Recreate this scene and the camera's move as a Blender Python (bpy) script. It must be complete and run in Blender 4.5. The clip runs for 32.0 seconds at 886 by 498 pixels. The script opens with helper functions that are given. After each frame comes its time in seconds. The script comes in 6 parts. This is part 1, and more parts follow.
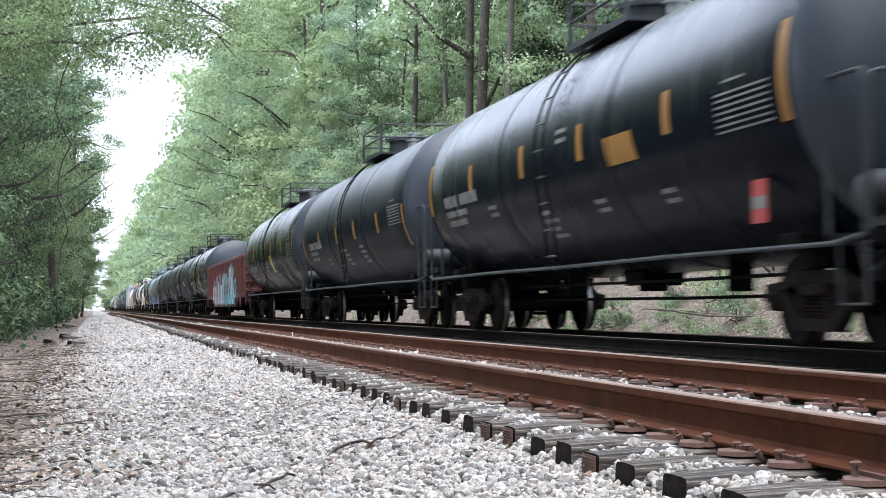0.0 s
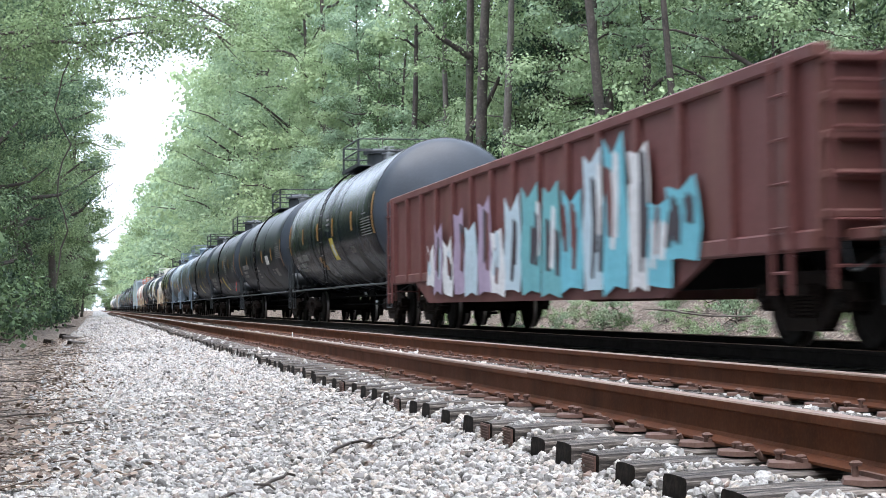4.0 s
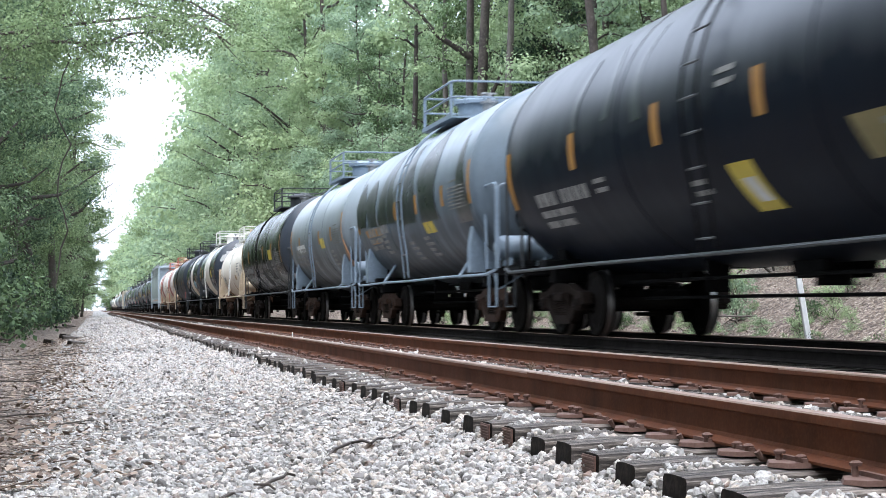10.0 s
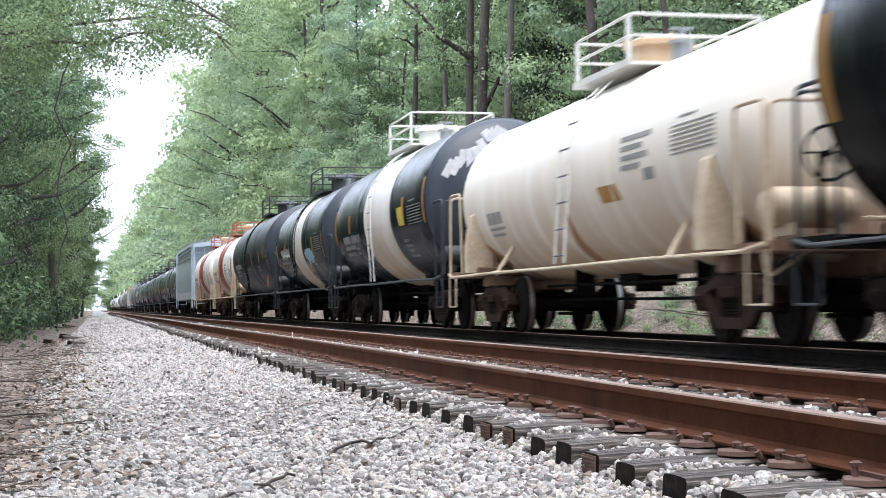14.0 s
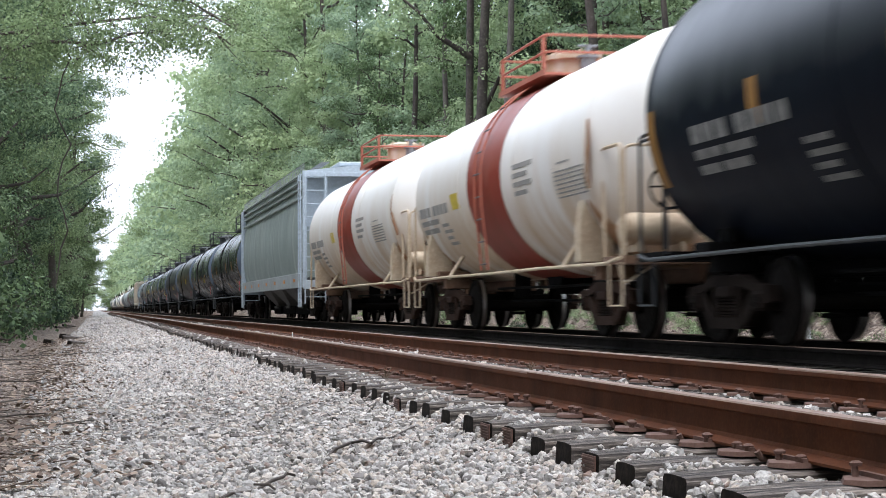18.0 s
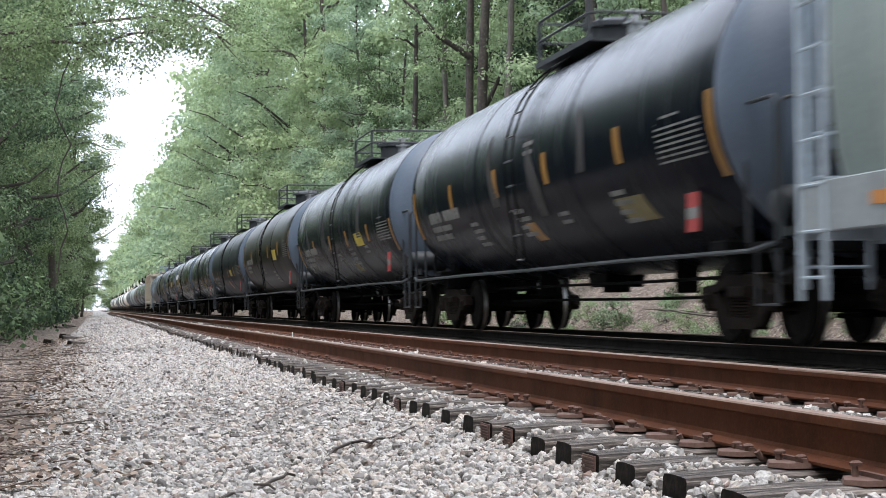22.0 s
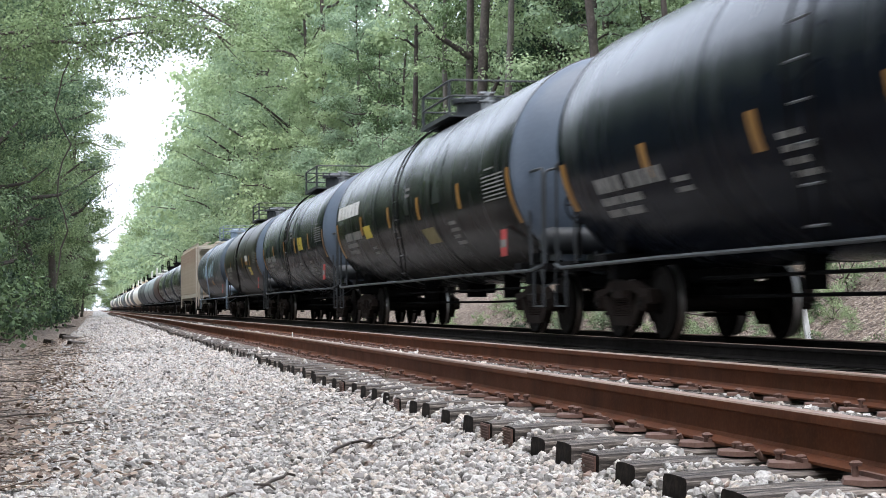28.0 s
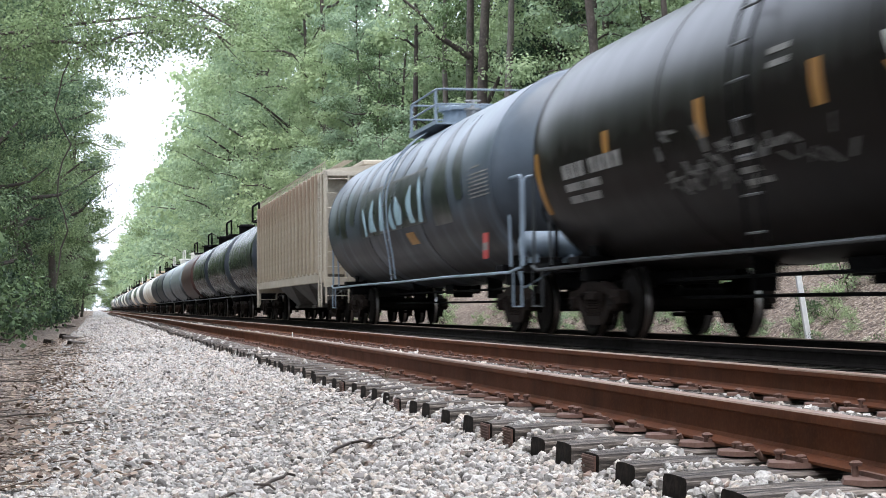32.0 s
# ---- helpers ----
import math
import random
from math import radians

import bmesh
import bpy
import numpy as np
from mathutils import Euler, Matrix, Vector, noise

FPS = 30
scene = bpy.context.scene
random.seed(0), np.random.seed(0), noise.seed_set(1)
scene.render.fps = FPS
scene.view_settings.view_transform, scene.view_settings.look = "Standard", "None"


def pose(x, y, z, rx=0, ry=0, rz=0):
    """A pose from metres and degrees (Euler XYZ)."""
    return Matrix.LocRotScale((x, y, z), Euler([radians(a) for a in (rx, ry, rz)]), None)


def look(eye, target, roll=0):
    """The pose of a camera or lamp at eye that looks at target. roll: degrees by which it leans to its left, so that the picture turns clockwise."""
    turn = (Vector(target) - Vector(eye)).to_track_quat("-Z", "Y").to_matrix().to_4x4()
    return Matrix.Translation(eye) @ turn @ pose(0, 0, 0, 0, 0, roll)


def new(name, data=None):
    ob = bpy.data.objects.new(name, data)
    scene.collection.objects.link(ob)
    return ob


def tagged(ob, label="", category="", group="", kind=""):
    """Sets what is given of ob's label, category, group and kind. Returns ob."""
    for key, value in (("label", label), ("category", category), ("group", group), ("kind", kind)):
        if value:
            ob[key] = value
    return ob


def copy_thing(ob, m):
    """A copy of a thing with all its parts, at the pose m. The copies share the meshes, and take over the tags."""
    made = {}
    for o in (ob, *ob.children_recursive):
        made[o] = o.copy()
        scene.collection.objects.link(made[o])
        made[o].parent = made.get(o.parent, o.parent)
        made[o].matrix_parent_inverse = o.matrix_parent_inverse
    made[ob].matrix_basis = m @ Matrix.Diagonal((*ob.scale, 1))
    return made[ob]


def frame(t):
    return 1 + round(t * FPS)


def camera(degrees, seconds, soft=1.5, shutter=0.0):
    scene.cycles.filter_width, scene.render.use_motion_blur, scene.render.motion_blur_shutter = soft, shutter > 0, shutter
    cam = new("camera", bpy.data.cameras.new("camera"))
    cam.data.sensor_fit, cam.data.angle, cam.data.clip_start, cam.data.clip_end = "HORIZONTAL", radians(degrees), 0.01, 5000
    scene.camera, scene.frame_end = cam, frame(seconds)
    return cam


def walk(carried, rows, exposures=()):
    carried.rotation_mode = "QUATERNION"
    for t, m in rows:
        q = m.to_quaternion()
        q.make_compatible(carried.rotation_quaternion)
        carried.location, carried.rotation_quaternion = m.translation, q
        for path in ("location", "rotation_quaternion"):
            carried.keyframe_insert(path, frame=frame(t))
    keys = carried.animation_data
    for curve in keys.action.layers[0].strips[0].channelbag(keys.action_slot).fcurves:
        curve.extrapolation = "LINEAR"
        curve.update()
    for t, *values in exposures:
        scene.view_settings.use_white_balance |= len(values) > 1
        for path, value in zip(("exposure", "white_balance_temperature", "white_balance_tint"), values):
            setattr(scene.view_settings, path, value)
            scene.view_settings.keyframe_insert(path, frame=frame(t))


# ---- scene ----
cam = camera(30.0, 32.0, soft=0.85, shutter=0.5)
EYE = Vector((0.0, 0.0, 0.562))
AIM = EYE + Vector((math.sin(0.20821) * math.cos(0.03499), math.cos(0.20821) * math.cos(0.03499), math.sin(0.03499)))
BRIGHT = 1.43
walk(cam, [(0.0, look(EYE, AIM, -0.4265)), (32.0, look(EYE, AIM, -0.4265))],
     exposures=((0.0, BRIGHT - 0.02, 6350, 12), (8.0, BRIGHT - 0.02, 6300, 12), (12.0, BRIGHT, 6320, 12), (14.5, BRIGHT - 0.13, 6430, 13), (16.5, BRIGHT - 0.39, 6520, 13), (19.0, BRIGHT - 0.47, 6540, 13), (23.0, BRIGHT - 0.31, 6620, 13), (32.0, BRIGHT - 0.24, 6580, 13)))

# ---- light: bright overcast sky, a weak wide sun ----
world = bpy.data.worlds.new("sky")
scene.world = world
world.use_nodes = True
wn, wl = world.node_tree.nodes, world.node_tree.links
wn.clear()
sky = wn.new("ShaderNodeTexSky")
sky.sky_type, sky.sun_disc = "NISHITA", False
sky.sun_elevation, sky.sun_rotation = radians(72), radians(205)
sky.air_density, sky.dust_density = 1.0, 4.0
haze = wn.new("ShaderNodeMix")
haze.data_type = "RGBA"
haze.inputs[0].default_value = 0.75
haze.inputs[7].default_value = (7.25, 8.2, 9.55, 1)
wl.new(sky.outputs[0], haze.inputs[6])
back = wn.new("ShaderNodeBackground")
back.inputs[1].default_value = 0.145
wl.new(haze.outputs[2], back.inputs[0])
wout = wn.new("ShaderNodeOutputWorld")
wl.new(back.outputs[0], wout.inputs[0])
sun_data = bpy.data.lights.new("sun", "SUN")
sun_data.energy, sun_data.angle, sun_data.color = 1.2, radians(60), (1.0, 0.98, 0.95)
sun = new("sun", sun_data)
sun.matrix_world = look((0, 0, 60), (8, 17, 0))

# ---- geometry helpers ----
RAIL1, RAIL2 = 0.20, 0.14            # rail-top heights of the two tracks
TRACK1, TRACK2 = 3.167, 7.70         # track centre lines
GAUGE = 0.7525
SPEED = 14.02


def finish(bm, name, material, smooth=35):
    me = bpy.data.meshes.new(name)
    bm.normal_update()
    bm.to_mesh(me)
    bm.free()
    for m in material if isinstance(material, (list, tuple)) else [material]:
        me.materials.append(m)
    if smooth:
        me.polygons.foreach_set("use_smooth", [True] * len(me.polygons))
        me.set_sharp_from_angle(angle=radians(smooth))
    return me


MESHES = {}


def shared(key, build, material, smooth=35):
    """One mesh for each shape and material, made when first asked for."""
    tag = (key, material.name)
    if tag not in MESHES:
        bm = bmesh.new()
        build(bm)
        MESHES[tag] = finish(bm, key[0] if isinstance(key, tuple) else key, material, smooth)
    return MESHES[tag]


def part(name, data, parent, label="", at=None, kind=""):
    ob = new(name, data)
    ob.parent = parent
    if at is not None:
        ob.matrix_basis = at if isinstance(at, Matrix) else Matrix.Translation(at)
    return tagged(ob, label, kind=kind)


def made(name, build, material, parent, label="", at=None, smooth=35, kind=""):
    bm = bmesh.new()
    build(bm)
    return part(name, finish(bm, name, material, smooth), parent, label, at, kind)


def thing(name, label, category, group="", kind="", at=None):
    ob = new(name)
    ob.empty_display_size = 0.3
    if at is not None:
        ob.matrix_basis = at
    return tagged(ob, label, category, group, kind)


def box(bm, c, s, m=None, bevel=0.0):
    t = Matrix.Translation(c) @ (m or Matrix()) @ Matrix.Diagonal((*s, 1))
    made_v = bmesh.ops.create_cube(bm, size=1, matrix=t)["verts"]
    if bevel:
        es = list({e for v in made_v for e in v.link_edges})
        bmesh.ops.bevel(bm, geom=es, offset=bevel, segments=1, affect="EDGES", profile=0.5)
    return made_v


def rod(bm, a, b, r, seg=8, r2=None):
    a, b = Vector(a), Vector(b)
    d = b - a
    t = Matrix.Translation((a + b) / 2) @ d.to_track_quat("Z", "Y").to_matrix().to_4x4()
    bmesh.ops.create_cone(bm, cap_ends=True, segments=seg, radius1=r, radius2=r if r2 is None else r2, depth=d.length, matrix=t)


def pipe(bm, pts, r, seg=6):
    """A pipe with mitred bends along pts."""
    pts = [Vector(p) for p in pts]
    rings, ref = [], None
    for i, p in enumerate(pts):
        d = (pts[min(i + 1, len(pts) - 1)] - pts[max(i - 1, 0)]).normalized()
        side = d.orthogonal() if ref is None else (ref - ref.dot(d) * d)
        side.normalize()
        ref = side
        other = d.cross(side)
        rings.append([bm.verts.new(p + r * (math.cos(k * math.tau / seg) * side + math.sin(k * math.tau / seg) * other)) for k in range(seg)])
    for a, b in zip(rings, rings[1:]):
        for k in range(seg):
            bm.faces.new((a[k], a[(k + 1) % seg], b[(k + 1) % seg], b[k]))
    bm.faces.new(rings[0][::-1])
    bm.faces.new(rings[-1])


def bend(a, corner, b, r=0.12, n=4):
    """Points that round the corner from a to b."""
    a, c, b = Vector(a), Vector(corner), Vector(b)
    p, q = c + (a - c).normalized() * r, c + (b - c).normalized() * r
    return [a] + [(p * (1 - t) ** 2 + c * 2 * t * (1 - t) + q * t * t) for t in [i / n for i in range(n + 1)]] + [b]


def lathe_y(bm, prof, zc, seg=48, closed=True):
    """Turn a profile of (y, r) round the axis along y at height zc."""
    rings = []
    for y, r in prof:
        if r < 1e-4:
            rings.append([bm.verts.new((0, y, zc))])
        else:
            rings.append([bm.verts.new((-r * math.cos(k * math.tau / seg), y, zc + r * math.sin(k * math.tau / seg))) for k in range(seg)])
    for a, b in zip(rings, rings[1:]):
        for k in range(seg):
            j = (k + 1) % seg
            if len(a) == 1:
                bm.faces.new((a[0], b[j], b[k]))
            elif len(b) == 1:
                bm.faces.new((a[k], a[j], b[0]))
            else:
                bm.faces.new((a[k], a[j], b[j], b[k]))
    bmesh.ops.recalc_face_normals(bm, faces=bm.faces)


def slab(bm, outline, x0, x1):
    """A plate: the outline of (y, z) points, from x0 to x1."""
    a = [bm.verts.new((x0, y, z)) for y, z in outline]
    b = [bm.verts.new((x1, y, z)) for y, z in outline]
    n = len(a)
    bm.faces.new(a)
    bm.faces.new(b[::-1])
    for i in range(n):
        bm.faces.new((a[i], b[i], b[(i + 1) % n], a[(i + 1) % n]))
    bmesh.ops.recalc_face_normals(bm, faces=bm.faces)


def sweep_y(bm, outline, ys, wob=None):
    """An outline of (x, z) points carried along y."""
    rings = []
    for y in ys:
        dx, dz = wob(y) if wob else (0, 0)
        rings.append([bm.verts.new((x + dx, y, z + dz)) for x, z in outline])
    n = len(outline)
    for a, b in zip(rings, rings[1:]):
        for k in range(n):
            bm.faces.new((a[k], a[(k + 1) % n], b[(k + 1) % n], b[k]))
    bm.faces.new(rings[0])
    bm.faces.new(rings[-1][::-1])
    bmesh.ops.recalc_face_normals(bm, faces=bm.faces)


def patch(bm, y0, y1, a0, a1, r, zc, n=4, lean=0.0):
    """A thin plate bent round the near side of a tank, between two angles above the horizontal."""
    rows = []
    for i in range(n + 1):
        a = radians(a0 + (a1 - a0) * i / n)
        s = lean * i / n
        rows.append([bm.verts.new((-q * math.cos(a), y + s, zc + q * math.sin(a))) for y, q in ((y0, r - 0.01), (y0, r + 0.005), (y1, r + 0.005), (y1, r - 0.01))])
    for a, b in zip(rows, rows[1:]):
        for k in range(3):
            bm.faces.new((a[k], a[k + 1], b[k + 1], b[k]))
    bm.faces.new(rows[0][::-1])
    bm.faces.new(rows[-1])
    bmesh.ops.recalc_face_normals(bm, faces=bm.faces)


def from_arrays(name, verts, faces, material, smooth=False):
    """A mesh from arrays: verts (n, 3), faces (m, 3 or 4)."""
    me = bpy.data.meshes.new(name)
    k = faces.shape[1]
    me.vertices.add(len(verts))
    me.vertices.foreach_set("co", np.asarray(verts, np.float32).ravel())
    me.loops.add(faces.size)
    me.loops.foreach_set("vertex_index", faces.astype(np.int32).ravel())
    me.polygons.add(len(faces))
    me.polygons.foreach_set("loop_start", np.arange(len(faces), dtype=np.int32) * k)
    me.polygons.foreach_set("use_smooth", np.full(len(faces), bool(smooth)))
    me.materials.append(material)
    me.update(calc_edges=True)
    return me


# ---- materials ----
def material(name):
    m = bpy.data.materials.new(name)
    m.use_nodes = True
    nt = m.node_tree
    return m, nt, nt.nodes["Principled BSDF"]


def noise_node(nt, coord, scale, detail=4, stretch=(1, 1, 1), rough=0.6):
    mp = nt.nodes.new("ShaderNodeMapping")
    mp.inputs[3].default_value = stretch
    nt.links.new(coord, mp.inputs[0])
    n = nt.nodes.new("ShaderNodeTexNoise")
    n.inputs["Scale"].default_value, n.inputs["Detail"].default_value, n.inputs["Roughness"].default_value = scale, detail, rough
    nt.links.new(mp.outputs[0], n.inputs["Vector"])
    return n.outputs[0]


def ramp(nt, fac, stops):
    r = nt.nodes.new("ShaderNodeValToRGB")
    e = r.color_ramp.elements
    while len(e) < len(stops):
        e.new(0.5)
    for el, (p, c) in zip(e, stops):
        el.position = p
        el.color = (*c, 1) if len(c) == 3 else c
    nt.links.new(fac, r.inputs[0])
    return r.outputs[0]


def mix(nt, fac, a, b, mode="MIX"):
    n = nt.nodes.new("ShaderNodeMix")
    n.data_type, n.blend_type = "RGBA", mode
    for sock, v in ((n.inputs[0], fac), (n.inputs[6], a), (n.inputs[7], b)):
        if isinstance(v, (int, float)):
            sock.default_value = v
        elif isinstance(v, tuple):
            sock.default_value = (*v, 1)
        else:
            nt.links.new(v, sock)
    return n.outputs[2]


def bump(nt, bsdf, height, strength, dist):
    b = nt.nodes.new("ShaderNodeBump")
    b.inputs["Strength"].default_value, b.inputs["Distance"].default_value = strength, dist
    nt.links.new(height, b.inputs["Height"])
    nt.links.new(b.outputs[0], bsdf.inputs["Normal"])


def coords(nt, kind="Object"):
    return nt.nodes.new("ShaderNodeTexCoord").outputs[kind]


def worn(name, base, dark, light=None, rough=0.5, metal=0.0, grain=40, blotch=2.5, streak=None, bumpy=0.15, amount=0.5, spec=0.5):
    """Paint or metal with blotches, fine grain and, if asked, streaks of another colour running down."""
    m, nt, b = material(name)
    co = coords(nt)
    big = noise_node(nt, co, blotch, 5)
    fine = noise_node(nt, co, grain, 3)
    c = mix(nt, ramp(nt, big, [(0.35, (0, 0, 0)), (0.7, (amount,) * 3)]), base, dark)
    c = mix(nt, ramp(nt, fine, [(0.45, (0, 0, 0)), (0.8, (0.45,) * 3)]), c, light or tuple(min(1, v * 1.5 + 0.01) for v in base))
    if streak:
        run = noise_node(nt, co, 1.0, 4, (1.2, 2.6, 0.25))
        c = mix(nt, ramp(nt, run, [(0.5, (0, 0, 0)), (0.72, (streak[1],) * 3)]), c, streak[0])
    nt.links.new(c, b.inputs["Base Color"])
    b.inputs["Metallic"].default_value = metal
    b.inputs["Specular IOR Level"].default_value = spec
    rr = nt.nodes.new("ShaderNodeMapRange")
    rr.inputs[3].default_value, rr.inputs[4].default_value = max(0.05, rough - 0.12), min(1, rough + 0.2)
    nt.links.new(big, rr.inputs[0])
    nt.links.new(rr.outputs[0], b.inputs["Roughness"])
    if bumpy:
        bump(nt, b, fine, bumpy, 0.004)
    return m


def tank_paint(name, base, grime, splash, splash_amount, rough=0.34, seed=0.0, spec=0.5, lo=0.42, hi=0.7, reach=3.0):
    """Tank paint: road grime thrown up the lower half in runs, gloss cut there as painted shade, faded patches on top,
    rippled sheet.
    """
    m, nt, b = material(name)
    co = coords(nt)
    sh = nt.nodes.new("ShaderNodeVectorMath")
    sh.inputs[1].default_value = (seed, seed * 3.1, seed * 1.7)
    nt.links.new(co, sh.inputs[0])
    v = sh.outputs[0]
    big = noise_node(nt, v, 0.7, 5)
    fine = noise_node(nt, v, 30, 3)
    runs = noise_node(nt, v, 1.0, 5, (0.5, 1.9, 0.22))
    c = mix(nt, ramp(nt, big, [(0.4, (0, 0, 0)), (0.75, (0.7,) * 3)]), base, grime)
    sep = nt.nodes.new("ShaderNodeSeparateXYZ")
    nt.links.new(co, sep.inputs[0])
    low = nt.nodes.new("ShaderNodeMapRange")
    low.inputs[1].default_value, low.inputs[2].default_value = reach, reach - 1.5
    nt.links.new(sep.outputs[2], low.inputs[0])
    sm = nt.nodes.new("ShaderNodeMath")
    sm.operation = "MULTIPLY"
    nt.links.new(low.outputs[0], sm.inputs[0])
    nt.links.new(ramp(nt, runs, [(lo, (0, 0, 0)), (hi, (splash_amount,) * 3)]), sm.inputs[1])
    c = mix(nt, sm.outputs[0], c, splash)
    c = mix(nt, ramp(nt, fine, [(0.5, (0, 0, 0)), (0.85, (0.3,) * 3)]), c, grime)
    nt.links.new(c, b.inputs["Base Color"])
    rr = nt.nodes.new("ShaderNodeMapRange")
    rr.inputs[3].default_value, rr.inputs[4].default_value = max(0.06, rough - 0.08), rough + 0.1
    nt.links.new(runs, rr.inputs[0])
    nt.links.new(rr.outputs[0], b.inputs["Roughness"])
    # painted shade: gloss fades by height, so the lower half stays dark
    low_shade = nt.nodes.new("ShaderNodeMapRange")
    low_shade.inputs[1].default_value, low_shade.inputs[2].default_value = 3.3, 2.4
    low_shade.inputs[3].default_value, low_shade.inputs[4].default_value = spec, spec * 0.06
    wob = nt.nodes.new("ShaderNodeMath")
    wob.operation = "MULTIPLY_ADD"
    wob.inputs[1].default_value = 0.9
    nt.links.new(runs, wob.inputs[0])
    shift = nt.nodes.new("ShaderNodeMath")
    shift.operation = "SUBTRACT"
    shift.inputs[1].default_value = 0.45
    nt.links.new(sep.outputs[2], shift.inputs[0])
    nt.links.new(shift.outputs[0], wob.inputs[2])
    nt.links.new(wob.outputs[0], low_shade.inputs[0])
    nt.links.new(low_shade.outputs[0], b.inputs["Specular IOR Level"])
    dent = noise_node(nt, v, 0.9, 2, (0.6, 1.6, 0.6))
    bump(nt, b, dent, 0.16, 0.05)
    return m


M_RUST = worn("rail_rust", (0.105, 0.031, 0.0095), (0.04, 0.0135, 0.0056), (0.17, 0.06, 0.023), 0.7, 0.0, 60, 3, ((0.045, 0.018, 0.009), 0.6), spec=0.17)
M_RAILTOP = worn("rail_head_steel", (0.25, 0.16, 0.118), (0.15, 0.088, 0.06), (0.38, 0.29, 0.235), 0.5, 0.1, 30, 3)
M_PLATE = worn("plate_rust", (0.13, 0.07, 0.052), (0.065, 0.036, 0.028), (0.24, 0.15, 0.118), 0.8, 0.05, 45, 9)
M_DARKRAIL = worn("dark_rail", (0.012, 0.010, 0.009), (0.006, 0.005, 0.005), (0.02, 0.018, 0.016), 0.8, 0.0, 25, 5, spec=0.06)
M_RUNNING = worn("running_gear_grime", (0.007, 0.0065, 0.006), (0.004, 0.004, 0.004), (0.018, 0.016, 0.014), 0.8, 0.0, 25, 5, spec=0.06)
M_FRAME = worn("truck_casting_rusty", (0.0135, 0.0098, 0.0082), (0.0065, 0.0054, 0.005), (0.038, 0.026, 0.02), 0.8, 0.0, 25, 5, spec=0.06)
M_FRAMERUST = worn("truck_casting_red_rust", (0.032, 0.018, 0.013), (0.014, 0.010, 0.008), (0.07, 0.042, 0.03), 0.8, 0.0, 25, 5, spec=0.1)
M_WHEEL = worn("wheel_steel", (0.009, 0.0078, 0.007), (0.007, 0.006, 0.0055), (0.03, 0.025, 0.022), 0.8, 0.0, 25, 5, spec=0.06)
M_TREAD = worn("polished_tread", (0.3, 0.29, 0.28), (0.16, 0.155, 0.15), None, 0.3, 0.95, 20, 5)
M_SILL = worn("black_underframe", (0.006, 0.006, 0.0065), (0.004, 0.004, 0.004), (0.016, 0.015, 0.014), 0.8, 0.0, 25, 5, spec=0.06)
M_RUSTSILL = worn("rust_stained_underframe", (0.16, 0.085, 0.05), (0.06, 0.035, 0.025), (0.3, 0.2, 0.13), 0.75, 0.0, 18, 2.2)
M_PIPE = worn("grey_pipe", (0.026, 0.031, 0.035), (0.013, 0.015, 0.017), (0.055, 0.06, 0.065), 0.5, 0.0, 30, 4)
M_WHITERAIL = worn("white_painted_rail", (0.68, 0.68, 0.64), (0.45, 0.4, 0.33), None, 0.5, 0.0, 20, 3)
M_CREAMRAIL = worn("cream_painted_rail", (0.52, 0.43, 0.31), (0.3, 0.17, 0.09), None, 0.55, 0.0, 20, 3)
M_REDRAIL = worn("faded_red_rail", (0.45, 0.14, 0.09), (0.3, 0.09, 0.06), None, 0.55, 0.0, 20, 3)
# sky reflected in the tank ends, put into a paler blue-grey colour
M_HEADSKY = worn("tank_end_painted_sky", (0.03, 0.0385, 0.052), (0.018, 0.023, 0.031), (0.046, 0.058, 0.075), 0.34, 0.0, 22, 1.2)
M_HEADSKYPALE = worn("pale_tank_end_painted_sky", (0.088, 0.117, 0.157), (0.055, 0.073, 0.1), (0.125, 0.158, 0.2), 0.36, 0.0, 22, 1.2)
M_YELLOW = worn("amber_reflective", (0.34, 0.155, 0.02), (0.2, 0.095, 0.018), (0.34, 0.2, 0.045), 0.45, 0.0, 40, 4)
M_LEMON = worn("yellow_panel", (0.55, 0.42, 0.045), (0.34, 0.25, 0.04), None, 0.5, 0.0, 40, 4)
M_DULLYELLOW = worn("faded_yellow_panel", (0.2, 0.16, 0.06), (0.1, 0.085, 0.045), None, 0.6, 0.0, 25, 6)
M_STENCIL = worn("stencil_white", (0.23, 0.225, 0.21), (0.06, 0.06, 0.058), None, 0.6, 0.0, 25, 6, amount=0.8)
M_STENCILDARK = worn("stencil_black", (0.2, 0.195, 0.185), (0.45, 0.42, 0.37), None, 0.6, 0.0, 25, 6)
M_PLACARD = worn("red_placard", (0.42, 0.05, 0.045), (0.26, 0.03, 0.03), None, 0.5, 0.0, 25, 6)
M_POST = worn("white_post_paint", (0.75, 0.76, 0.76), (0.55, 0.55, 0.53), None, 0.55, 0.0, 20, 3)
M_GALV = worn("galvanised_steel", (0.33, 0.34, 0.35), (0.22, 0.22, 0.22), None, 0.4, 0.7, 25, 4)
M_BLUEGREY = worn("blue_grey_paint", (0.2, 0.26, 0.32), (0.12, 0.15, 0.19), None, 0.5, 0.0, 20, 2)

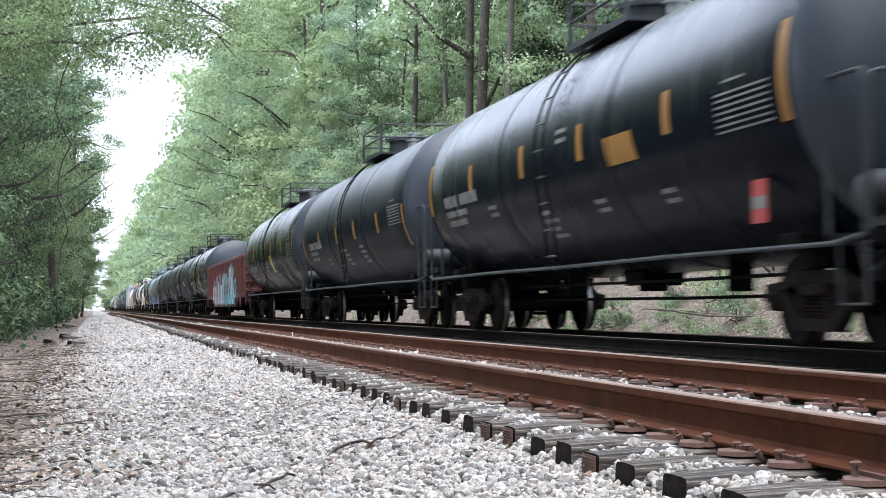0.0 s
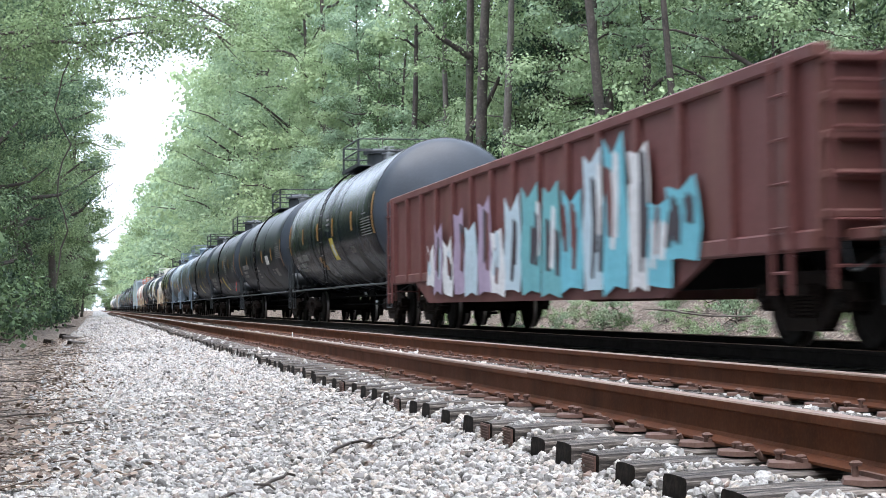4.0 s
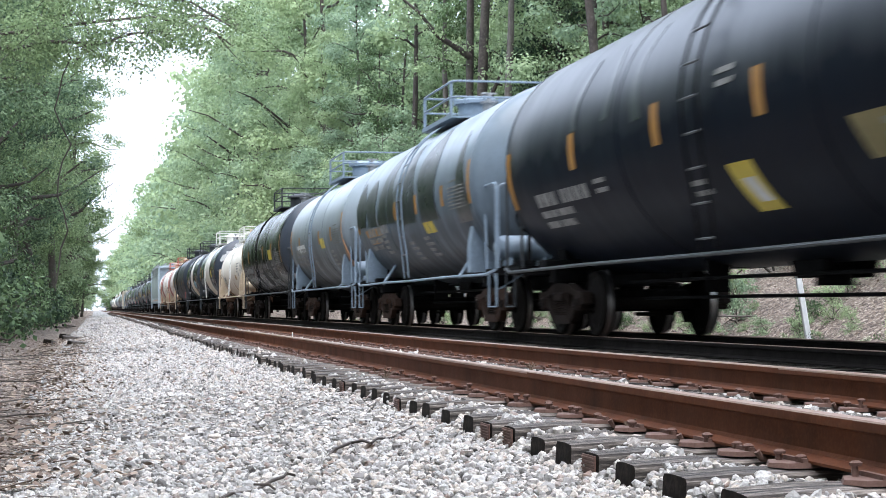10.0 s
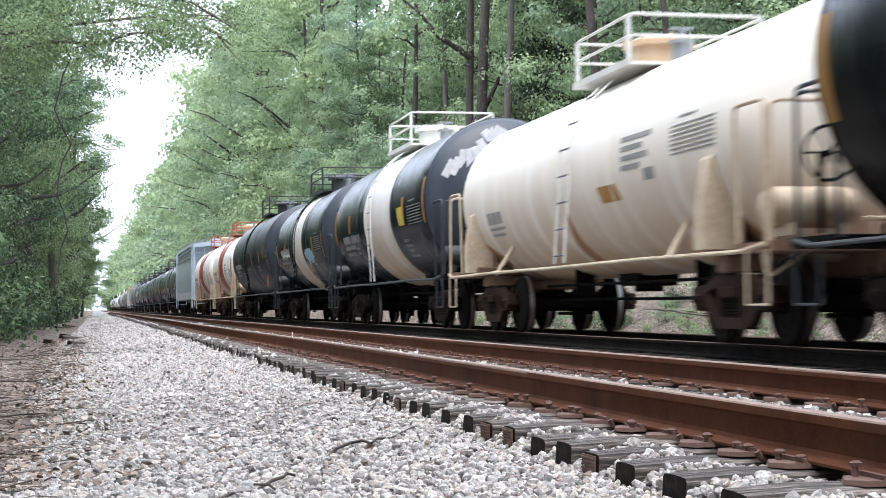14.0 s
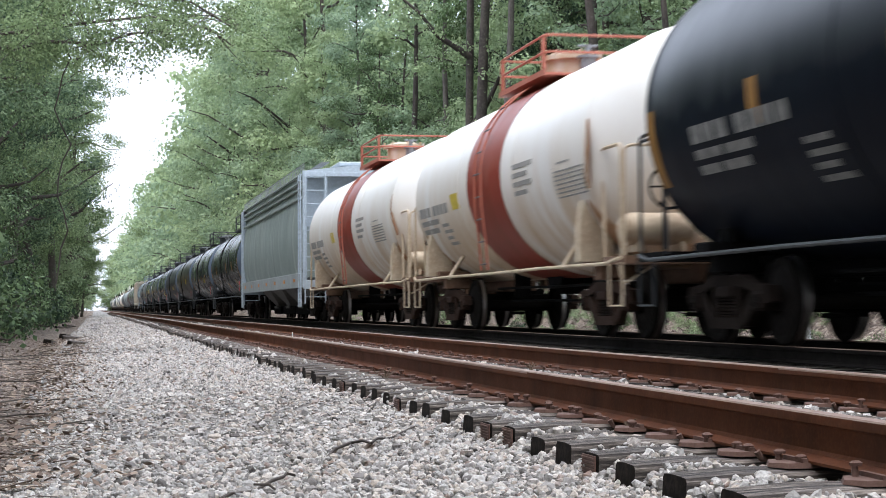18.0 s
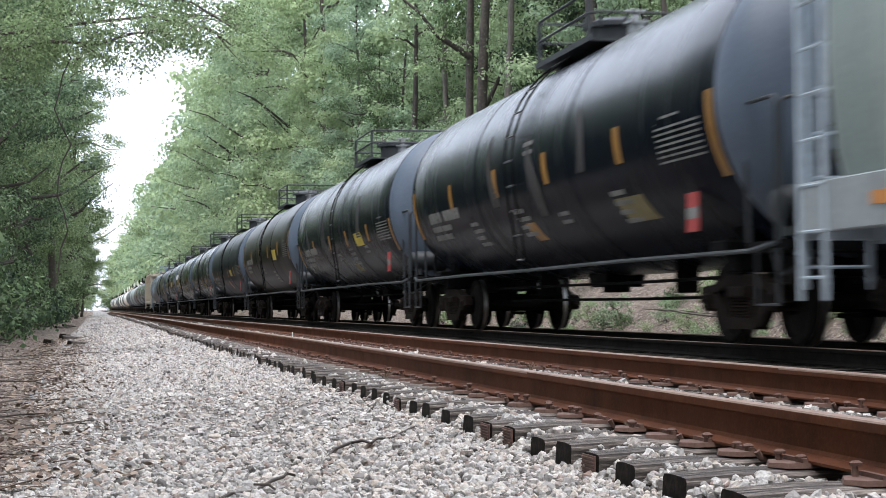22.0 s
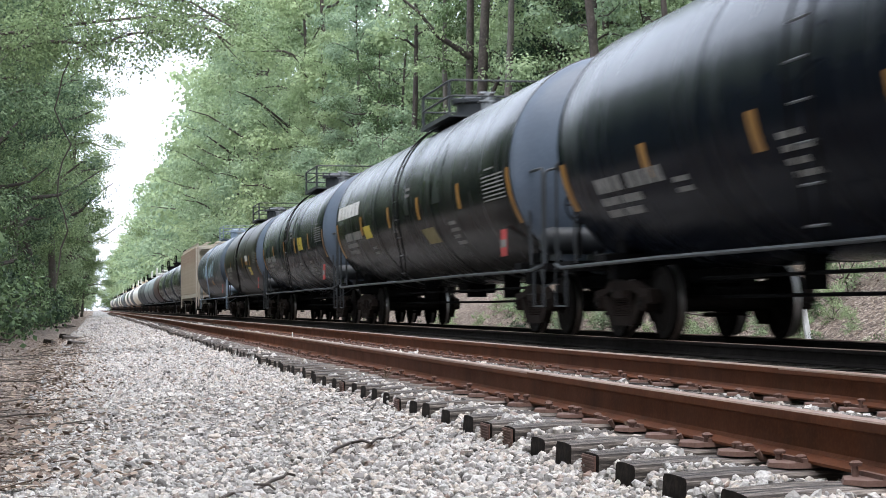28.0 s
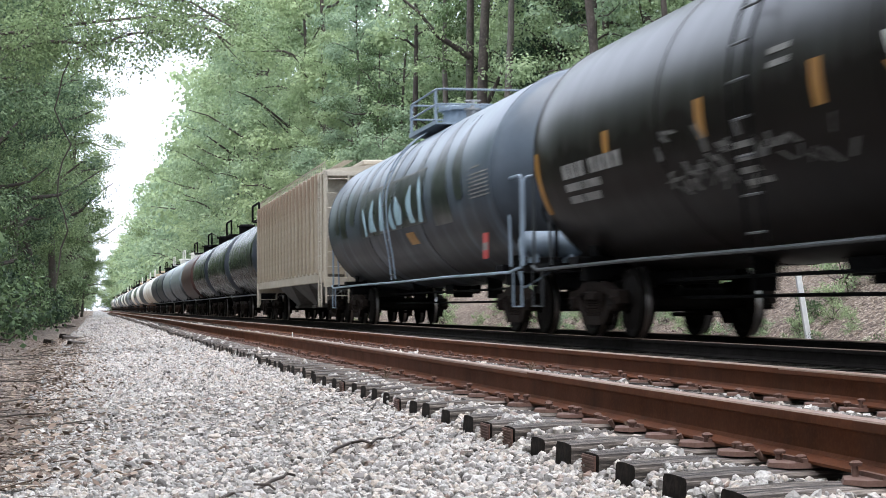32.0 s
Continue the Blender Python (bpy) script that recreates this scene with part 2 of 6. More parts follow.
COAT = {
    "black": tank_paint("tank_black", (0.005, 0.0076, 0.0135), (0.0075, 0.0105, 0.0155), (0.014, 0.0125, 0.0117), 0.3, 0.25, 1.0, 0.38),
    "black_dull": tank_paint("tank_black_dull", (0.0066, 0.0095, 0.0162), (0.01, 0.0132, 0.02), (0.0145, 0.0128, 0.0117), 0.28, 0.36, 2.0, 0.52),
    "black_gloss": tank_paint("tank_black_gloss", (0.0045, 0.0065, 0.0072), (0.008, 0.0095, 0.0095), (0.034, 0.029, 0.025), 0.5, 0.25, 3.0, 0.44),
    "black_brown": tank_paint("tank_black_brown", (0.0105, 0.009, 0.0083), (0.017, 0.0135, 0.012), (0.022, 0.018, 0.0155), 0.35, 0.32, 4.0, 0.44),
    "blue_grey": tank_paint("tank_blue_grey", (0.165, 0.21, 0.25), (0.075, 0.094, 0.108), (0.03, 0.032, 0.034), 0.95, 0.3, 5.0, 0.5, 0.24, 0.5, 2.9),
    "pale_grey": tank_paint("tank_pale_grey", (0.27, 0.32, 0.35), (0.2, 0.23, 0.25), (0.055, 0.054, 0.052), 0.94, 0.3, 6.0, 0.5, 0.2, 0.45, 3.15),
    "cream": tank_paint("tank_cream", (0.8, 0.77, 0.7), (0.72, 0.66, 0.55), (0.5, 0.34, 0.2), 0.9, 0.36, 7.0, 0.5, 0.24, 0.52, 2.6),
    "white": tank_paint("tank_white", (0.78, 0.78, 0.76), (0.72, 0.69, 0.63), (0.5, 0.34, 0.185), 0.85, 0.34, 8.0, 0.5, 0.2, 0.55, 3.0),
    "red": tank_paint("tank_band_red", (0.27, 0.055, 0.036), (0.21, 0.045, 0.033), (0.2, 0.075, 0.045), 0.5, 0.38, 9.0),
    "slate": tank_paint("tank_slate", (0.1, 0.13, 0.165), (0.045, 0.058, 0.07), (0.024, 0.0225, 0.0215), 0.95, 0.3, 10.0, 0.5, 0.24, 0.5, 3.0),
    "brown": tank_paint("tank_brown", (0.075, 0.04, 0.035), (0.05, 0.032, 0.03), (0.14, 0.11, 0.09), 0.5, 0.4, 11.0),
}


# ---- ground materials ----
def ground_material(name, stops, scale, relief, cell=True):
    m, nt, b = material(name)
    co = coords(nt)
    big = noise_node(nt, co, 0.6, 5)
    vor = nt.nodes.new("ShaderNodeTexVoronoi")
    vor.inputs["Scale"].default_value = scale
    nt.links.new(co, vor.inputs["Vector"])
    fine = noise_node(nt, co, scale * 2.2, 4)
    tone = nt.nodes.new("ShaderNodeSeparateColor")
    nt.links.new(vor.outputs["Color"], tone.inputs[0])
    c = ramp(nt, tone.outputs[0] if cell else fine, stops)
    c = mix(nt, ramp(nt, big, [(0.45, (0, 0, 0)), (0.7, (0.4,) * 3)]), c, stops[0][1])
    nt.links.new(c, b.inputs["Base Color"])
    b.inputs["Roughness"].default_value = 0.9
    add = nt.nodes.new("ShaderNodeMath")
    add.operation = "SUBTRACT"
    nt.links.new(fine, add.inputs[0])
    nt.links.new(vor.outputs["Distance"], add.inputs[1])
    bump(nt, b, add.outputs[0], 0.9, relief)
    return m


M_BALLAST = ground_material("ballast_bed", [(0.0, (0.09, 0.086, 0.082)), (0.5, (0.27, 0.26, 0.25)), (1.0, (0.5, 0.49, 0.475))], 24, 0.03)
# ballast darkened under the train: shade in its colour, less light bounced up
M_BEDSHADE = ground_material("ballast_darkened_under_train", [(0.0, (0.018, 0.016, 0.015)), (0.5, (0.045, 0.041, 0.038)), (1.0, (0.11, 0.1, 0.092))], 24, 0.03)
M_LITTER = ground_material("leaf_litter", [(0.0, (0.05, 0.037, 0.029)), (0.4, (0.17, 0.125, 0.1)), (0.75, (0.27, 0.215, 0.17)), (1.0, (0.48, 0.41, 0.34))], 22, 0.05)


def stone_material():
    m, nt, b = material("crushed_stone")
    isl = nt.nodes.new("ShaderNodeNewGeometry").outputs["Random Per Island"]
    c = ramp(nt, isl, [(0.0, (0.045, 0.04, 0.037)), (0.07, (0.13, 0.12, 0.112)), (0.16, (0.28, 0.262, 0.25)), (0.32, (0.4, 0.39, 0.375)), (0.5, (0.6, 0.585, 0.56)),
                       (0.68, (0.55, 0.47, 0.395)), (0.86, (0.74, 0.715, 0.68)), (1.0, (0.24, 0.16, 0.125))])
    co = coords(nt)
    fine = noise_node(nt, co, 90, 4)
    c = mix(nt, ramp(nt, fine, [(0.38, (0, 0, 0)), (0.72, (0.75,) * 3)]), c, (0.235, 0.215, 0.195))
    nt.links.new(c, b.inputs["Base Color"])
    b.inputs["Roughness"].default_value = 0.85
    bump(nt, b, fine, 0.6, 0.009)
    return m


M_STONE = stone_material()


def tie_material():
    m, nt, b = material("weathered_creosote_timber")
    co = coords(nt)
    rnd = nt.nodes.new("ShaderNodeObjectInfo").outputs["Random"]
    grain = noise_node(nt, co, 34, 8, (0.16, 1.7, 1.7), 0.72)
    crack = noise_node(nt, co, 12, 6, (0.11, 2.4, 2.4), 0.7)
    c = ramp(nt, grain, [(0.36, (0.012, 0.0095, 0.008)), (0.51, (0.1, 0.081, 0.068)), (0.66, (0.4, 0.345, 0.3))])
    c = mix(nt, ramp(nt, rnd, [(0.0, (0.0,) * 3), (1.0, (0.45,) * 3)]), c, (0.03, 0.025, 0.023))
    c = mix(nt, ramp(nt, crack, [(0.4, (1, 1, 1)), (0.46, (0, 0, 0))]), c, (0.006, 0.005, 0.0045))
    nt.links.new(c, b.inputs["Base Color"])
    b.inputs["Roughness"].default_value = 0.85
    bump(nt, b, crack, 0.9, 0.02)
    return m


M_TIE = tie_material()
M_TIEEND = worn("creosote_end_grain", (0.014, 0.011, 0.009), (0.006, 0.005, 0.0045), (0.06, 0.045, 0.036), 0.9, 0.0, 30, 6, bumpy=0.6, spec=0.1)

# ---- ground: one sheet from the camera to the horizon ----
PROFILE = ((-900, 3.0), (-120, 1.5), (-40, 0.7), (-14, 0.15), (-6, -0.05), (-3.2, -0.16), (-2.0, -0.22), (-1.2, -0.26), (-0.6, -0.24), (-0.2, -0.2), (0.5, -0.17),
           (1.2, -0.15), (1.75, -0.13), (1.95, -0.09), (2.4, -0.07), (3.2, -0.06), (4.0, -0.07), (4.6, -0.12), (5.3, -0.17), (6.2, -0.12), (7.0, -0.10), (8.4, -0.10),
           (9.2, -0.12), (9.9, -0.38), (10.5, -0.45), (11.2, -0.2), (12.2, 0.35), (13.2, 0.9), (14.4, 1.35), (16, 1.6), (20, 1.9), (30, 2.2), (60, 3.0), (140, 5), (900, 9))


def ground_z(x):
    xs, zs = zip(*PROFILE)
    return float(np.interp(x, xs, zs))


def build_ground():
    ys = [-60, -20, -6, 0] + list(np.arange(2, 30, 0.5)) + list(np.arange(30, 90, 2.0)) + list(np.geomspace(90, 1200, 40))
    xs = []
    for (a, _), (b, _) in zip(PROFILE, PROFILE[1:]):
        n = max(1, int((b - a) / 0.25)) if abs(a) < 16 and abs(b) < 17 else 3
        xs += [a + (b - a) * i / n for i in range(n)]
    xs.append(PROFILE[-1][0])
    verts, faces, mats = [], [], []
    for y in ys:
        for x in xs:
            z = ground_z(x)
            amp = 0.025 if -0.6 < x < 9.3 else 0.11 if abs(x) < 40 else 0.6
            z += amp * noise.noise((x * 0.9, y * 0.7, 3.3)) + amp * 0.5 * noise.noise((x * 2.3, y * 2.1, 8.1))
            verts.append((x, y, z))
    w = len(xs)
    for j in range(len(ys) - 1):
        for i in range(w - 1):
            faces.append((j * w + i, j * w + i + 1, (j + 1) * w + i + 1, (j + 1) * w + i))
            mid, yy = (xs[i] + xs[i + 1]) / 2, (ys[j] + ys[j + 1]) / 2
            edge = -0.32 + 0.3 * noise.noise((yy * 0.35, 1.7, 0))
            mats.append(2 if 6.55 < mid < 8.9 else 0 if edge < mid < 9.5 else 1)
    me = bpy.data.meshes.new("ground")
    me.from_pydata(verts, [], faces)
    me.materials.append(M_BALLAST)
    me.materials.append(M_LITTER)
    me.materials.append(M_BEDSHADE)
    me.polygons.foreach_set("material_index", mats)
    me.polygons.foreach_set("use_smooth", [True] * len(faces))
    return tagged(new("ground", me), "grey crushed-stone ballast bed with brown leaf litter banks", "ground", kind="structure")


build_ground()

# ---- tracks ----
RAIL_H = 0.168
RAIL_SECTION = ((-0.070, -0.168), (0.070, -0.168), (0.070, -0.159), (0.022, -0.144), (0.009, -0.13), (0.0085, -0.058), (0.014, -0.047), (0.0345, -0.038),
                (0.0345, -0.016), (0.0335, -0.008), (0.029, -0.002), (0.0, 0.0), (-0.029, -0.002), (-0.0335, -0.008), (-0.0345, -0.016), (-0.0345, -0.038),
                (-0.014, -0.047), (-0.0085, -0.058), (-0.009, -0.13), (-0.022, -0.144), (-0.070, -0.159))


def build_rail(parent, x, top, dark=False):
    bm = bmesh.new()
    ys = [-30] + list(np.arange(0, 60, 3.0)) + list(np.geomspace(60, 900, 30))
    sweep_y(bm, [(x + a, top + b) for a, b in RAIL_SECTION], ys, lambda y: (0.004 * math.sin(y * 0.21 + x), 0.006 * math.sin(y * 0.16 + x * 2)))
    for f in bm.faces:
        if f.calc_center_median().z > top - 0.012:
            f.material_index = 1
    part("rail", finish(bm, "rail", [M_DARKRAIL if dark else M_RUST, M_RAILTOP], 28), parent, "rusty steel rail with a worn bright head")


TIE_STEP = 0.463
TIES = []
NEAR_TIES = (4.68, 5.26, 5.72, 6.13, 6.53, 6.95, 7.45, 7.88, 8.3, 8.86, 9.42, 9.85, 10.27)     # the nearest ties are unevenly spaced


def tie_shape(bm):
    # a rough-hewn timber with rounded, split ends
    n = 12
    prof = [(-0.112, -0.178), (0.112, -0.178), (0.115, -0.014), (0.105, -0.002), (0.0, 0.0), (-0.105, -0.002), (-0.115, -0.014)]
    rings = []
    for i in range(n + 1):
        x = -1.295 + 2.59 * i / n
        sh = 0.9 if i in (0, n) else 1.0
        rings.append([bm.verts.new((x + (0.02 * noise.noise((y * 9, z * 9, x)) if i in (0, n) else 0), y * sh + 0.003 * noise.noise((x * 2.2, y * 9, 1)), z - (0.014 if sh < 1 and z > -0.1 else 0) + 0.004 * noise.noise((x * 5.7, y * 21, 5)))) for y, z in prof])
    for a, b in zip(rings, rings[1:]):
        for k in range(7):
            bm.faces.new((a[k], a[(k + 1) % 7], b[(k + 1) % 7], b[k]))
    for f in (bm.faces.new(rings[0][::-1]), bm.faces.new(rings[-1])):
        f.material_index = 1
    bmesh.ops.recalc_face_normals(bm, faces=bm.faces)


def end_plate_shape(bm):
    # corrugated anti-split plate nailed to a tie's end
    box(bm, (0, 0, -0.085), (0.006, 0.17, 0.13))
    for k in range(9):
        box(bm, (-0.005, 0, -0.03 - 0.0138 * k), (0.008, 0.165, 0.005))


def plate_shape(bm):
    # ribbed plate with pointed outer ends
    pts = [(-0.19, 0.0), (-0.155, -0.09), (0.155, -0.09), (0.19, 0.0), (0.155, 0.09), (-0.155, 0.09)]
    lo = [bm.verts.new((x, y, 0.0)) for x, y in pts]
    hi = [bm.verts.new((x * 0.97, y * 0.95, 0.014 if abs(x) > 0.16 else 0.018)) for x, y in pts]
    bm.faces.new(hi)
    bm.faces.new(lo[::-1])
    for i in range(6):
        j = (i + 1) % 6
        bm.faces.new((lo[i], lo[j], hi[j], hi[i]))
    for s in (-1, 1):
        box(bm, (s * 0.088, 0, 0.024), (0.018, 0.165, 0.016))


def spike_shape(bm):
    rod(bm, (0, 0, -0.03), (0, 0, 0.023), 0.0115, 5)
    rod(bm, (0.005, 0, 0.021), (0.005, 0, 0.031), 0.019, 7, 0.022)
    rod(bm, (0.005, 0, 0.031), (0.005, 0, 0.038), 0.022, 7, 0.011)


def anchor_shape(bm):
    pipe(bm, [(-0.09, 0, 0.005), (-0.075, 0, -0.02), (0.0, 0, -0.028), (0.075, 0, -0.02), (0.1, 0, 0.012), (0.085, 0, 0.03)], 0.013, 6)


def build_track(parent, centre, top, first, count, near):
    base = top - RAIL_H
    r = random.Random(11)
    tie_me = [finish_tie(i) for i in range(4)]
    plate_me = shared("tie_plate", plate_shape, M_PLATE, 0)
    spike_me = shared("spike", spike_shape, M_PLATE, 30)
    anchor_me = shared("rail_anchor", anchor_shape, M_PLATE, 60)
    end_me = shared("end_plate", end_plate_shape, M_PLATE, 0)
    far = []
    for i in range(count):
        y = first + i * TIE_STEP + r.uniform(-0.025, 0.025)
        if centre == TRACK1 and 2 <= i < 2 + len(NEAR_TIES):
            y = NEAR_TIES[i - 2]
        TIES.append((centre, y))
        m = pose(centre + (r.uniform(0.0, 0.02) if i < 16 else max(-0.08, min(0.08, r.gauss(0.01, 0.025)))), y, base - 0.018 + r.uniform(-0.006, 0.004), r.uniform(-1.5, 1.5), r.uniform(-0.3, 0.3), r.gauss(0, 0.5))
        if i < near:
            tie = part("tie", tie_me[i % 4], parent, "", m)
            if near > 20 and i in (5, 8, 9, 14, 19):
                part("end_plate", end_me, tie, "rusty corrugated anti-split plate", (-1.303, 0, 0))
            for s in (-1, 1):
                rx = centre + s * GAUGE
                part("tie_plate", plate_me, parent, "", pose(rx, y, base - 0.018, 0, 0, r.uniform(-2, 2)))
                for sx, sy in ((-1, 0.055), (-1, -0.05), (1, 0.055), (1, -0.055)):
                    if r.random() < 0.86 and (i < 55):
                        lift = r.choice((-0.012, -0.012, -0.008, -0.002, 0.01))
                        part("spike", spike_me, parent, "", pose(rx + sx * (0.094 if r.random() < 0.6 else 0.125), y + sy, base + lift, r.uniform(-6, 6), 0, 0 if sx < 0 else 180))
                if i < 60 and i % 2 == 0:
                    part("rail_anchor", anchor_me, parent, "", (rx, y - 0.135, base))
        else:
            far.append((m, y))
    # the track goes on behind the camera
    y = first - TIE_STEP
    while y > -60:
        far.append((pose(centre, y, base - 0.022), y))
        y -= TIE_STEP
    bm = bmesh.new()
    for m, y in far:
        bm.verts.ensure_lookup_table()
        box(bm, m @ Vector((0, 0, -0.089)), (2.59, 0.225, 0.178))
        if y < 90 and centre == TRACK1:
            for s in (-1, 1):
                box(bm, (centre + s * GAUGE, y, base - 0.008), (0.38, 0.17, 0.02))
                box(bm, (centre + s * GAUGE - 0.11, y, base + 0.02), (0.035, 0.09, 0.03))
    part("tie_row", finish(bm, "tie_row", M_TIE, 0), parent, "row of weathered dark timber ties", kind="stuff")


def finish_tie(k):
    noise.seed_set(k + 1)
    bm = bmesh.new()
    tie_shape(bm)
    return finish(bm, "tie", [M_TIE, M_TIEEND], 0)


track_1 = thing("railway_track_1", "rusty empty track on dark weathered timber ties in white ballast", "railway track", kind="structure")
build_rail(track_1, TRACK1 - GAUGE, RAIL1)
build_rail(track_1, TRACK1 + GAUGE, RAIL1)
build_track(track_1, TRACK1, RAIL1, 3.84, 520, 90)
track_2 = thing("railway_track_2", "dark track under the passing freight train", "railway track", kind="structure")
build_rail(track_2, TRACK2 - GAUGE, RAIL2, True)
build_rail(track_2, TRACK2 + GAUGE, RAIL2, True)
build_track(track_2, TRACK2, RAIL2, 12.0, 300, 0)

# ---- rolling stock: shapes shared by all cars ----
WHEEL_R = 0.457


def wheelset_shape(bm, seg=32):
    for s in (-1, 1):
        prof = [(0.0, 0.15), (0.11, 0.15), (0.10, 0.26), (0.05, 0.36), (0.07, 0.405), (0.07, 0.44), (0.0, WHEEL_R), (-0.065, WHEEL_R + 0.004), (-0.075, 0.482), (-0.09, 0.482),
                (-0.09, 0.405), (-0.03, 0.37), (-0.02, 0.26), (-0.08, 0.15), (-0.1, 0.09)]
        rings = []
        for x, r in prof:
            rings.append([bm.verts.new((s * (0.78 + x), r * math.cos(k * math.tau / seg), r * math.sin(k * math.tau / seg))) for k in range(seg)])
        for n, (a, b) in enumerate(zip(rings, rings[1:])):
            for k in range(seg):
                f = bm.faces.new((a[k], a[(k + 1) % seg], b[(k + 1) % seg], b[k]))
                if n == 6:
                    f.material_index = 1
        bm.faces.new(rings[0])
        rod(bm, (s * 0.85, 0, 0), (s * 1.1, 0, 0), 0.1, 16)
        rod(bm, (s * 1.1, 0, 0), (s * 1.13, 0, 0), 0.075, 12)
        for k in range(3):
            a = k * math.tau / 3
            rod(bm, (s * 1.13, 0.045 * math.cos(a), 0.045 * math.sin(a)), (s * 1.15, 0.045 * math.cos(a), 0.045 * math.sin(a)), 0.017, 6)
    rod(bm, (-0.85, 0, 0), (0.85, 0, 0), 0.085, 12)
    bmesh.ops.recalc_face_normals(bm, faces=bm.faces)


def side_frame_shape(bm):
    z = WHEEL_R
    # top chord, ends and lower chord as separate castings that meet
    slab(bm, [(-1.16, z + 0.0), (-1.1, z + 0.16), (-0.7, z + 0.19), (-0.4, z + 0.28), (0.4, z + 0.28), (0.7, z + 0.19), (1.1, z + 0.16), (1.16, z + 0.0), (1.05, z - 0.02),
              (1.03, z + 0.1), (0.7, z + 0.1), (0.4, z + 0.16), (-0.4, z + 0.16), (-0.7, z + 0.1), (-1.03, z + 0.1), (-1.05, z - 0.02)], -0.07, 0.07)
    for s in (-1, 1):
        slab(bm, [(s * 0.76, z + 0.1), (s * 0.66, z + 0.12), (s * 0.38, z - 0.16), (s * 0.4, z - 0.28), (s * 0.5, z - 0.26), (s * 0.74, z - 0.04)], -0.06, 0.06)
        slab(bm, [(s * 0.36, z + 0.17), (s * 0.28, z + 0.17), (s * 0.28, z - 0.18), (s * 0.36, z - 0.18)], -0.065, 0.065)
        box(bm, (0, s * 0.9, z + 0.0), (0.2, 0.23, 0.2), bevel=0.03)
    slab(bm, [(-0.46, z - 0.29), (0.46, z - 0.29), (0.4, z - 0.17), (-0.4, z - 0.17)], -0.08, 0.08)
    box(bm, (0, 0, z + 0.1), (0.24, 0.5, 0.12), bevel=0.02)


def spring_shape(bm):
    pts = []
    for k in range(49):
        a = k * math.tau / 8
        pts.append((0.062 * math.cos(a), 0.062 * math.sin(a), k * 0.215 / 48))
    pipe(bm, pts, 0.017, 5)


def bolster_shape(bm):
    box(bm, (0, 0, WHEEL_R + 0.1), (2.1, 0.36, 0.2), bevel=0.03)
    rod(bm, (0, 0, WHEEL_R + 0.1), (0, 0, WHEEL_R + 0.33), 0.2, 16)
    for s in (-1, 1):
        box(bm, (s * 0.62, 0, WHEEL_R + 0.24), (0.22, 0.16, 0.1), bevel=0.01)
        box(bm, (0, s * 0.42, WHEEL_R - 0.06), (1.5, 0.09, 0.12), bevel=0.01)
        for e in (-1, 1):
            box(bm, (e * 0.76, s * 0.44, WHEEL_R - 0.03), (0.1, 0.05, 0.3), bevel=0.01)
    rod(bm, (0.2, -0.42, WHEEL_R - 0.16), (0.2, 0.42, WHEEL_R - 0.16), 0.03, 6)


WHEEL_MESH = []
WHEELS_FRONT, WHEELS_REAR = [], []


def add_truck(car, y, frame_mat, detail=True):
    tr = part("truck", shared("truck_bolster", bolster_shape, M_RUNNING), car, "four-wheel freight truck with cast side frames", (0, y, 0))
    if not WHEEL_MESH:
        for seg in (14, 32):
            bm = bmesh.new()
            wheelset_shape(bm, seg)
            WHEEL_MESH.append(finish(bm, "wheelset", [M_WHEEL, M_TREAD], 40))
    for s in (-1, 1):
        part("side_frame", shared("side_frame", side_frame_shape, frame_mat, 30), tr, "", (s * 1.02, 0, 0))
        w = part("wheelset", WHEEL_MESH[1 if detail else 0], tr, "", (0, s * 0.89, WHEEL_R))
        (WHEELS_FRONT if s < 0 else WHEELS_REAR).append(w)
        if detail:
            for dy in (-0.17, 0, 0.17):
                part("spring", shared("spring", spring_shape, M_FRAME, 60), tr, "", (s * 1.03, dy, WHEEL_R - 0.18))
    return tr


def coupler_shape(bm):
    box(bm, (0, 0.42, 0.84), (0.15, 0.75, 0.17), bevel=0.02)
    slab(bm, [(0.0, 0.7), (0.02, 0.98), (-0.1, 1.0), (-0.13, 0.9), (-0.12, 0.72)], -0.16, 0.13)
    box(bm, (0.1, -0.08, 0.84), (0.09, 0.16, 0.26), bevel=0.03)
    pipe(bm, [(-0.3, 0.45, 0.78), (-0.31, 0.25, 0.6), (-0.25, 0.05, 0.5), (-0.1, -0.05, 0.52)], 0.025, 6)


def lever_shape(bm):
    pipe(bm, [(-1.45, 0.42, 0.95), (-1.4, 0.4, 0.72), (-1.36, 0.4, 0.7), (-0.9, 0.4, 0.98), (-0.1, 0.36, 1.0)], 0.014, 5)


def stub_sill_shape(bm):
    # y runs from the striker at 0 to the inner end
    box(bm, (0, 1.9, 0.88), (0.42, 3.3, 0.36), bevel=0.02)
    box(bm, (0, 0.25, 0.86), (0.55, 0.06, 0.46), bevel=0.01)
    box(bm, (0, 2.1, 1.02), (2.7, 0.42, 0.14), bevel=0.02)
    for s in (-1, 1):
        slab_pts = [(1.92, 1.08), (2.28, 1.08), (2.28, 1.75), (1.92, 1.75)]
        slab(bm, slab_pts, s * 1.02, s * 1.06)
        box(bm, (s * 0.95, 2.1, 0.86), (0.5, 0.3, 0.2), bevel=0.02)
        slab(bm, [(3.4, 0.75), (0.6, 0.75), (0.6, 1.05), (3.4, 1.05)], s * 0.19, s * 0.22)


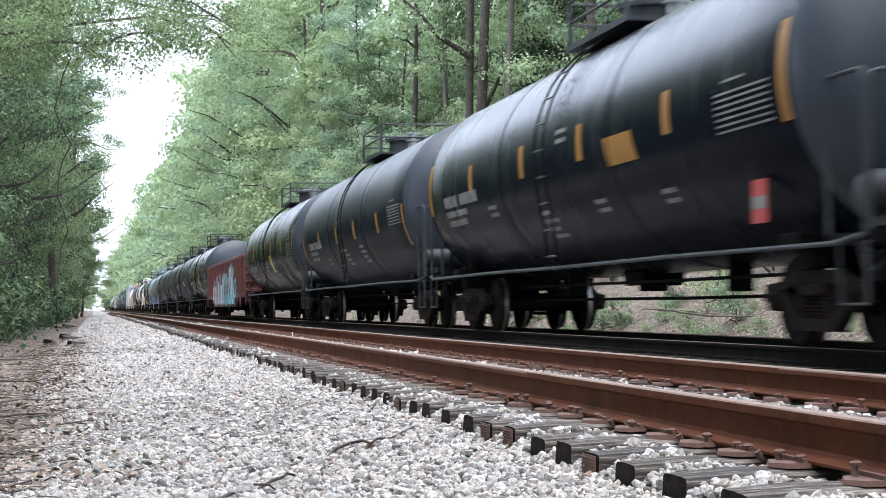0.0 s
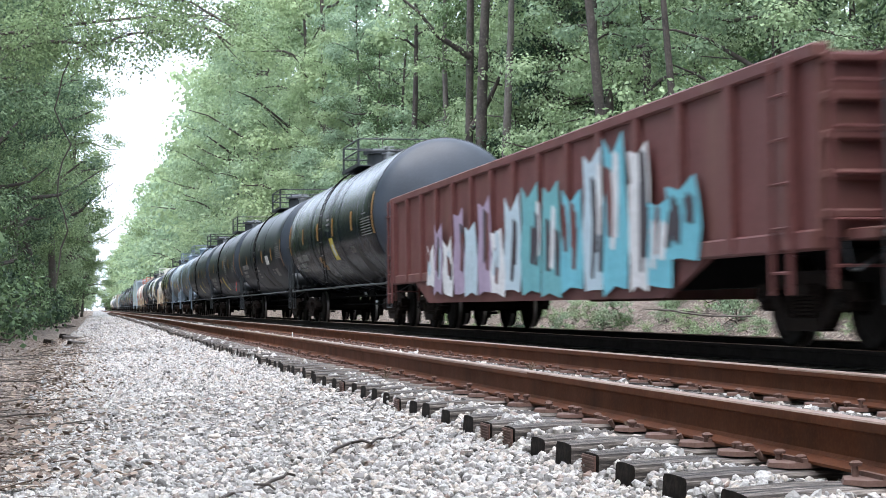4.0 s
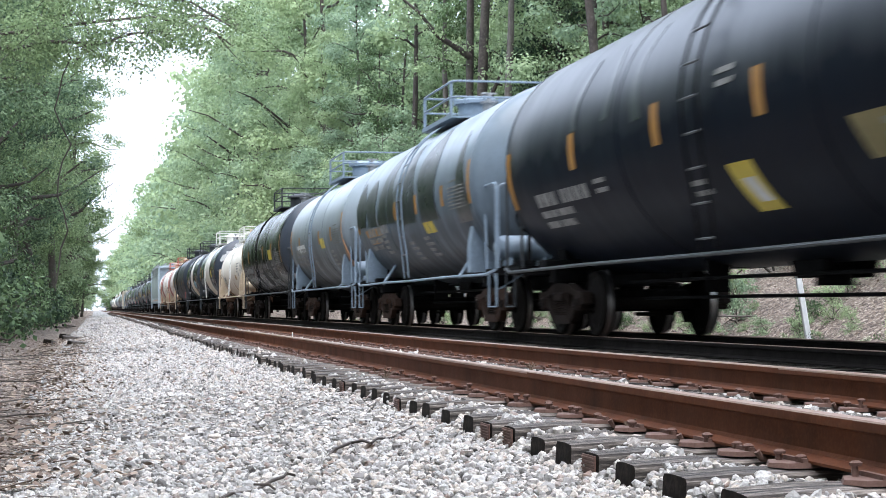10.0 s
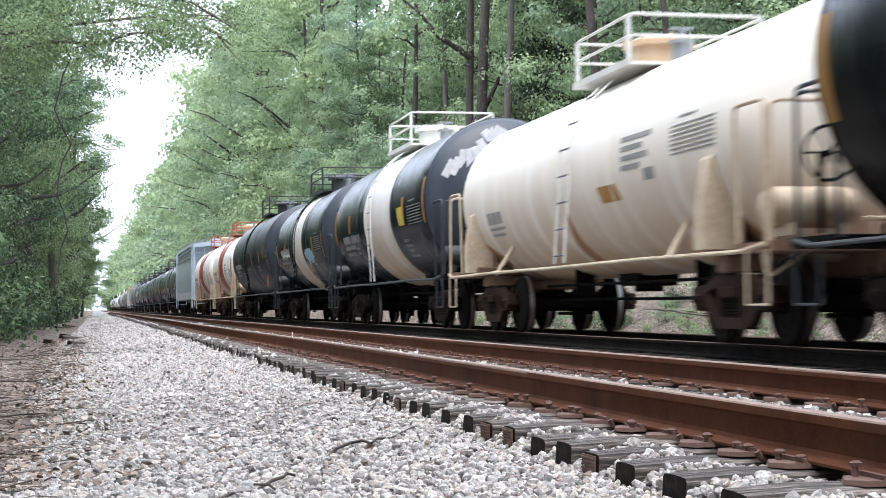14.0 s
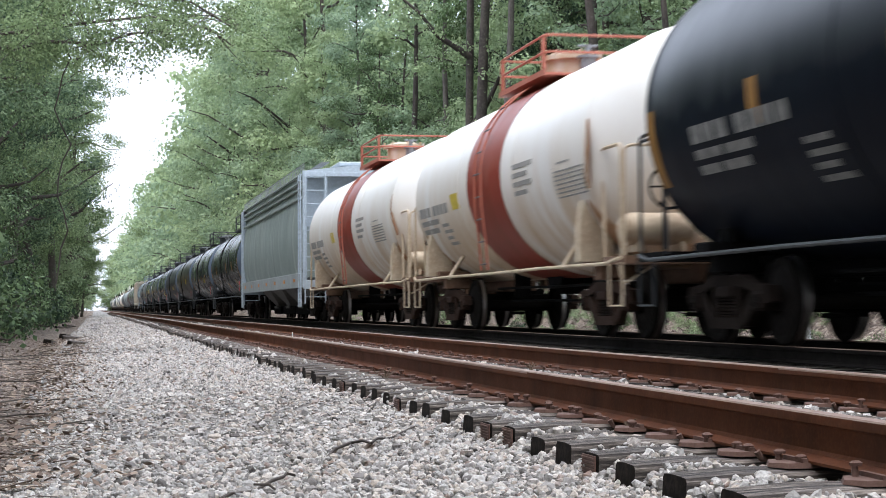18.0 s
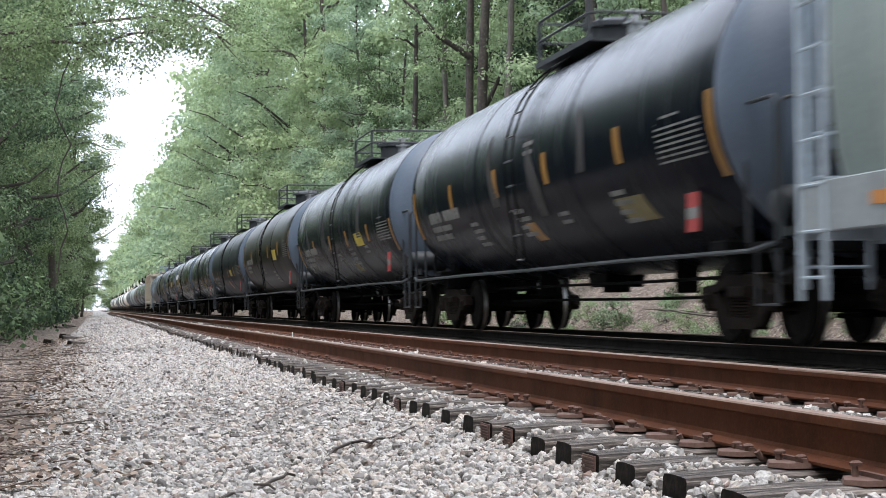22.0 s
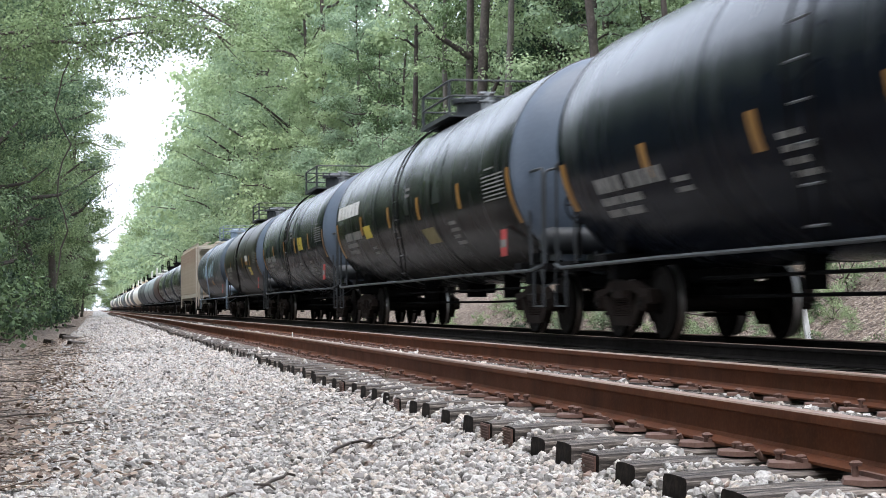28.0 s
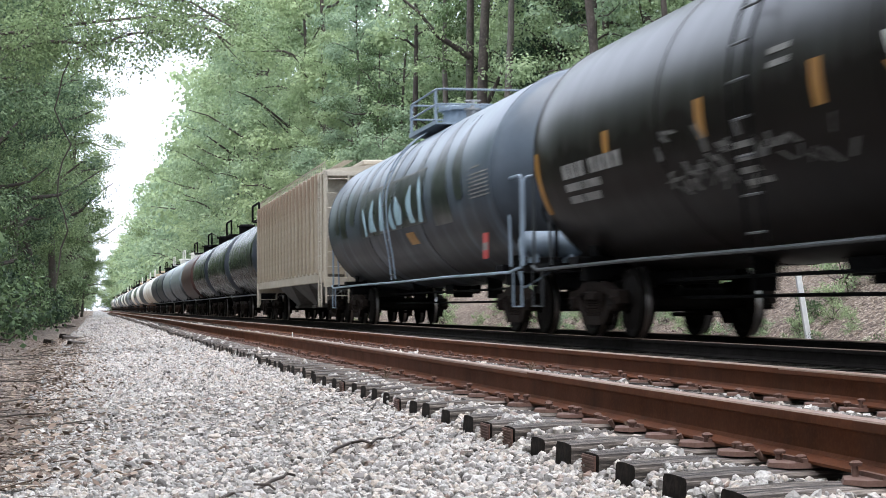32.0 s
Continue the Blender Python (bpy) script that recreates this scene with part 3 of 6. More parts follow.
def deck_shape(bm):
    # grating deck over the coupler, its end sill and side channels in one welded piece
    outline = [(-1.42, 0.22), (1.42, 0.22), (1.42, 1.1), (-1.42, 1.1)]
    lo = [bm.verts.new((x, y, 0.93)) for x, y in outline]
    hi = [bm.verts.new((x, y, 1.03)) for x, y in outline]
    bm.faces.new(lo[::-1])
    for i in range(4):
        bm.faces.new((lo[i], lo[(i + 1) % 4], hi[(i + 1) % 4], hi[i]))
    n = 12
    rows = [hi[:2]] + [[bm.verts.new((-1.42, 0.22 + 0.88 * k / n, 1.03 - 0.02 * (k % 2))), bm.verts.new((1.42, 0.22 + 0.88 * k / n, 1.03 - 0.02 * (k % 2)))] for k in range(1, n)] + [[hi[3], hi[2]]]
    for a, b in zip(rows, rows[1:]):
        bm.faces.new((a[0], a[1], b[1], b[0]))


def step_shape(bm):
    pipe(bm, [(-1.43, 0.32, 0.95), (-1.43, 0.32, 0.42), (-1.43, 0.84, 0.42), (-1.43, 0.84, 0.95)], 0.018, 6)


def end_rail_shape(bm):
    pts = bend((-1.42, 0.36, 1.0), (-1.42, 0.36, 2.4), (-1.42, 1.0, 2.4)) + bend((-1.42, 1.0, 2.4), (-1.42, 1.15, 2.4), (-1.38, 1.15, 1.0))[1:]
    pipe(bm, pts, 0.022, 7)


def cross_rail_shape(bm):
    pipe(bm, bend((-1.4, 0.3, 1.0), (-1.4, 0.3, 2.38), (-0.5, 0.3, 2.38)) + bend((-0.45, 0.3, 2.38), (-0.35, 0.3, 2.38), (-0.35, 0.3, 1.0))[1:], 0.02, 7)


def brake_drum_shape(bm):
    rod(bm, (-1.3, 0.72, 1.36), (-0.55, 0.72, 1.36), 0.2, 18)
    for x in (-1.33, -0.52):
        bmesh.ops.create_uvsphere(bm, u_segments=14, v_segments=8, radius=0.19, matrix=Matrix.Translation((x, 0.72, 1.36)) @ Matrix.Diagonal((0.5, 1, 1, 1)))
    for x in (-1.2, -0.65):
        box(bm, (x, 0.72, 1.14), (0.06, 0.4, 0.12))
    rod(bm, (-0.4, 0.6, 1.25), (0.5, 0.6, 1.25), 0.025, 6)


def brake_wheel_shape(bm):
    pts = [(-0.9 + 0.26 * math.cos(k * math.tau / 20), 0.3, 1.85 + 0.26 * math.sin(k * math.tau / 20)) for k in range(21)]
    pipe(bm, pts, 0.018, 6)
    for k in range(3):
        a = k * math.pi / 3
        rod(bm, (-0.9 - 0.26 * math.cos(a), 0.3, 1.85 - 0.26 * math.sin(a)), (-0.9 + 0.26 * math.cos(a), 0.3, 1.85 + 0.26 * math.sin(a)), 0.012, 5)
    rod(bm, (-0.9, 0.28, 1.85), (-0.9, 0.5, 1.85), 0.03, 8)
    rod(bm, (-0.9, 0.5, 1.1), (-0.9, 0.5, 1.85), 0.03, 6)


def ladder_x(z, zc, r):
    """How far out the ladder stands at height z: upright below, following the tank above."""
    foot = zc - 0.35
    if z < foot:
        return -1.56 + (-(r + 0.1) + 1.56) * max(0.0, (z - 0.5) / (foot - 0.5)) ** 2
    return -(r + 0.1) * math.sqrt(max(0.03, 1 - min(0.97, ((z - zc) / (r + 0.1)) ** 2)))


def stile_shape(zc, r):
    def build(bm):
        zs = [1.0, 1.5, 2.0, 2.3, 2.6, 2.9, 3.2, 3.45, 3.65, 3.82, 3.96, 4.06]
        pipe(bm, [(ladder_x(z, zc, r), 0, z) for z in zs if z < zc + r * 0.95], 0.017, 5)
    return build


def rung_shape(bm):
    rod(bm, (0, -0.24, 0), (0, 0.24, 0), 0.014, 5)


def tank_ladder(car, y, zc, r, mat):
    """A ladder that follows the tank's side: two stiles and their rungs."""
    lad = part("ladder", shared(("stile", r, zc), stile_shape(zc, r), mat), car, "", (0, y - 0.23, 0))
    part("stile", shared(("stile", r, zc), stile_shape(zc, r), mat), lad, "", (0, 0.46, 0))
    z = 1.1
    while z < zc + r * 0.93:
        part("rung", shared("rung", rung_shape, M_RUNG), lad, "", (ladder_x(z, zc, r), 0.23, z))
        z += 0.36


M_RUNG = worn("worn_rung_steel", (0.12, 0.125, 0.13), (0.03, 0.03, 0.03), None, 0.45, 0.3, 30, 4)


def platform_shape(w, ln):
    def build(bm):
        # ribbed grating deck with a raised toe board, one welded piece
        n = 24
        rows = []
        for k in range(n + 1):
            y, z = -ln + 2 * ln * k / n, -0.012 * (k % 2)
            rows.append([bm.verts.new(c) for c in ((-w, y, 0.05), (-w + 0.02, y, 0.05), (-w + 0.02, y, z), (w - 0.02, y, z), (w - 0.02, y, 0.05), (w, y, 0.05), (w, y, -0.035), (-w, y, -0.035))])
        for a, b in zip(rows, rows[1:]):
            for k in range(8):
                bm.faces.new((a[k], a[(k + 1) % 8], b[(k + 1) % 8], b[k]))
        bm.faces.new(rows[0][::-1])
        bm.faces.new(rows[-1])
        bmesh.ops.recalc_face_normals(bm, faces=bm.faces)
    return build


def guard_loop_shape(w, ln):
    def build(bm):
        r = 0.15
        pipe(bm, bend((0, ln, 0), (w, ln, 0), (w, 0, 0), r) + bend((w, 0, 0), (w, -ln, 0), (0, -ln, 0), r)[1:] + bend((0, -ln, 0), (-w, -ln, 0), (-w, 0, 0), r)[1:] + bend((-w, 0, 0), (-w, ln, 0), (0, ln, 0), r)[1:], 0.021, 6)
    return build


def guard_post_shape(h):
    return lambda bm: box(bm, (0, 0, h / 2), (0.055, 0.075, h), bevel=0.008)


def guard_far_shape(w, ln, h):
    def build(bm):
        pipe(bm, bend((-w, -ln, 0), (-w, -ln, h), (-w, 0, h)) + bend((-w, 0, h), (-w, ln, h), (-w, ln, 0))[1:], 0.05, 5)
    return build


def dome_shape(bm):
    rod(bm, (0, 0, -0.25), (0, 0, 0.38), 0.42, 24)
    rod(bm, (0, 0, 0.38), (0, 0, 0.45), 0.5, 24)
    rod(bm, (0, 0, 0.45), (0, 0, 0.52), 0.46, 24, 0.3)
    for k in range(8):
        a = k * math.tau / 8
        rod(bm, (0.5 * math.cos(a), 0.5 * math.sin(a), 0.36), (0.5 * math.cos(a), 0.5 * math.sin(a), 0.52), 0.025, 6)


def valve_shape(bm):
    rod(bm, (0, 0, -0.2), (0, 0, 0.3), 0.13, 12)
    rod(bm, (0, 0, 0.3), (0, 0, 0.34), 0.18, 12)
    rod(bm, (0.0, 0.0, 0.34), (0, 0, 0.52), 0.05, 8)
    rod(bm, (-0.16, 0, 0.5), (0.16, 0, 0.5), 0.02, 6)


def side_pipe_shape(half):
    def build(bm):
        pipe(bm, [(-1.45, -half - 0.25, 1.0), (-1.5, -half + 0.2, 0.94), (-1.5, -half / 2, 0.955), (-1.5, 0, 0.945), (-1.5, half / 2, 0.955), (-1.5, half - 0.2, 0.94), (-1.45, half + 0.25, 1.0)], 0.024, 8)
    return build


def bracket_shape(bm):
    rod(bm, (-1.46, 0, 0.93), (-1.0, 0.4, 1.5), 0.036, 6)


def web_shape(bm):
    # flared plate from the bolster's end up to the tank's side
    pts = [(-1.5, 1.0), (-1.05, 1.0), (-1.05, 1.75), (-1.3, 2.05), (-1.42, 1.95), (-1.5, 1.45)]
    a = [bm.verts.new((x, -0.13, z)) for x, z in pts]
    b = [bm.verts.new((x, 0.13, z)) for x, z in pts]
    bm.faces.new(a)
    bm.faces.new(b[::-1])
    for k in range(len(pts)):
        bm.faces.new((a[k], b[k], b[(k + 1) % len(pts)], a[(k + 1) % len(pts)]))
    bmesh.ops.recalc_face_normals(bm, faces=bm.faces)


def under_rod_shape(half, x, z):
    return lambda bm: pipe(bm, [(x, -half, z), (x, -half / 3, z - 0.01), (x, half / 3, z), (x, half, z)], 0.022, 6)


def hanger_shape(bm):
    box(bm, (-0.45, 0, 0.85), (0.3, 0.05, 0.55), bevel=0.01)


def outlet_shape(bm):
    rod(bm, (0, 0, 1.3), (0, 0, 0.75), 0.22, 16, 0.16)
    rod(bm, (0, 0, 0.75), (0, 0, 0.62), 0.21, 16)
    slab(bm, [(-0.7, 1.25), (-0.35, 0.7), (0.35, 0.7), (0.7, 1.25)], -0.3, -0.26)
    slab(bm, [(-0.7, 1.25), (-0.35, 0.7), (0.35, 0.7), (0.7, 1.25)], 0.26, 0.3)


def shell_profile(half, r, head=0.62):
    prof = [(-half, 0.0)]
    n = 9
    for i in range(1, n + 1):
        a = i / n * math.pi / 2
        prof.append((-half + head * (1 - math.cos(a)), r * math.sin(a)))
    inner = half - head
    for k in range(1, 12):
        prof.append((-inner + 2 * inner * k / 12, r))
    return prof + [(-y, q) for y, q in reversed(prof[:n + 1])]


def stencil_rows(car, y, ang, r, zc, mat, rows, h=3.4, gap=2.3):
    """Unreadable lettering: bars in rows, from the top row down. rows: (start, end) pairs along the car, after an optional row height."""
    def build(bm):
        a = ang
        for row in rows:
            t = h
            if isinstance(row[0], (int, float)):
                t, row = row[0], row[1:]
            for y0, y1 in row:
                patch(bm, y - y0, y - y1, a - t, a, r, zc, 2)
            a -= t + min(gap, t * 0.9 + 0.6)
    return made("lettering", build, mat, car, "rows of painted bars of lettering")


def blot(bm, y, w, a0, a1, r, zc, n=14):
    """A blotch of paint on the near side, narrowing upwards."""
    rows = []
    lift = 0.004 + 0.0012 * (int(abs(y) * 10) % 5)
    for i in range(n + 1):
        t = i / n
        a = radians(a0 + (a1 - a0) * t)
        ww = w * (0.8 + 0.2 * math.sin(t * 5 + y)) * (1 - t ** 3) + 0.02
        s = 0.12 * math.sin(t * 4 + y * 3)
        rows.append([bm.verts.new((-q * math.cos(a), yy + s, zc + q * math.sin(a))) for yy, q in ((y - ww / 2, r - 0.01), (y - ww / 2, r + lift), (y + ww / 2, r + lift), (y + ww / 2, r - 0.01))])
    for a, b in zip(rows, rows[1:]):
        for k in range(3):
            bm.faces.new((a[k], a[k + 1], b[k + 1], b[k]))
    bm.faces.new(rows[0][::-1])
    bm.faces.new(rows[-1])
    bmesh.ops.recalc_face_normals(bm, faces=bm.faces)


def add_common(car, L, frame_mat, sill_mat, rail_mat, pipe_mat, detail):
    half = L / 2
    add_truck(car, -half + 2.15, frame_mat, detail)
    add_truck(car, half - 2.15, frame_mat, detail)
    for s, m in ((-1, pose(0, -half, 0)), (1, pose(0, half, 0, 0, 0, 180))):
        part("stub_sill", shared("stub_sill", stub_sill_shape, sill_mat), car, "", m)
        part("coupler", shared("coupler", coupler_shape, M_FRAME), car, "", m)
        deck = part("end_deck", shared("end_deck", deck_shape, sill_mat), car, "", m)
        if detail:
            for e in (1, -1):
                flip = Matrix.Diagonal((e, 1, 1, 1))
                part("end_handrail", shared("end_handrail", end_rail_shape, rail_mat), deck, "", flip)
                part("cross_rail", shared("cross_rail", cross_rail_shape, rail_mat), deck, "", flip)
                part("step", shared("step", step_shape, rail_mat), deck, "", flip)
            part("uncoupling_lever", shared("uncoupling_lever", lever_shape, pipe_mat), car, "", m)


INSET = 0.72


def shell_mesh(half, r, zc, head, mat, detail, end_mat):
    """The tank: barrel and two dished ends, on black cars paled to paint in reflected sky."""
    key = ("tank_shell", round(half, 3), r, zc, head, mat.name)
    if key not in MESHES:
        bm = bmesh.new()
        lathe_y(bm, shell_profile(half, r, head), zc, 56 if detail else 24)
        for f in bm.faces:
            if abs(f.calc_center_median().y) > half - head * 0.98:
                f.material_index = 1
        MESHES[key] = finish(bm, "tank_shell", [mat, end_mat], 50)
    return MESHES[key]


def tank_car(label, L, coat, r=1.67, zc=2.53, bands=(), rail="grey", pipe="grey", platform="grey", reflectors="std", marks=(), panels=(), dome_at=0.0, plat_l=1.45,
             guard_h=0.68, plat_w=0.95, detail=True, splash=None, frame_mat=None, brake_end=0, category="tank car", drum=None, ladder=True, head=0.62, placard=False, extra=None, struts=False, stripes=(-16, 16, -9, 7), head_mat=None):
    car = thing("tank_car", label, category, "cars of the freight train")
    rails = {"grey": M_PIPE, "black": M_SILL, "white": M_WHITERAIL, "cream": M_CREAMRAIL, "red": M_REDRAIL, "blue": M_BLUEGREY}
    shell = COAT[coat]
    half = L / 2 - INSET
    part("tank_shell", shell_mesh(half, r, zc, head, shell, detail, head_mat or (M_HEADSKY if coat.startswith("black") else shell)), car)
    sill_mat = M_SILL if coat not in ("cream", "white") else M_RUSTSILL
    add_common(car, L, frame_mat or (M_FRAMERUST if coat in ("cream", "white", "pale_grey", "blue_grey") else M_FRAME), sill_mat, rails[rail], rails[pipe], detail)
    top = zc + r
    deck = part("top_platform", shared(("top_platform", plat_w, plat_l), platform_shape(plat_w, plat_l), rails[platform]), car, "", (0, dome_at, top - 0.05))
    if detail:
        for z in (guard_h, guard_h * 0.55):
            part("guard_rail", shared(("guard_rail", plat_w, plat_l), guard_loop_shape(plat_w - 0.03, plat_l - 0.03), rails[platform]), deck, "", (0, 0, z))
        for sx in (-1, 1):
            for sy in (-1, 1):
                part("guard_post", shared(("guard_post", guard_h), guard_post_shape(guard_h), rails[platform]), deck, "", (sx * (plat_w - 0.03), sy * (plat_l - 0.15), 0))
    else:
        part("guard_rail", shared(("guard_rail_far", plat_w, plat_l), guard_far_shape(plat_w, plat_l, guard_h), rails[platform]), deck)
    part("manway_dome", shared("manway_dome", dome_shape, COAT[coat] if coat in ("cream", "white") else rails[platform]), car, "", (0, dome_at + 0.3, top))
    part("side_pipe", shared(("side_pipe", L), side_pipe_shape(half + 0.1), rails[pipe]), car, "", None)
    if not detail:
        for y0, y1, c in bands:
            part("band", shared(("band", y0, y1, r), lambda bm: lathe_y(bm, [(y0, r + 0.005), (y1, r + 0.005)], zc, 24), COAT[c], 50), car)
        return car
    part("safety_valve", shared("safety_valve", valve_shape, M_GALV), car, "", (0, dome_at - 0.62, top))
    for k, q in enumerate((-0.5, -0.17, 0.17, 0.5)):
        # girth welds
        part("girth_seam", shared(("girth_seam", r), lambda bm: lathe_y(bm, [(-0.03, r - 0.01), (-0.02, r + 0.008), (0.02, r + 0.008), (0.03, r - 0.01)], zc, 56), shell, 60), car, "", (0, q * 2 * (half - head), 0))
    for y0, y1, c in bands:
        made("band", lambda bm: lathe_y(bm, [(y0, r + 0.006), (y0 + 0.001, r + 0.009), (y1 - 0.001, r + 0.009), (y1, r + 0.006)], zc, 56), COAT[c], car, "painted band round the tank", smooth=50)
    for y in ((-half * 0.66, half * 0.52) if struts else ()):
        part("pipe_bracket", shared("pipe_bracket", bracket_shape, rails[pipe]), car, "", (0, y, 0))
    if struts:
        web = M_BLUEGREY if coat in ("blue_grey", "pale_grey") else M_CREAMRAIL
        for e in (-1, 1):
            part("bolster_web", shared("bolster_web", web_shape, web), car, "", (0, e * (half - 1.25), 0))
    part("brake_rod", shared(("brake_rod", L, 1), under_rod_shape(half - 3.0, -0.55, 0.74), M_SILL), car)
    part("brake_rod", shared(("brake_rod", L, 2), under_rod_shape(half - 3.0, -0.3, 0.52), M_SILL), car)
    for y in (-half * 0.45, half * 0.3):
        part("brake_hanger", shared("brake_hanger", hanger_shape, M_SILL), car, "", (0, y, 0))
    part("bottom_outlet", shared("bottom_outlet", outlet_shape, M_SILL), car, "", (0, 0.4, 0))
    if ladder:
        tank_ladder(car, dome_at, zc, r, M_SILL if platform == "grey" else rails[platform])
    em = pose(0, -half - 0.95, 0) if brake_end == 0 else pose(0, half + 0.95, 0, 0, 0, 180)
    part("brake_reservoir", shared("brake_reservoir", brake_drum_shape, drum or M_PIPE), car, "", em)
    part("brake_wheel", shared("brake_wheel", brake_wheel_shape, M_SILL), car, "", em)
    if reflectors == "std":
        e0, e1, m0, m1 = stripes
        marks_y = [(half - 0.72, e0, e1)] + [(half * q, m0, m1) for q in (0.535, 0.157, -0.18, -0.557)] + [(-half + 0.72, e0, e1)]
    else:
        marks_y = reflectors
    for y, a0, a1 in marks_y:
        part("reflective_stripe", shared(("reflective_stripe", a0, a1, r), lambda bm: patch(bm, -0.11, 0.11, a0, a1, r, zc, 5), M_YELLOW), car, "", (0, y, 0))
    for y, w, a0, a1, m in panels:
        made("panel", lambda bm: patch(bm, y - w / 2, y + w / 2, a0, a1, r, zc, 5, 0.12), m, car, "painted or pasted side panel")
    for y, ang, mat, rows in marks:
        stencil_rows(car, y, ang, r + 0.002, zc, mat, rows)
    if placard:
        holder = made("placard", lambda bm: slab(bm, [(-0.17, 1.2), (0.17, 1.2), (0.17, 1.62), (-0.17, 1.62)], -1.475, -1.46), M_PLACARD, car, "red hazard placard with a white middle", (0, -half + 1.75, 0))
        made("placard_field", lambda bm: slab(bm, [(-0.17, 1.34), (0.17, 1.34), (0.17, 1.46), (-0.17, 1.46)], -1.48, -1.473), M_STENCIL, holder)
    if extra:
        extra(car, half, r, zc)
    return car


# ---- hopper cars and the gondola ----
M_HOPPER = worn("hopper_grey_green", (0.25, 0.305, 0.285), (0.15, 0.185, 0.17), (0.37, 0.42, 0.39), 0.48, 0.0, 14, 0.8, ((0.42, 0.45, 0.42), 0.9), 0.1)
M_HOPPEREND = worn("hopper_end_blue_grey", (0.43, 0.5, 0.56), (0.33, 0.38, 0.42), None, 0.5, 0.0, 14, 1.0, ((0.3, 0.3, 0.28), 0.3), 0.1)
M_TAN = worn("hopper_tan", (0.32, 0.275, 0.21), (0.22, 0.175, 0.125), (0.42, 0.38, 0.31), 0.65, 0.0, 14, 0.9, ((0.15, 0.075, 0.04), 0.97), 0.1)
M_TANEND = worn("hopper_end_beige", (0.43, 0.39, 0.32), (0.3, 0.26, 0.2), None, 0.6, 0.0, 14, 1.0, ((0.28, 0.2, 0.13), 0.4), 0.1)
M_SILLGREY = worn("hopper_sill_grey", (0.3, 0.335, 0.34), (0.2, 0.22, 0.22), None, 0.5, 0.0, 14, 1.0, ((0.14, 0.14, 0.13), 0.4), 0.1)
# outlet bays have the body's paint; their shade is put into this colour
M_BAY = worn("bay_in_shade", (0.1, 0.096, 0.088), (0.04, 0.037, 0.034), (0.2, 0.19, 0.17), 0.75, 0.0, 10, 1.0)
M_SILLORANGE = worn("orange_reflector", (0.6, 0.24, 0.05), (0.4, 0.16, 0.04), None, 0.5)
M_MAROON = worn("gondola_maroon", (0.12, 0.034, 0.03), (0.075, 0.024, 0.022), (0.19, 0.065, 0.055), 0.62, 0.0, 18, 1.2, ((0.16, 0.08, 0.055), 0.5), 0.15)
M_CYAN = worn("spray_cyan", (0.13, 0.42, 0.5), (0.08, 0.26, 0.33), None, 0.55, 0.0, 12, 2)
M_SPRAYWHITE = worn("spray_white", (0.6, 0.6, 0.6), (0.35, 0.33, 0.33), None, 0.55, 0.0, 12, 2)
M_SPRAYDARK = worn("spray_dark", (0.03, 0.025, 0.035), (0.05, 0.03, 0.03), None, 0.55, 0.0, 12, 2)


def loft(bm, rings):
    """Join rings of equal length into a closed skin with end faces."""
    vs = [[bm.verts.new(p) for p in ring] for ring in rings]
    n = len(vs[0])
    for a, b in zip(vs, vs[1:]):
        for k in range(n):
            bm.faces.new((a[k], a[(k + 1) % n], b[(k + 1) % n], b[k]))
    bm.faces.new(vs[0])
    bm.faces.new(vs[-1][::-1])
    bmesh.ops.recalc_face_normals(bm, faces=bm.faces)


def frame_ladder(car, name, mat, x, y, z0, z1, w, along_x):
    """A straight ladder of two square stiles and round rungs."""
    d = Vector((w, 0, 0)) if along_x else Vector((0, w, 0))
    stile = shared(("ladder_stile", z1 - z0), lambda bm: box(bm, (0, 0, (z1 - z0) / 2), (0.045, 0.045, z1 - z0), bevel=0.006), mat)
    lad = part(name, stile, car, "steel ladder", (x, y, z0))
    part("stile", stile, lad, "", d)
    rung = shared(("ladder_rung", w, along_x), lambda bm: rod(bm, (0, 0, 0), d, 0.016, 5), mat)
    z = 0.2
    while z < z1 - z0:
        part("rung", rung, lad, "", (0, 0, z))
        z += 0.4


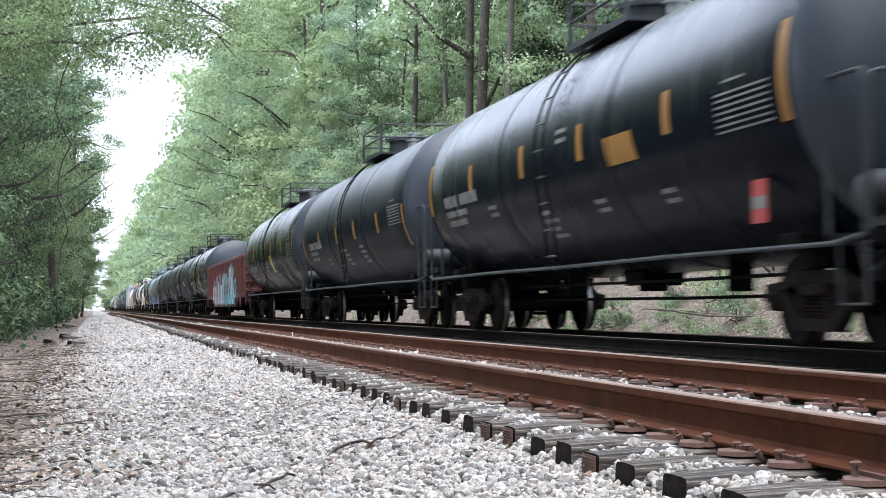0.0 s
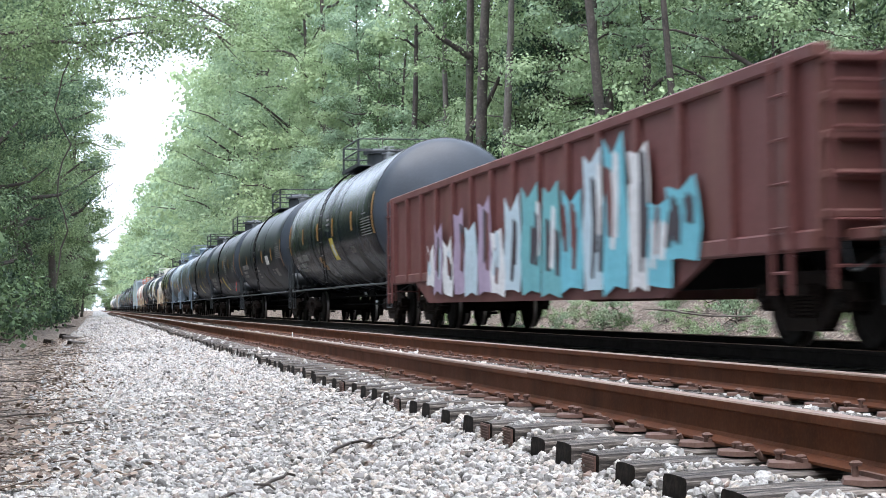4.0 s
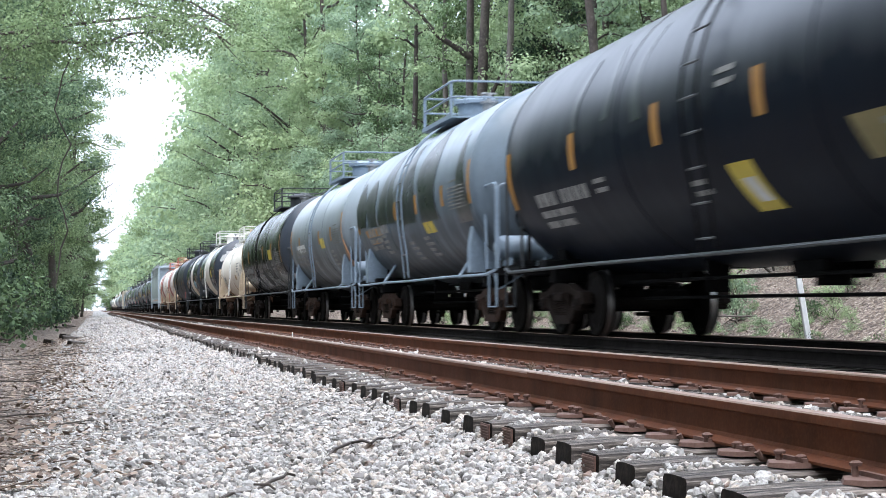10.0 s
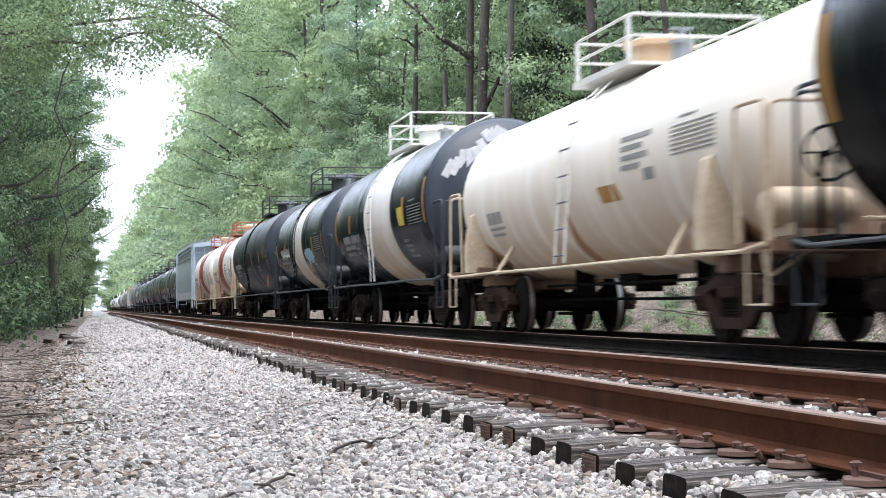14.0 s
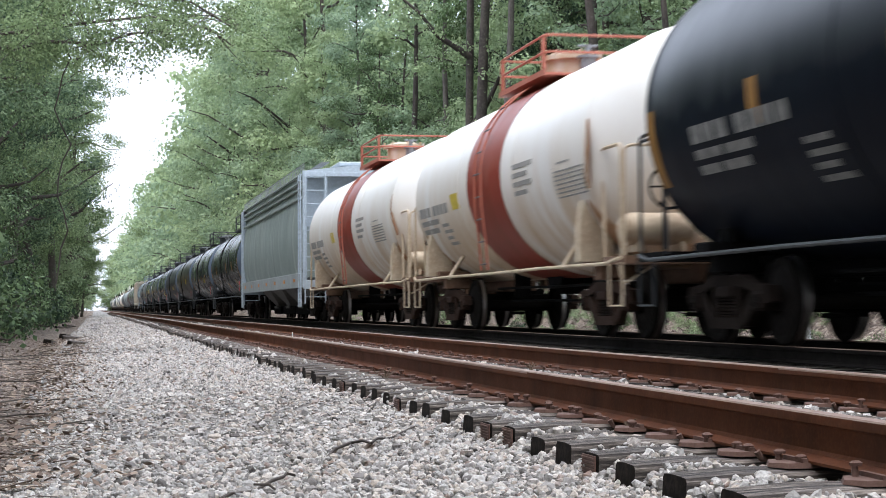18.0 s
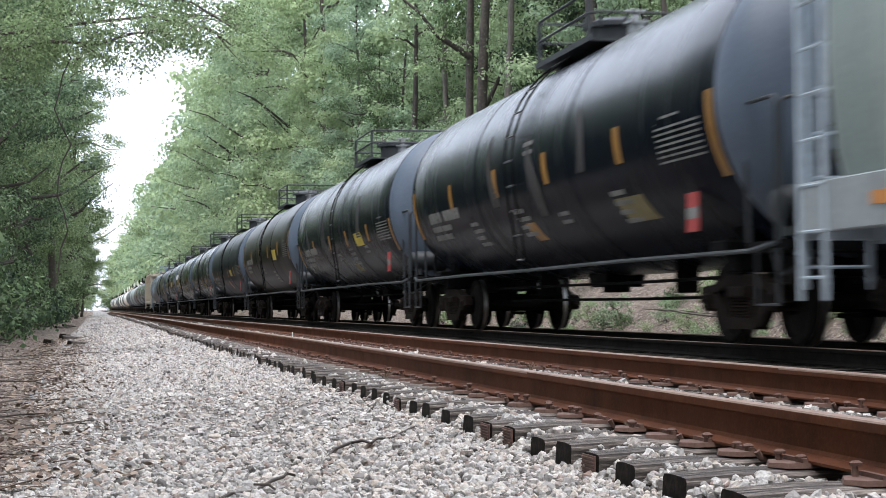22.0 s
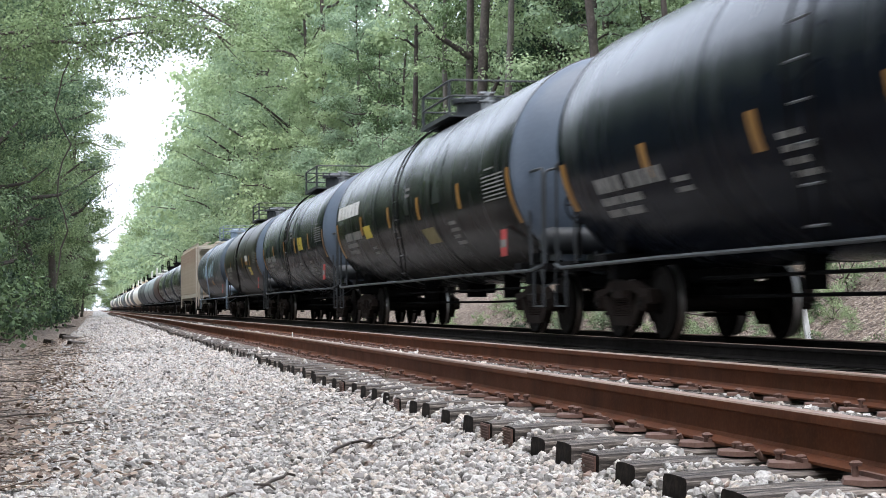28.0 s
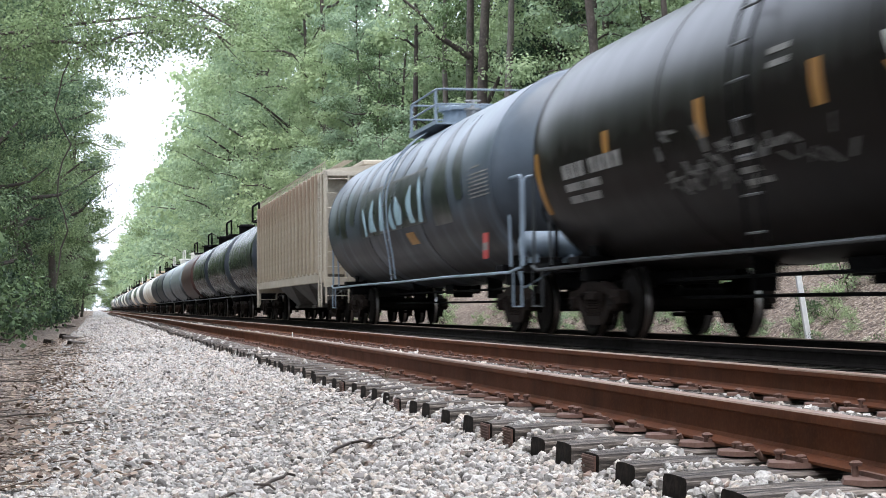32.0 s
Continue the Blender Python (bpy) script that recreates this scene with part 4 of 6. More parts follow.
def hopper_car(label, L, body_mat, end_mat, ribs, rim, top=4.55, hw=1.6, bays=4):
    car = thing("hopper_car", label, "hopper car", "cars of the freight train")
    half = L / 2
    add_truck(car, -half + 2.0, M_FRAME)
    add_truck(car, half - 2.0, M_FRAME)
    bl = half - 0.55                      # half-length of the roof line
    low = half - 2.7                      # half-length at the slope sheets' foot
    if ribs:
        sec = [(-hw, 1.35), (-hw, top - 0.12), (-hw + 0.08, top), (0, top + 0.16), (hw - 0.08, top), (hw, top - 0.12), (hw, 1.35)]
    else:
        side = [(-hw + 0.17, 1.35), (-hw + 0.07, 1.7), (-hw, 2.4), (-hw + 0.01, 3.0), (-hw + 0.1, 3.75)]
        sec = side + [(-hw + 0.12, top - 0.06), (-hw + 0.22, top), (0, top + 0.14), (hw - 0.22, top), (hw - 0.12, top - 0.06)] + [(-x, z) for x, z in reversed(side)]
    def body(bm):
        yb = half - 1.15
        loft(bm, [[(x, y, z) for x, z in sec] for y in (-yb, -yb * 0.5, 0, yb * 0.5, yb)])
    made("body", body, body_mat, car, smooth=40)
    def roof(bm):
        yb = half - 0.5
        prof = [(-hw + 0.04, top - 0.1), (-hw + 0.2, top + 0.02), (0, top + 0.17), (hw - 0.2, top + 0.02), (hw - 0.04, top - 0.1), (hw - 0.2, top - 0.06), (-hw + 0.2, top - 0.06)]
        loft(bm, [[(x, y, z) for x, z in prof] for y in (-yb, yb)])
    made("roof", roof, end_mat, car, smooth=30)
    if rim:
        for z, q in ((top - 0.08, 0.05), (top - 0.3, 0.07), (top - 0.5, 0.06), (top - 0.78, 0.08)):
            for e in (-1, 1):
                made("eave_rail", lambda bm: box(bm, (e * (hw - 0.08), 0, z), (0.1, L - 1.8, q), bevel=0.01), body_mat, car)
    def run_board(bm):
        yb = half - 0.6
        for s in (-1, 1):
            for k in range(3):
                box(bm, (s * (0.75 + 0.09 * k), 0, top + 0.27), (0.05, 2 * yb, 0.03))
            n = int(2 * yb / 0.42)
            for k in range(n + 1):
                box(bm, (s * (hw - 0.1), -yb + 2 * yb * k / n, top + 0.1), (0.02, 0.03, 0.24))
            box(bm, (s * (hw - 0.1), 0, top + 0.22), (0.025, 2 * yb, 0.025))
    made("running_board", run_board, M_GALV if rim else end_mat, car, "roof walkway grating")
    for k in range(bays + 1):
        y = (k - bays / 2) * (2 * bl - 3) / bays
        made("roof_hatch", lambda bm: box(bm, (0, y, top + 0.26), (0.75, 2.1, 0.14), bevel=0.03), end_mat, car)
    for s in (-1, 1):
        def end_wall(bm):
            y = s * (half - 1.1)
            box(bm, (0, y, (top + 2.9) / 2), (2 * hw - 0.25, 0.08, top - 2.9), bevel=0.01)
            # slope sheet down to the outlets
            a = [(-1.3, y, 2.9), (1.3, y, 2.9), (1.3, s * low, 1.3), (-1.3, s * low, 1.3)]
            vs = [bm.verts.new(p) for p in a] + [bm.verts.new((p[0], p[1], p[2] - 0.05)) for p in a]
            for f in ((0, 1, 2, 3), (7, 6, 5, 4), (0, 4, 5, 1), (1, 5, 6, 2), (2, 6, 7, 3), (3, 7, 4, 0)):
                bm.faces.new([vs[i] for i in f])
            bmesh.ops.recalc_face_normals(bm, faces=bm.faces)
        made("end_wall", end_wall, end_mat, car)
        def end_frame(bm):
            y = s * (half - 0.5)
            for x in (-hw + 0.1, hw - 0.1):
                box(bm, (x, y, (top + 1.0) / 2), (0.12, 0.1, top - 1.0), bevel=0.01)
            box(bm, (0, y, top - 0.1), (2 * hw - 0.1, 0.1, 0.14), bevel=0.01)
            box(bm, (0, y, 1.12), (2 * hw - 0.1, 0.14, 0.26), bevel=0.01)
            for x in (-hw + 0.75,):
                box(bm, (x, y, (top + 1.0) / 2), (0.06, 0.06, top - 1.0))
            for e in (-1, 1):
                box(bm, (e * 0.9, s * (half - 0.75), 1.9), (0.08, 0.1, 1.9))
            box(bm, (0, s * (half - 0.8), 1.2), (2.6, 0.7, 0.05))
        made("end_frame", end_frame, end_mat, car)
        frame_ladder(car, "end_ladder", end_mat, -hw + 0.1, s * (half - 0.44), 0.55, top - 0.1, 0.62, True)
        frame_ladder(car, "side_ladder", end_mat, -hw - 0.02, s * (half - 0.55) - (0.55 if s > 0 else 0), 0.45, top - 0.1, 0.5, False)
        m = pose(0, -half, 0) if s < 0 else pose(0, half, 0, 0, 0, 180)
        part("coupler", shared("coupler", coupler_shape, M_FRAME), car, "", m)
        part("uncoupling_lever", shared("uncoupling_lever", lever_shape, M_PIPE), car, "", m)
        part("brake_wheel", shared("brake_wheel", brake_wheel_shape, M_GALV), car, "", m) if s < 0 else None
        made("end_sill", lambda bm: box(bm, (0, s * (half - 1.4), 0.9), (0.45, 1.9, 0.36), bevel=0.02), M_SILL, car)
    for e in (-1, 1):
        made("side_sill", lambda bm: box(bm, (e * (hw - 0.05), 0, 1.27 if ribs else 1.26), (0.14, 2 * half - 1.1, 0.3 if ribs else 0.44), bevel=0.01), M_SILLGREY if not ribs else end_mat, car)
    for k in range(bays):
        y = (k - (bays - 1) / 2) * (2 * low / bays)
        def bay(bm):
            w = low / bays * 0.98
            loft(bm, [[(-1.15, y - w, 1.25), (1.15, y - w, 1.25), (1.15, y + w, 1.25), (-1.15, y + w, 1.25)], [(-0.55, y - 0.45, 0.5), (0.55, y - 0.45, 0.5), (0.55, y + 0.45, 0.5), (-0.55, y + 0.45, 0.5)]])
            box(bm, (0, y, 0.46), (1.3, 1.0, 0.1), bevel=0.02)
        made("outlet_bay", bay, M_BAY, car, "hopper outlet bay, shade put into its darker colour", smooth=0)
        if not ribs:
            run = 2 * low / bays * (0.95 if 0 < k < bays - 1 else 0.6)
            made("outlet_gate", lambda bm: box(bm, (0, y, 0.34), (1.15, run, 0.3), bevel=0.03), M_SILL, car, "black discharge gate under the bay")
    if ribs:
        n = 19
        for k in range(n):
            y = -(half - 1.25) + 2 * (half - 1.25) * k / (n - 1)
            part("rib", shared(("rib", top), lambda bm: box(bm, (-hw - 0.035, 0, (top + 1.3) / 2), (0.1, 0.13, top - 1.4), bevel=0.03), body_mat), car, "", (0, y, 0))
    else:
        for k in range(7):
            y = -half + 2.2 + k * (L - 4.4) / 6
            part("reflective_stripe", shared("sill_reflector", lambda bm: box(bm, (-hw - 0.024, 0, 1.27), (0.012, 0.45, 0.11)), M_SILLORANGE), car, "", (0, y, 0))
    return car


def gondola_car(label, L, top=2.62, hw=1.55):
    car = thing("gondola_car", label, "gondola car", "cars of the freight train")
    half = L / 2
    add_truck(car, -half + 2.1, M_FRAME)
    add_truck(car, half - 2.1, M_FRAME)
    bl = half - 0.65
    for s in (-1, 1):
        made("side_wall", lambda bm: box(bm, (s * hw, 0, (top + 0.95) / 2), (0.05, 2 * bl, top - 0.95)), M_MAROON, car)
        made("top_chord", lambda bm: box(bm, (s * hw, 0, top), (0.16, 2 * bl + 0.1, 0.14), bevel=0.02), M_MAROON, car)
        made("side_sill", lambda bm: box(bm, (s * hw, 0, 0.98), (0.18, 2 * bl, 0.18), bevel=0.02), M_MAROON, car)
        made("end_wall", lambda bm: [box(bm, (0, s * bl, (top + 1.0) / 2), (2 * hw, 0.06, top - 1.0))] + [box(bm, (0, s * (bl + 0.06), 1.2 + 0.34 * k), (2 * hw, 0.1, 0.09), bevel=0.02) for k in range(5)], M_MAROON, car)
        made("end_platform", lambda bm: box(bm, (0, s * (half - 0.35), 1.02), (2.7, 0.55, 0.1), bevel=0.01), M_MAROON, car)
        frame_ladder(car, "end_ladder", M_MAROON, -hw + 0.05, s * (bl + 0.12), 0.55, top, 0.5, True)
        frame_ladder(car, "side_ladder", M_MAROON, -hw - 0.12, s * (bl - 0.4), 0.5, top, 0.4, False)
        m = pose(0, -half, 0) if s < 0 else pose(0, half, 0, 0, 0, 180)
        part("coupler", shared("coupler", coupler_shape, M_FRAME), car, "", m)
        part("uncoupling_lever", shared("uncoupling_lever", lever_shape, M_PIPE), car, "", m)
        for k in range(15):
            y = -bl + 0.5 + (2 * bl - 1.0) * k / 14
            part("side_post", shared(("side_post", s), lambda bm: slab(bm, [(-0.1, 0.92), (0.1, 0.92), (0.07, top - 0.06), (-0.07, top - 0.06)], s * (hw + 0.11), s * (hw + 0.02)), M_MAROON), car, "", (0, y, 0))
    made("floor", lambda bm: box(bm, (0, 0, 1.05), (2 * hw - 0.06, 2 * bl - 0.08, 0.1)), M_RUNNING, car)
    made("centre_sill", lambda bm: box(bm, (0, 0, 0.8), (0.45, 2 * half - 0.9, 0.36)), M_SILL, car)
    for e in (-1, 1):
        made("skirt", lambda bm: slab(bm, [(-bl + 3.9, 0.5), (bl - 3.9, 0.5), (bl - 2.4, 0.95), (-bl + 2.4, 0.95)], e * (hw - 0.02), e * (hw + 0.05)), M_MAROON, car, "deep side plate between the trucks")
    # spray-painted letters over panels and posts: tall blue and black ones towards the near end, then lilac and white
    r = random.Random(5)
    places = ((-7.7, 0.9, 1.0, 1.75), (-6.9, 0.8, 0.8, 1.6), (-6.2, 0.7, 0.75, 2.25), (-5.4, 0.9, 0.72, 2.45), (-4.5, 0.8, 0.72, 2.35), (-3.6, 0.9, 0.74, 1.9), (-2.6, 0.9, 0.74, 2.1), (-1.6, 1.0, 0.74, 2.1), (-0.5, 0.9, 0.76, 2.0),
              (0.5, 0.8, 0.74, 1.6), (1.3, 0.9, 0.74, 2.1), (2.3, 0.8, 0.74, 1.8), (3.2, 0.8, 0.78, 2.05), (4.1, 0.8, 0.8, 1.6), (5.0, 0.7, 0.85, 1.9), (5.7, 0.6, 0.95, 1.5))
    for k, (y0, w, z0, z1) in enumerate(places):
        fill = (M_CYAN, M_CYAN, M_SPRAYWHITE, M_CYAN, M_PALE, M_CYAN, M_TEAL, M_TEAL, M_PALE, M_SPRAYWHITE, M_LILAC, M_PALE, M_LILAC, M_SPRAYWHITE, M_LILAC, M_SPRAYWHITE)[k]
        edge = [(y0 + w * u + r.uniform(-0.07, 0.07), z0 - 0.16 + (z1 - z0 + 0.16) * v + r.uniform(-0.06, 0.06)) for u, v in ((0, 0), (0.55, 0.03), (1, 0), (1.06, 0.4), (0.92, 0.66), (1.0, 1.0), (0.6, 0.9), (0.1, 1.02), (0.02, 0.7), (-0.08, 0.35))]
        d = 0.116 + 0.002 * (k % 2)
        letter = made("graffiti", lambda bm: slab(bm, edge, -hw - d, -hw - d + 0.004), fill, car, "spray-painted letter")
        for q in range(4 if k < 6 else 3):
            ya, za = y0 + w * r.uniform(0.02, 0.75), z0 + (z1 - z0) * r.uniform(0.0, 0.35)
            ln, bw, lean = (z1 - z0) * r.uniform(0.4, 0.72), r.uniform(0.1, 0.2), r.uniform(-0.14, 0.14)
            ink = r.choice((M_SPRAYDARK, M_SPRAYDARK, M_SPRAYWHITE, M_MAROON)) if k < 8 else r.choice((M_SPRAYDARK, M_MAROON, M_PALE))
            made("stroke", lambda bm: slab(bm, [(ya, za), (ya + bw, za + 0.04), (ya + bw + lean, za + ln), (ya + lean * 0.8 - 0.02, za + ln - 0.07), (ya + lean * 0.2 - 0.05, za + ln * 0.5)], -hw - d - 0.006 - 0.002 * q, -hw - d - 0.003), ink, letter)
    return car


M_PALE = worn("spray_pale", (0.4, 0.5, 0.55), (0.3, 0.36, 0.4), None, 0.55, 0.0, 12, 2)
M_TEAL = worn("spray_teal", (0.12, 0.34, 0.36), (0.08, 0.22, 0.25), None, 0.55, 0.0, 12, 2)
M_LILAC = worn("spray_lilac", (0.34, 0.26, 0.36), (0.2, 0.15, 0.2), None, 0.55, 0.0, 12, 2)


# ---- the train, car by car from the head; ends are metres along the track at the start ----
TRAIN = []


def couple(car, w0, w1):
    TRAIN.append((car, (w0 + w1) / 2))


def span(w0, w1):
    return round(w1 - w0, 2)


DATA = [(0.9, (0.2, 0.75)), (0.6, (0, 0.01))] + [(0.8, (0, 1.35))] * 7
NUMBER = [(6.5, (0, 0.28), (0.34, 0.6), (0.68, 0.95), (1.2, 1.45), (1.52, 1.78), (1.85, 2.1), (2.18, 2.42)), (3.5, (0, 0.7), (0.8, 1.5)), (3.5, (0, 0.55), (0.65, 1.3))]
SMALL = [(2.2, (0, 0.5)), (2.2, (0, 0.65)), (2.2, (0, 0.45)), (2.2, (0, 0.6))]
TWO = [(2, (0, 0.45)), (2, (0, 0.45))]
LINES = [(2.5, (0, 1.1)), (2.5, (0, 0.8)), (2.5, (0, 1.0)), (2.5, (0, 0.7))]


def std_marks(h, seed, ink, top=-14, data=3):
    r = random.Random(seed)
    out = [(h - 1.9, top + 3, ink, NUMBER), (-h + 2.4, data, ink, DATA)]
    for q in (0.45, 0.1, -0.2, -0.45):
        if r.random() < 0.7:
            out.append((h * q + r.uniform(-0.3, 0.3), r.uniform(-30, -18), ink, SMALL if r.random() < 0.6 else TWO))
    if r.random() < 0.6:
        out.append((-0.5, 8, ink, TWO))
    return tuple(out)


SEEDS = iter(range(100, 200))


def black_tank(w0, w1, coat, label, number=-14, data=3, **kw):
    L = span(w0, w1)
    h = L / 2 - INSET
    base = dict(marks=std_marks(h, next(SEEDS), M_STENCIL, number, data), panels=((-3.2, 1.05, -15, -3, M_YELLOW),))
    base.update(kw)
    couple(tank_car(label, L, coat, **base), w0, w1)
    return L, h


def spills(spots, mat, name="spill_mark", label="dried spill patch"):
    """Blotches on the tank's side. spots: (place along the car, width, lower angle, upper angle)."""
    def add(car, half, r, zc):
        for y, w, a0, a1 in spots:
            made(name, lambda bm: blot(bm, y, w, a0, a1, r, zc), mat, car, label)
    return add


M_SPILL = worn("dried_spill", (0.034, 0.031, 0.029), (0.016, 0.0145, 0.0135), (0.075, 0.068, 0.063), 0.7, 0.0, 9, 3, ((0.03, 0.03, 0.03), 0.8))
M_SCRAWL = worn("grey_spray", (0.1, 0.098, 0.09), (0.04, 0.039, 0.037), None, 0.65, 0.0, 14, 3)
M_BLACKPATCH = worn("black_repaint", (0.007, 0.01, 0.011), (0.012, 0.016, 0.017), None, 0.28, 0.0, 14, 2)
M_PALEBLUE = worn("spray_pale_blue", (0.3, 0.45, 0.52), (0.2, 0.3, 0.36), None, 0.6, 0.0, 12, 3)
M_RUSTRUN = worn("rust_run", (0.33, 0.17, 0.08), (0.22, 0.1, 0.05), (0.45, 0.3, 0.18), 0.8, 0.0, 12, 3)
M_WHITEPANEL = worn("white_panel", (0.6, 0.6, 0.57), (0.4, 0.4, 0.38), None, 0.55, 0.0, 12, 3)


def two_tone(y, a0, a1):
    """A yellow panel with a white middle."""
    return ((y, 0.62, a0, a1, M_LEMON), (y - 0.06, 0.3, a0 + 4, a1 - 6, M_WHITEPANEL))


def slate_panel(car, half, r, zc):
    made("repaint_panel", lambda bm: patch(bm, -3.7, 3.85, -18, 16.5, r, zc, 6), M_BLACKPATCH, car, "black repainted panel")
    for k, y in enumerate((-3.2, -2.3, -0.9, -0.2, 1.1, 2.2, 3.3)):
        made("drip", lambda bm: blot(bm, y, 0.4 + 0.2 * (k % 3), -17 + k % 3, 13 - 4 * (k % 4), r + 0.004, zc), M_PALEBLUE, car, "white paint drip")
    made("panel_edge", lambda bm: patch(bm, -3.75, 3.9, 16.5, 17.6, r + 0.002, zc, 2), M_STENCIL, car, "thin white edge line")
    spills(((-5.0, 1.5, -22, 52), (-6.6, 0.7, -10, 44), (-3.0, 0.8, 18, 50), (-1.4, 0.5, 18, 42), (0.2, 0.9, 18, 54), (2.0, 0.7, 18, 46), (3.6, 0.8, 17, 50), (5.0, 1.1, -6, 48), (6.4, 0.9, -14, 40), (7.6, 0.6, -10, 30)), M_BLACKPATCH, "dark_streak", "dark streak of old paint")(car, half, r, zc)


def scrawl(fields, mat):
    """Loose spray strokes. fields: (far end, near end, lower angle, upper angle, strokes)."""
    def add(car, half, r, zc):
        g = random.Random(round(half * 100))
        for y1, y0, a0, a1, n in fields:
            for k in range(n):
                y, a = g.uniform(y0, y1), g.uniform(a0, a1)
                w, t, lean = g.uniform(0.08, 0.34), g.uniform(1.5, 6.0), g.uniform(-0.3, 0.3)
                made("scrawl", lambda bm: patch(bm, y, y + w * (0.35 if t > 3 else 1.2), a - t, a, r + 0.001 * (k % 4), zc, 4, lean), mat, car, "grey spray stroke")
    return add


def both(*adders):
    def add(car, half, r, zc):
        for f in adders:
            f(car, half, r, zc)
    return add


def head_tag(car, half, r, zc):
    g = random.Random(4)
    for k in range(9):
        x, z = -1.15 + 0.13 * k, zc + 0.62 + 0.07 * k + g.uniform(-0.12, 0.12)
        q = math.sqrt(max(0.05, 1 - (x * x + (z - zc) ** 2) / (r * r)))
        y = -half + 0.62 * (1 - q) - 0.012
        made("graffiti", lambda bm: box(bm, (x, y, z), (0.16, 0.02, 0.36), Matrix.Rotation(0.5 - 0.2 * k, 4, "Y"), bevel=0.008), M_SPRAYWHITE, car, "white spray mark on the tank head")


def pale_tag(car, half, r, zc):
    for k in range(7):
        made("graffiti", lambda bm: patch(bm, -3.4 + 0.22 * k, -3.05 + 0.22 * k, -22 - 3 * (k % 3), -14 + 3 * (k % 2), r, zc, 3, 0.15), M_PALEBLUE, car, "pale blue spray stroke")


def build_train():
    black_tank(-6.4, 12.35, "black", "glossy black tank car with amber reflective stripes")
    black_tank(12.35, 31.1, "black", "glossy black tank car with amber stripes and a white data panel", number=-10, placard=True)
    black_tank(31.1, 49.95, "black_dull", "dull black tank car with amber stripes", number=-13, data=4, stripes=(-31, -1, -16.5, -1.5), panels=(), extra=spills(((1.2, 0.6, 0, 30), (-3.2, 0.3, 10, 30)), M_BLACKPATCH))
    black_tank(49.95, 68.7, "black_gloss", "shiny black tank car streaked with road dirt", number=-22, data=3, panels=two_tone(-1.3, -31, -9.5) + ((1.7, 0.55, -41, -26, M_YELLOW),), extra=spills(((-3.4, 1.2, -52, -20), (-5.2, 1.3, -50, -18), (2.0, 0.5, -55, -25)), M_SPILL))
    couple(gondola_car("maroon ribbed gondola car with blue and white graffiti", span(68.7, 90.8)), 68.7, 90.8)
    black_tank(90.8, 109.4, "black", "black tank car with a yellow and white side panel", number=-22, data=2, panels=two_tone(-1.2, -31, -10) + ((1.7, 0.55, -39, -25, M_YELLOW),), extra=spills(((-2.8, 0.5, -58, -30), (-5.0, 1.0, -48, -18), (1.6, 0.4, -60, -35)), M_SPILL))
    black_tank(109.4, 127.95, "black_dull", "dull black tank car with dried spill patches", number=-15, stripes=(-25, 6, -15, 0), panels=((-3.25, 0.95, -19, -8, M_WHITEPANEL), (-5.3, 0.8, -36, -26, M_STENCIL)), extra=spills(((-2.6, 1.6, -52, -26), (-0.8, 0.7, -50, -28), (1.6, 0.5, -6, 30)), M_SPILL))
    black_tank(127.95, 146.8, "black_dull", "blue-black tank car with a large block of white lettering", number=-22, data=2, stripes=(-19.5, 10, -9.5, 5.5), panels=((-0.15, 0.6, -46, -21, M_LEMON), (1.55, 0.85, -31, -23, M_YELLOW)), placard=True,
               extra=lambda car, half, r, zc: stencil_rows(car, -1.9, 14, r + 0.002, zc, M_STENCIL, [(1.4, (0, 2.0)), (1.4, (0, 1.6)), (1.4, (0.1, 1.5)), (1.4, (0.1, 1.5)), (1.2, (0.1, 1.0)), (1.2, (0.2, 1.1)), (1.2, (0.2, 1.0)), (1.2, (0.3, 1.8)), (1.2, (0.3, 1.6)), (1.2, (0.4, 1.2)), (1.2, (0.4, 1.1))]))
    black_tank(146.8, 165.45, "black_dull", "black tank car with worn yellow panels", number=-22, data=4, stripes=(-24, 5, -12, 4), panels=two_tone(-0.8, -45, -25) + ((-3.8, 0.85, -33, -19, M_DULLYELLOW), (-5.35, 0.75, -40, -31, M_STENCIL)), extra=spills(((3.2, 0.3, 5, 40), (2.0, 0.35, 0, 42), (4.4, 0.3, 5, 38)), M_BLACKPATCH))
    black_tank(165.45, 180, "blue_grey", "weathered blue-grey tank car with black streaks", stripes=(-14, 12, -11, 2), number=-15, rail="blue", pipe="blue", platform="blue", drum=M_BLUEGREY, panels=((-2.1, 0.85, -26, -17, M_LEMON), (3.9, 1.9, -19, -13, M_YELLOW), (4.0, 1.0, -25, -22, M_YELLOW)), struts=True, r=1.63,
               extra=spills(((5.4, 1.5, -10, 28), (3.9, 1.75, -11, 27), (2.0, 2.4, -12, 46), (0.0, 2.4, -16, 44), (-2.3, 2.4, -18, 48), (-5.1, 1.0, -24, 34)), M_BLACKPATCH, "black_streak", "black streak of old paint"))
    black_tank(180, 193.7, "pale_grey", "pale grey tank car with dirty lower sides", stripes=(-14, 12, -11, 2), rail="blue", pipe="blue", platform="blue", drum=M_BLUEGREY, panels=((-1.75, 0.7, -16, -6, M_LEMON), (2.9, 1.7, -15, -7, M_WHITEPANEL)), struts=True, r=1.61, zc=2.49,
               extra=spills(((-5.4, 0.4, -40, -5),), M_RUSTRUN, "rust_run", "rust run below a fitting"))
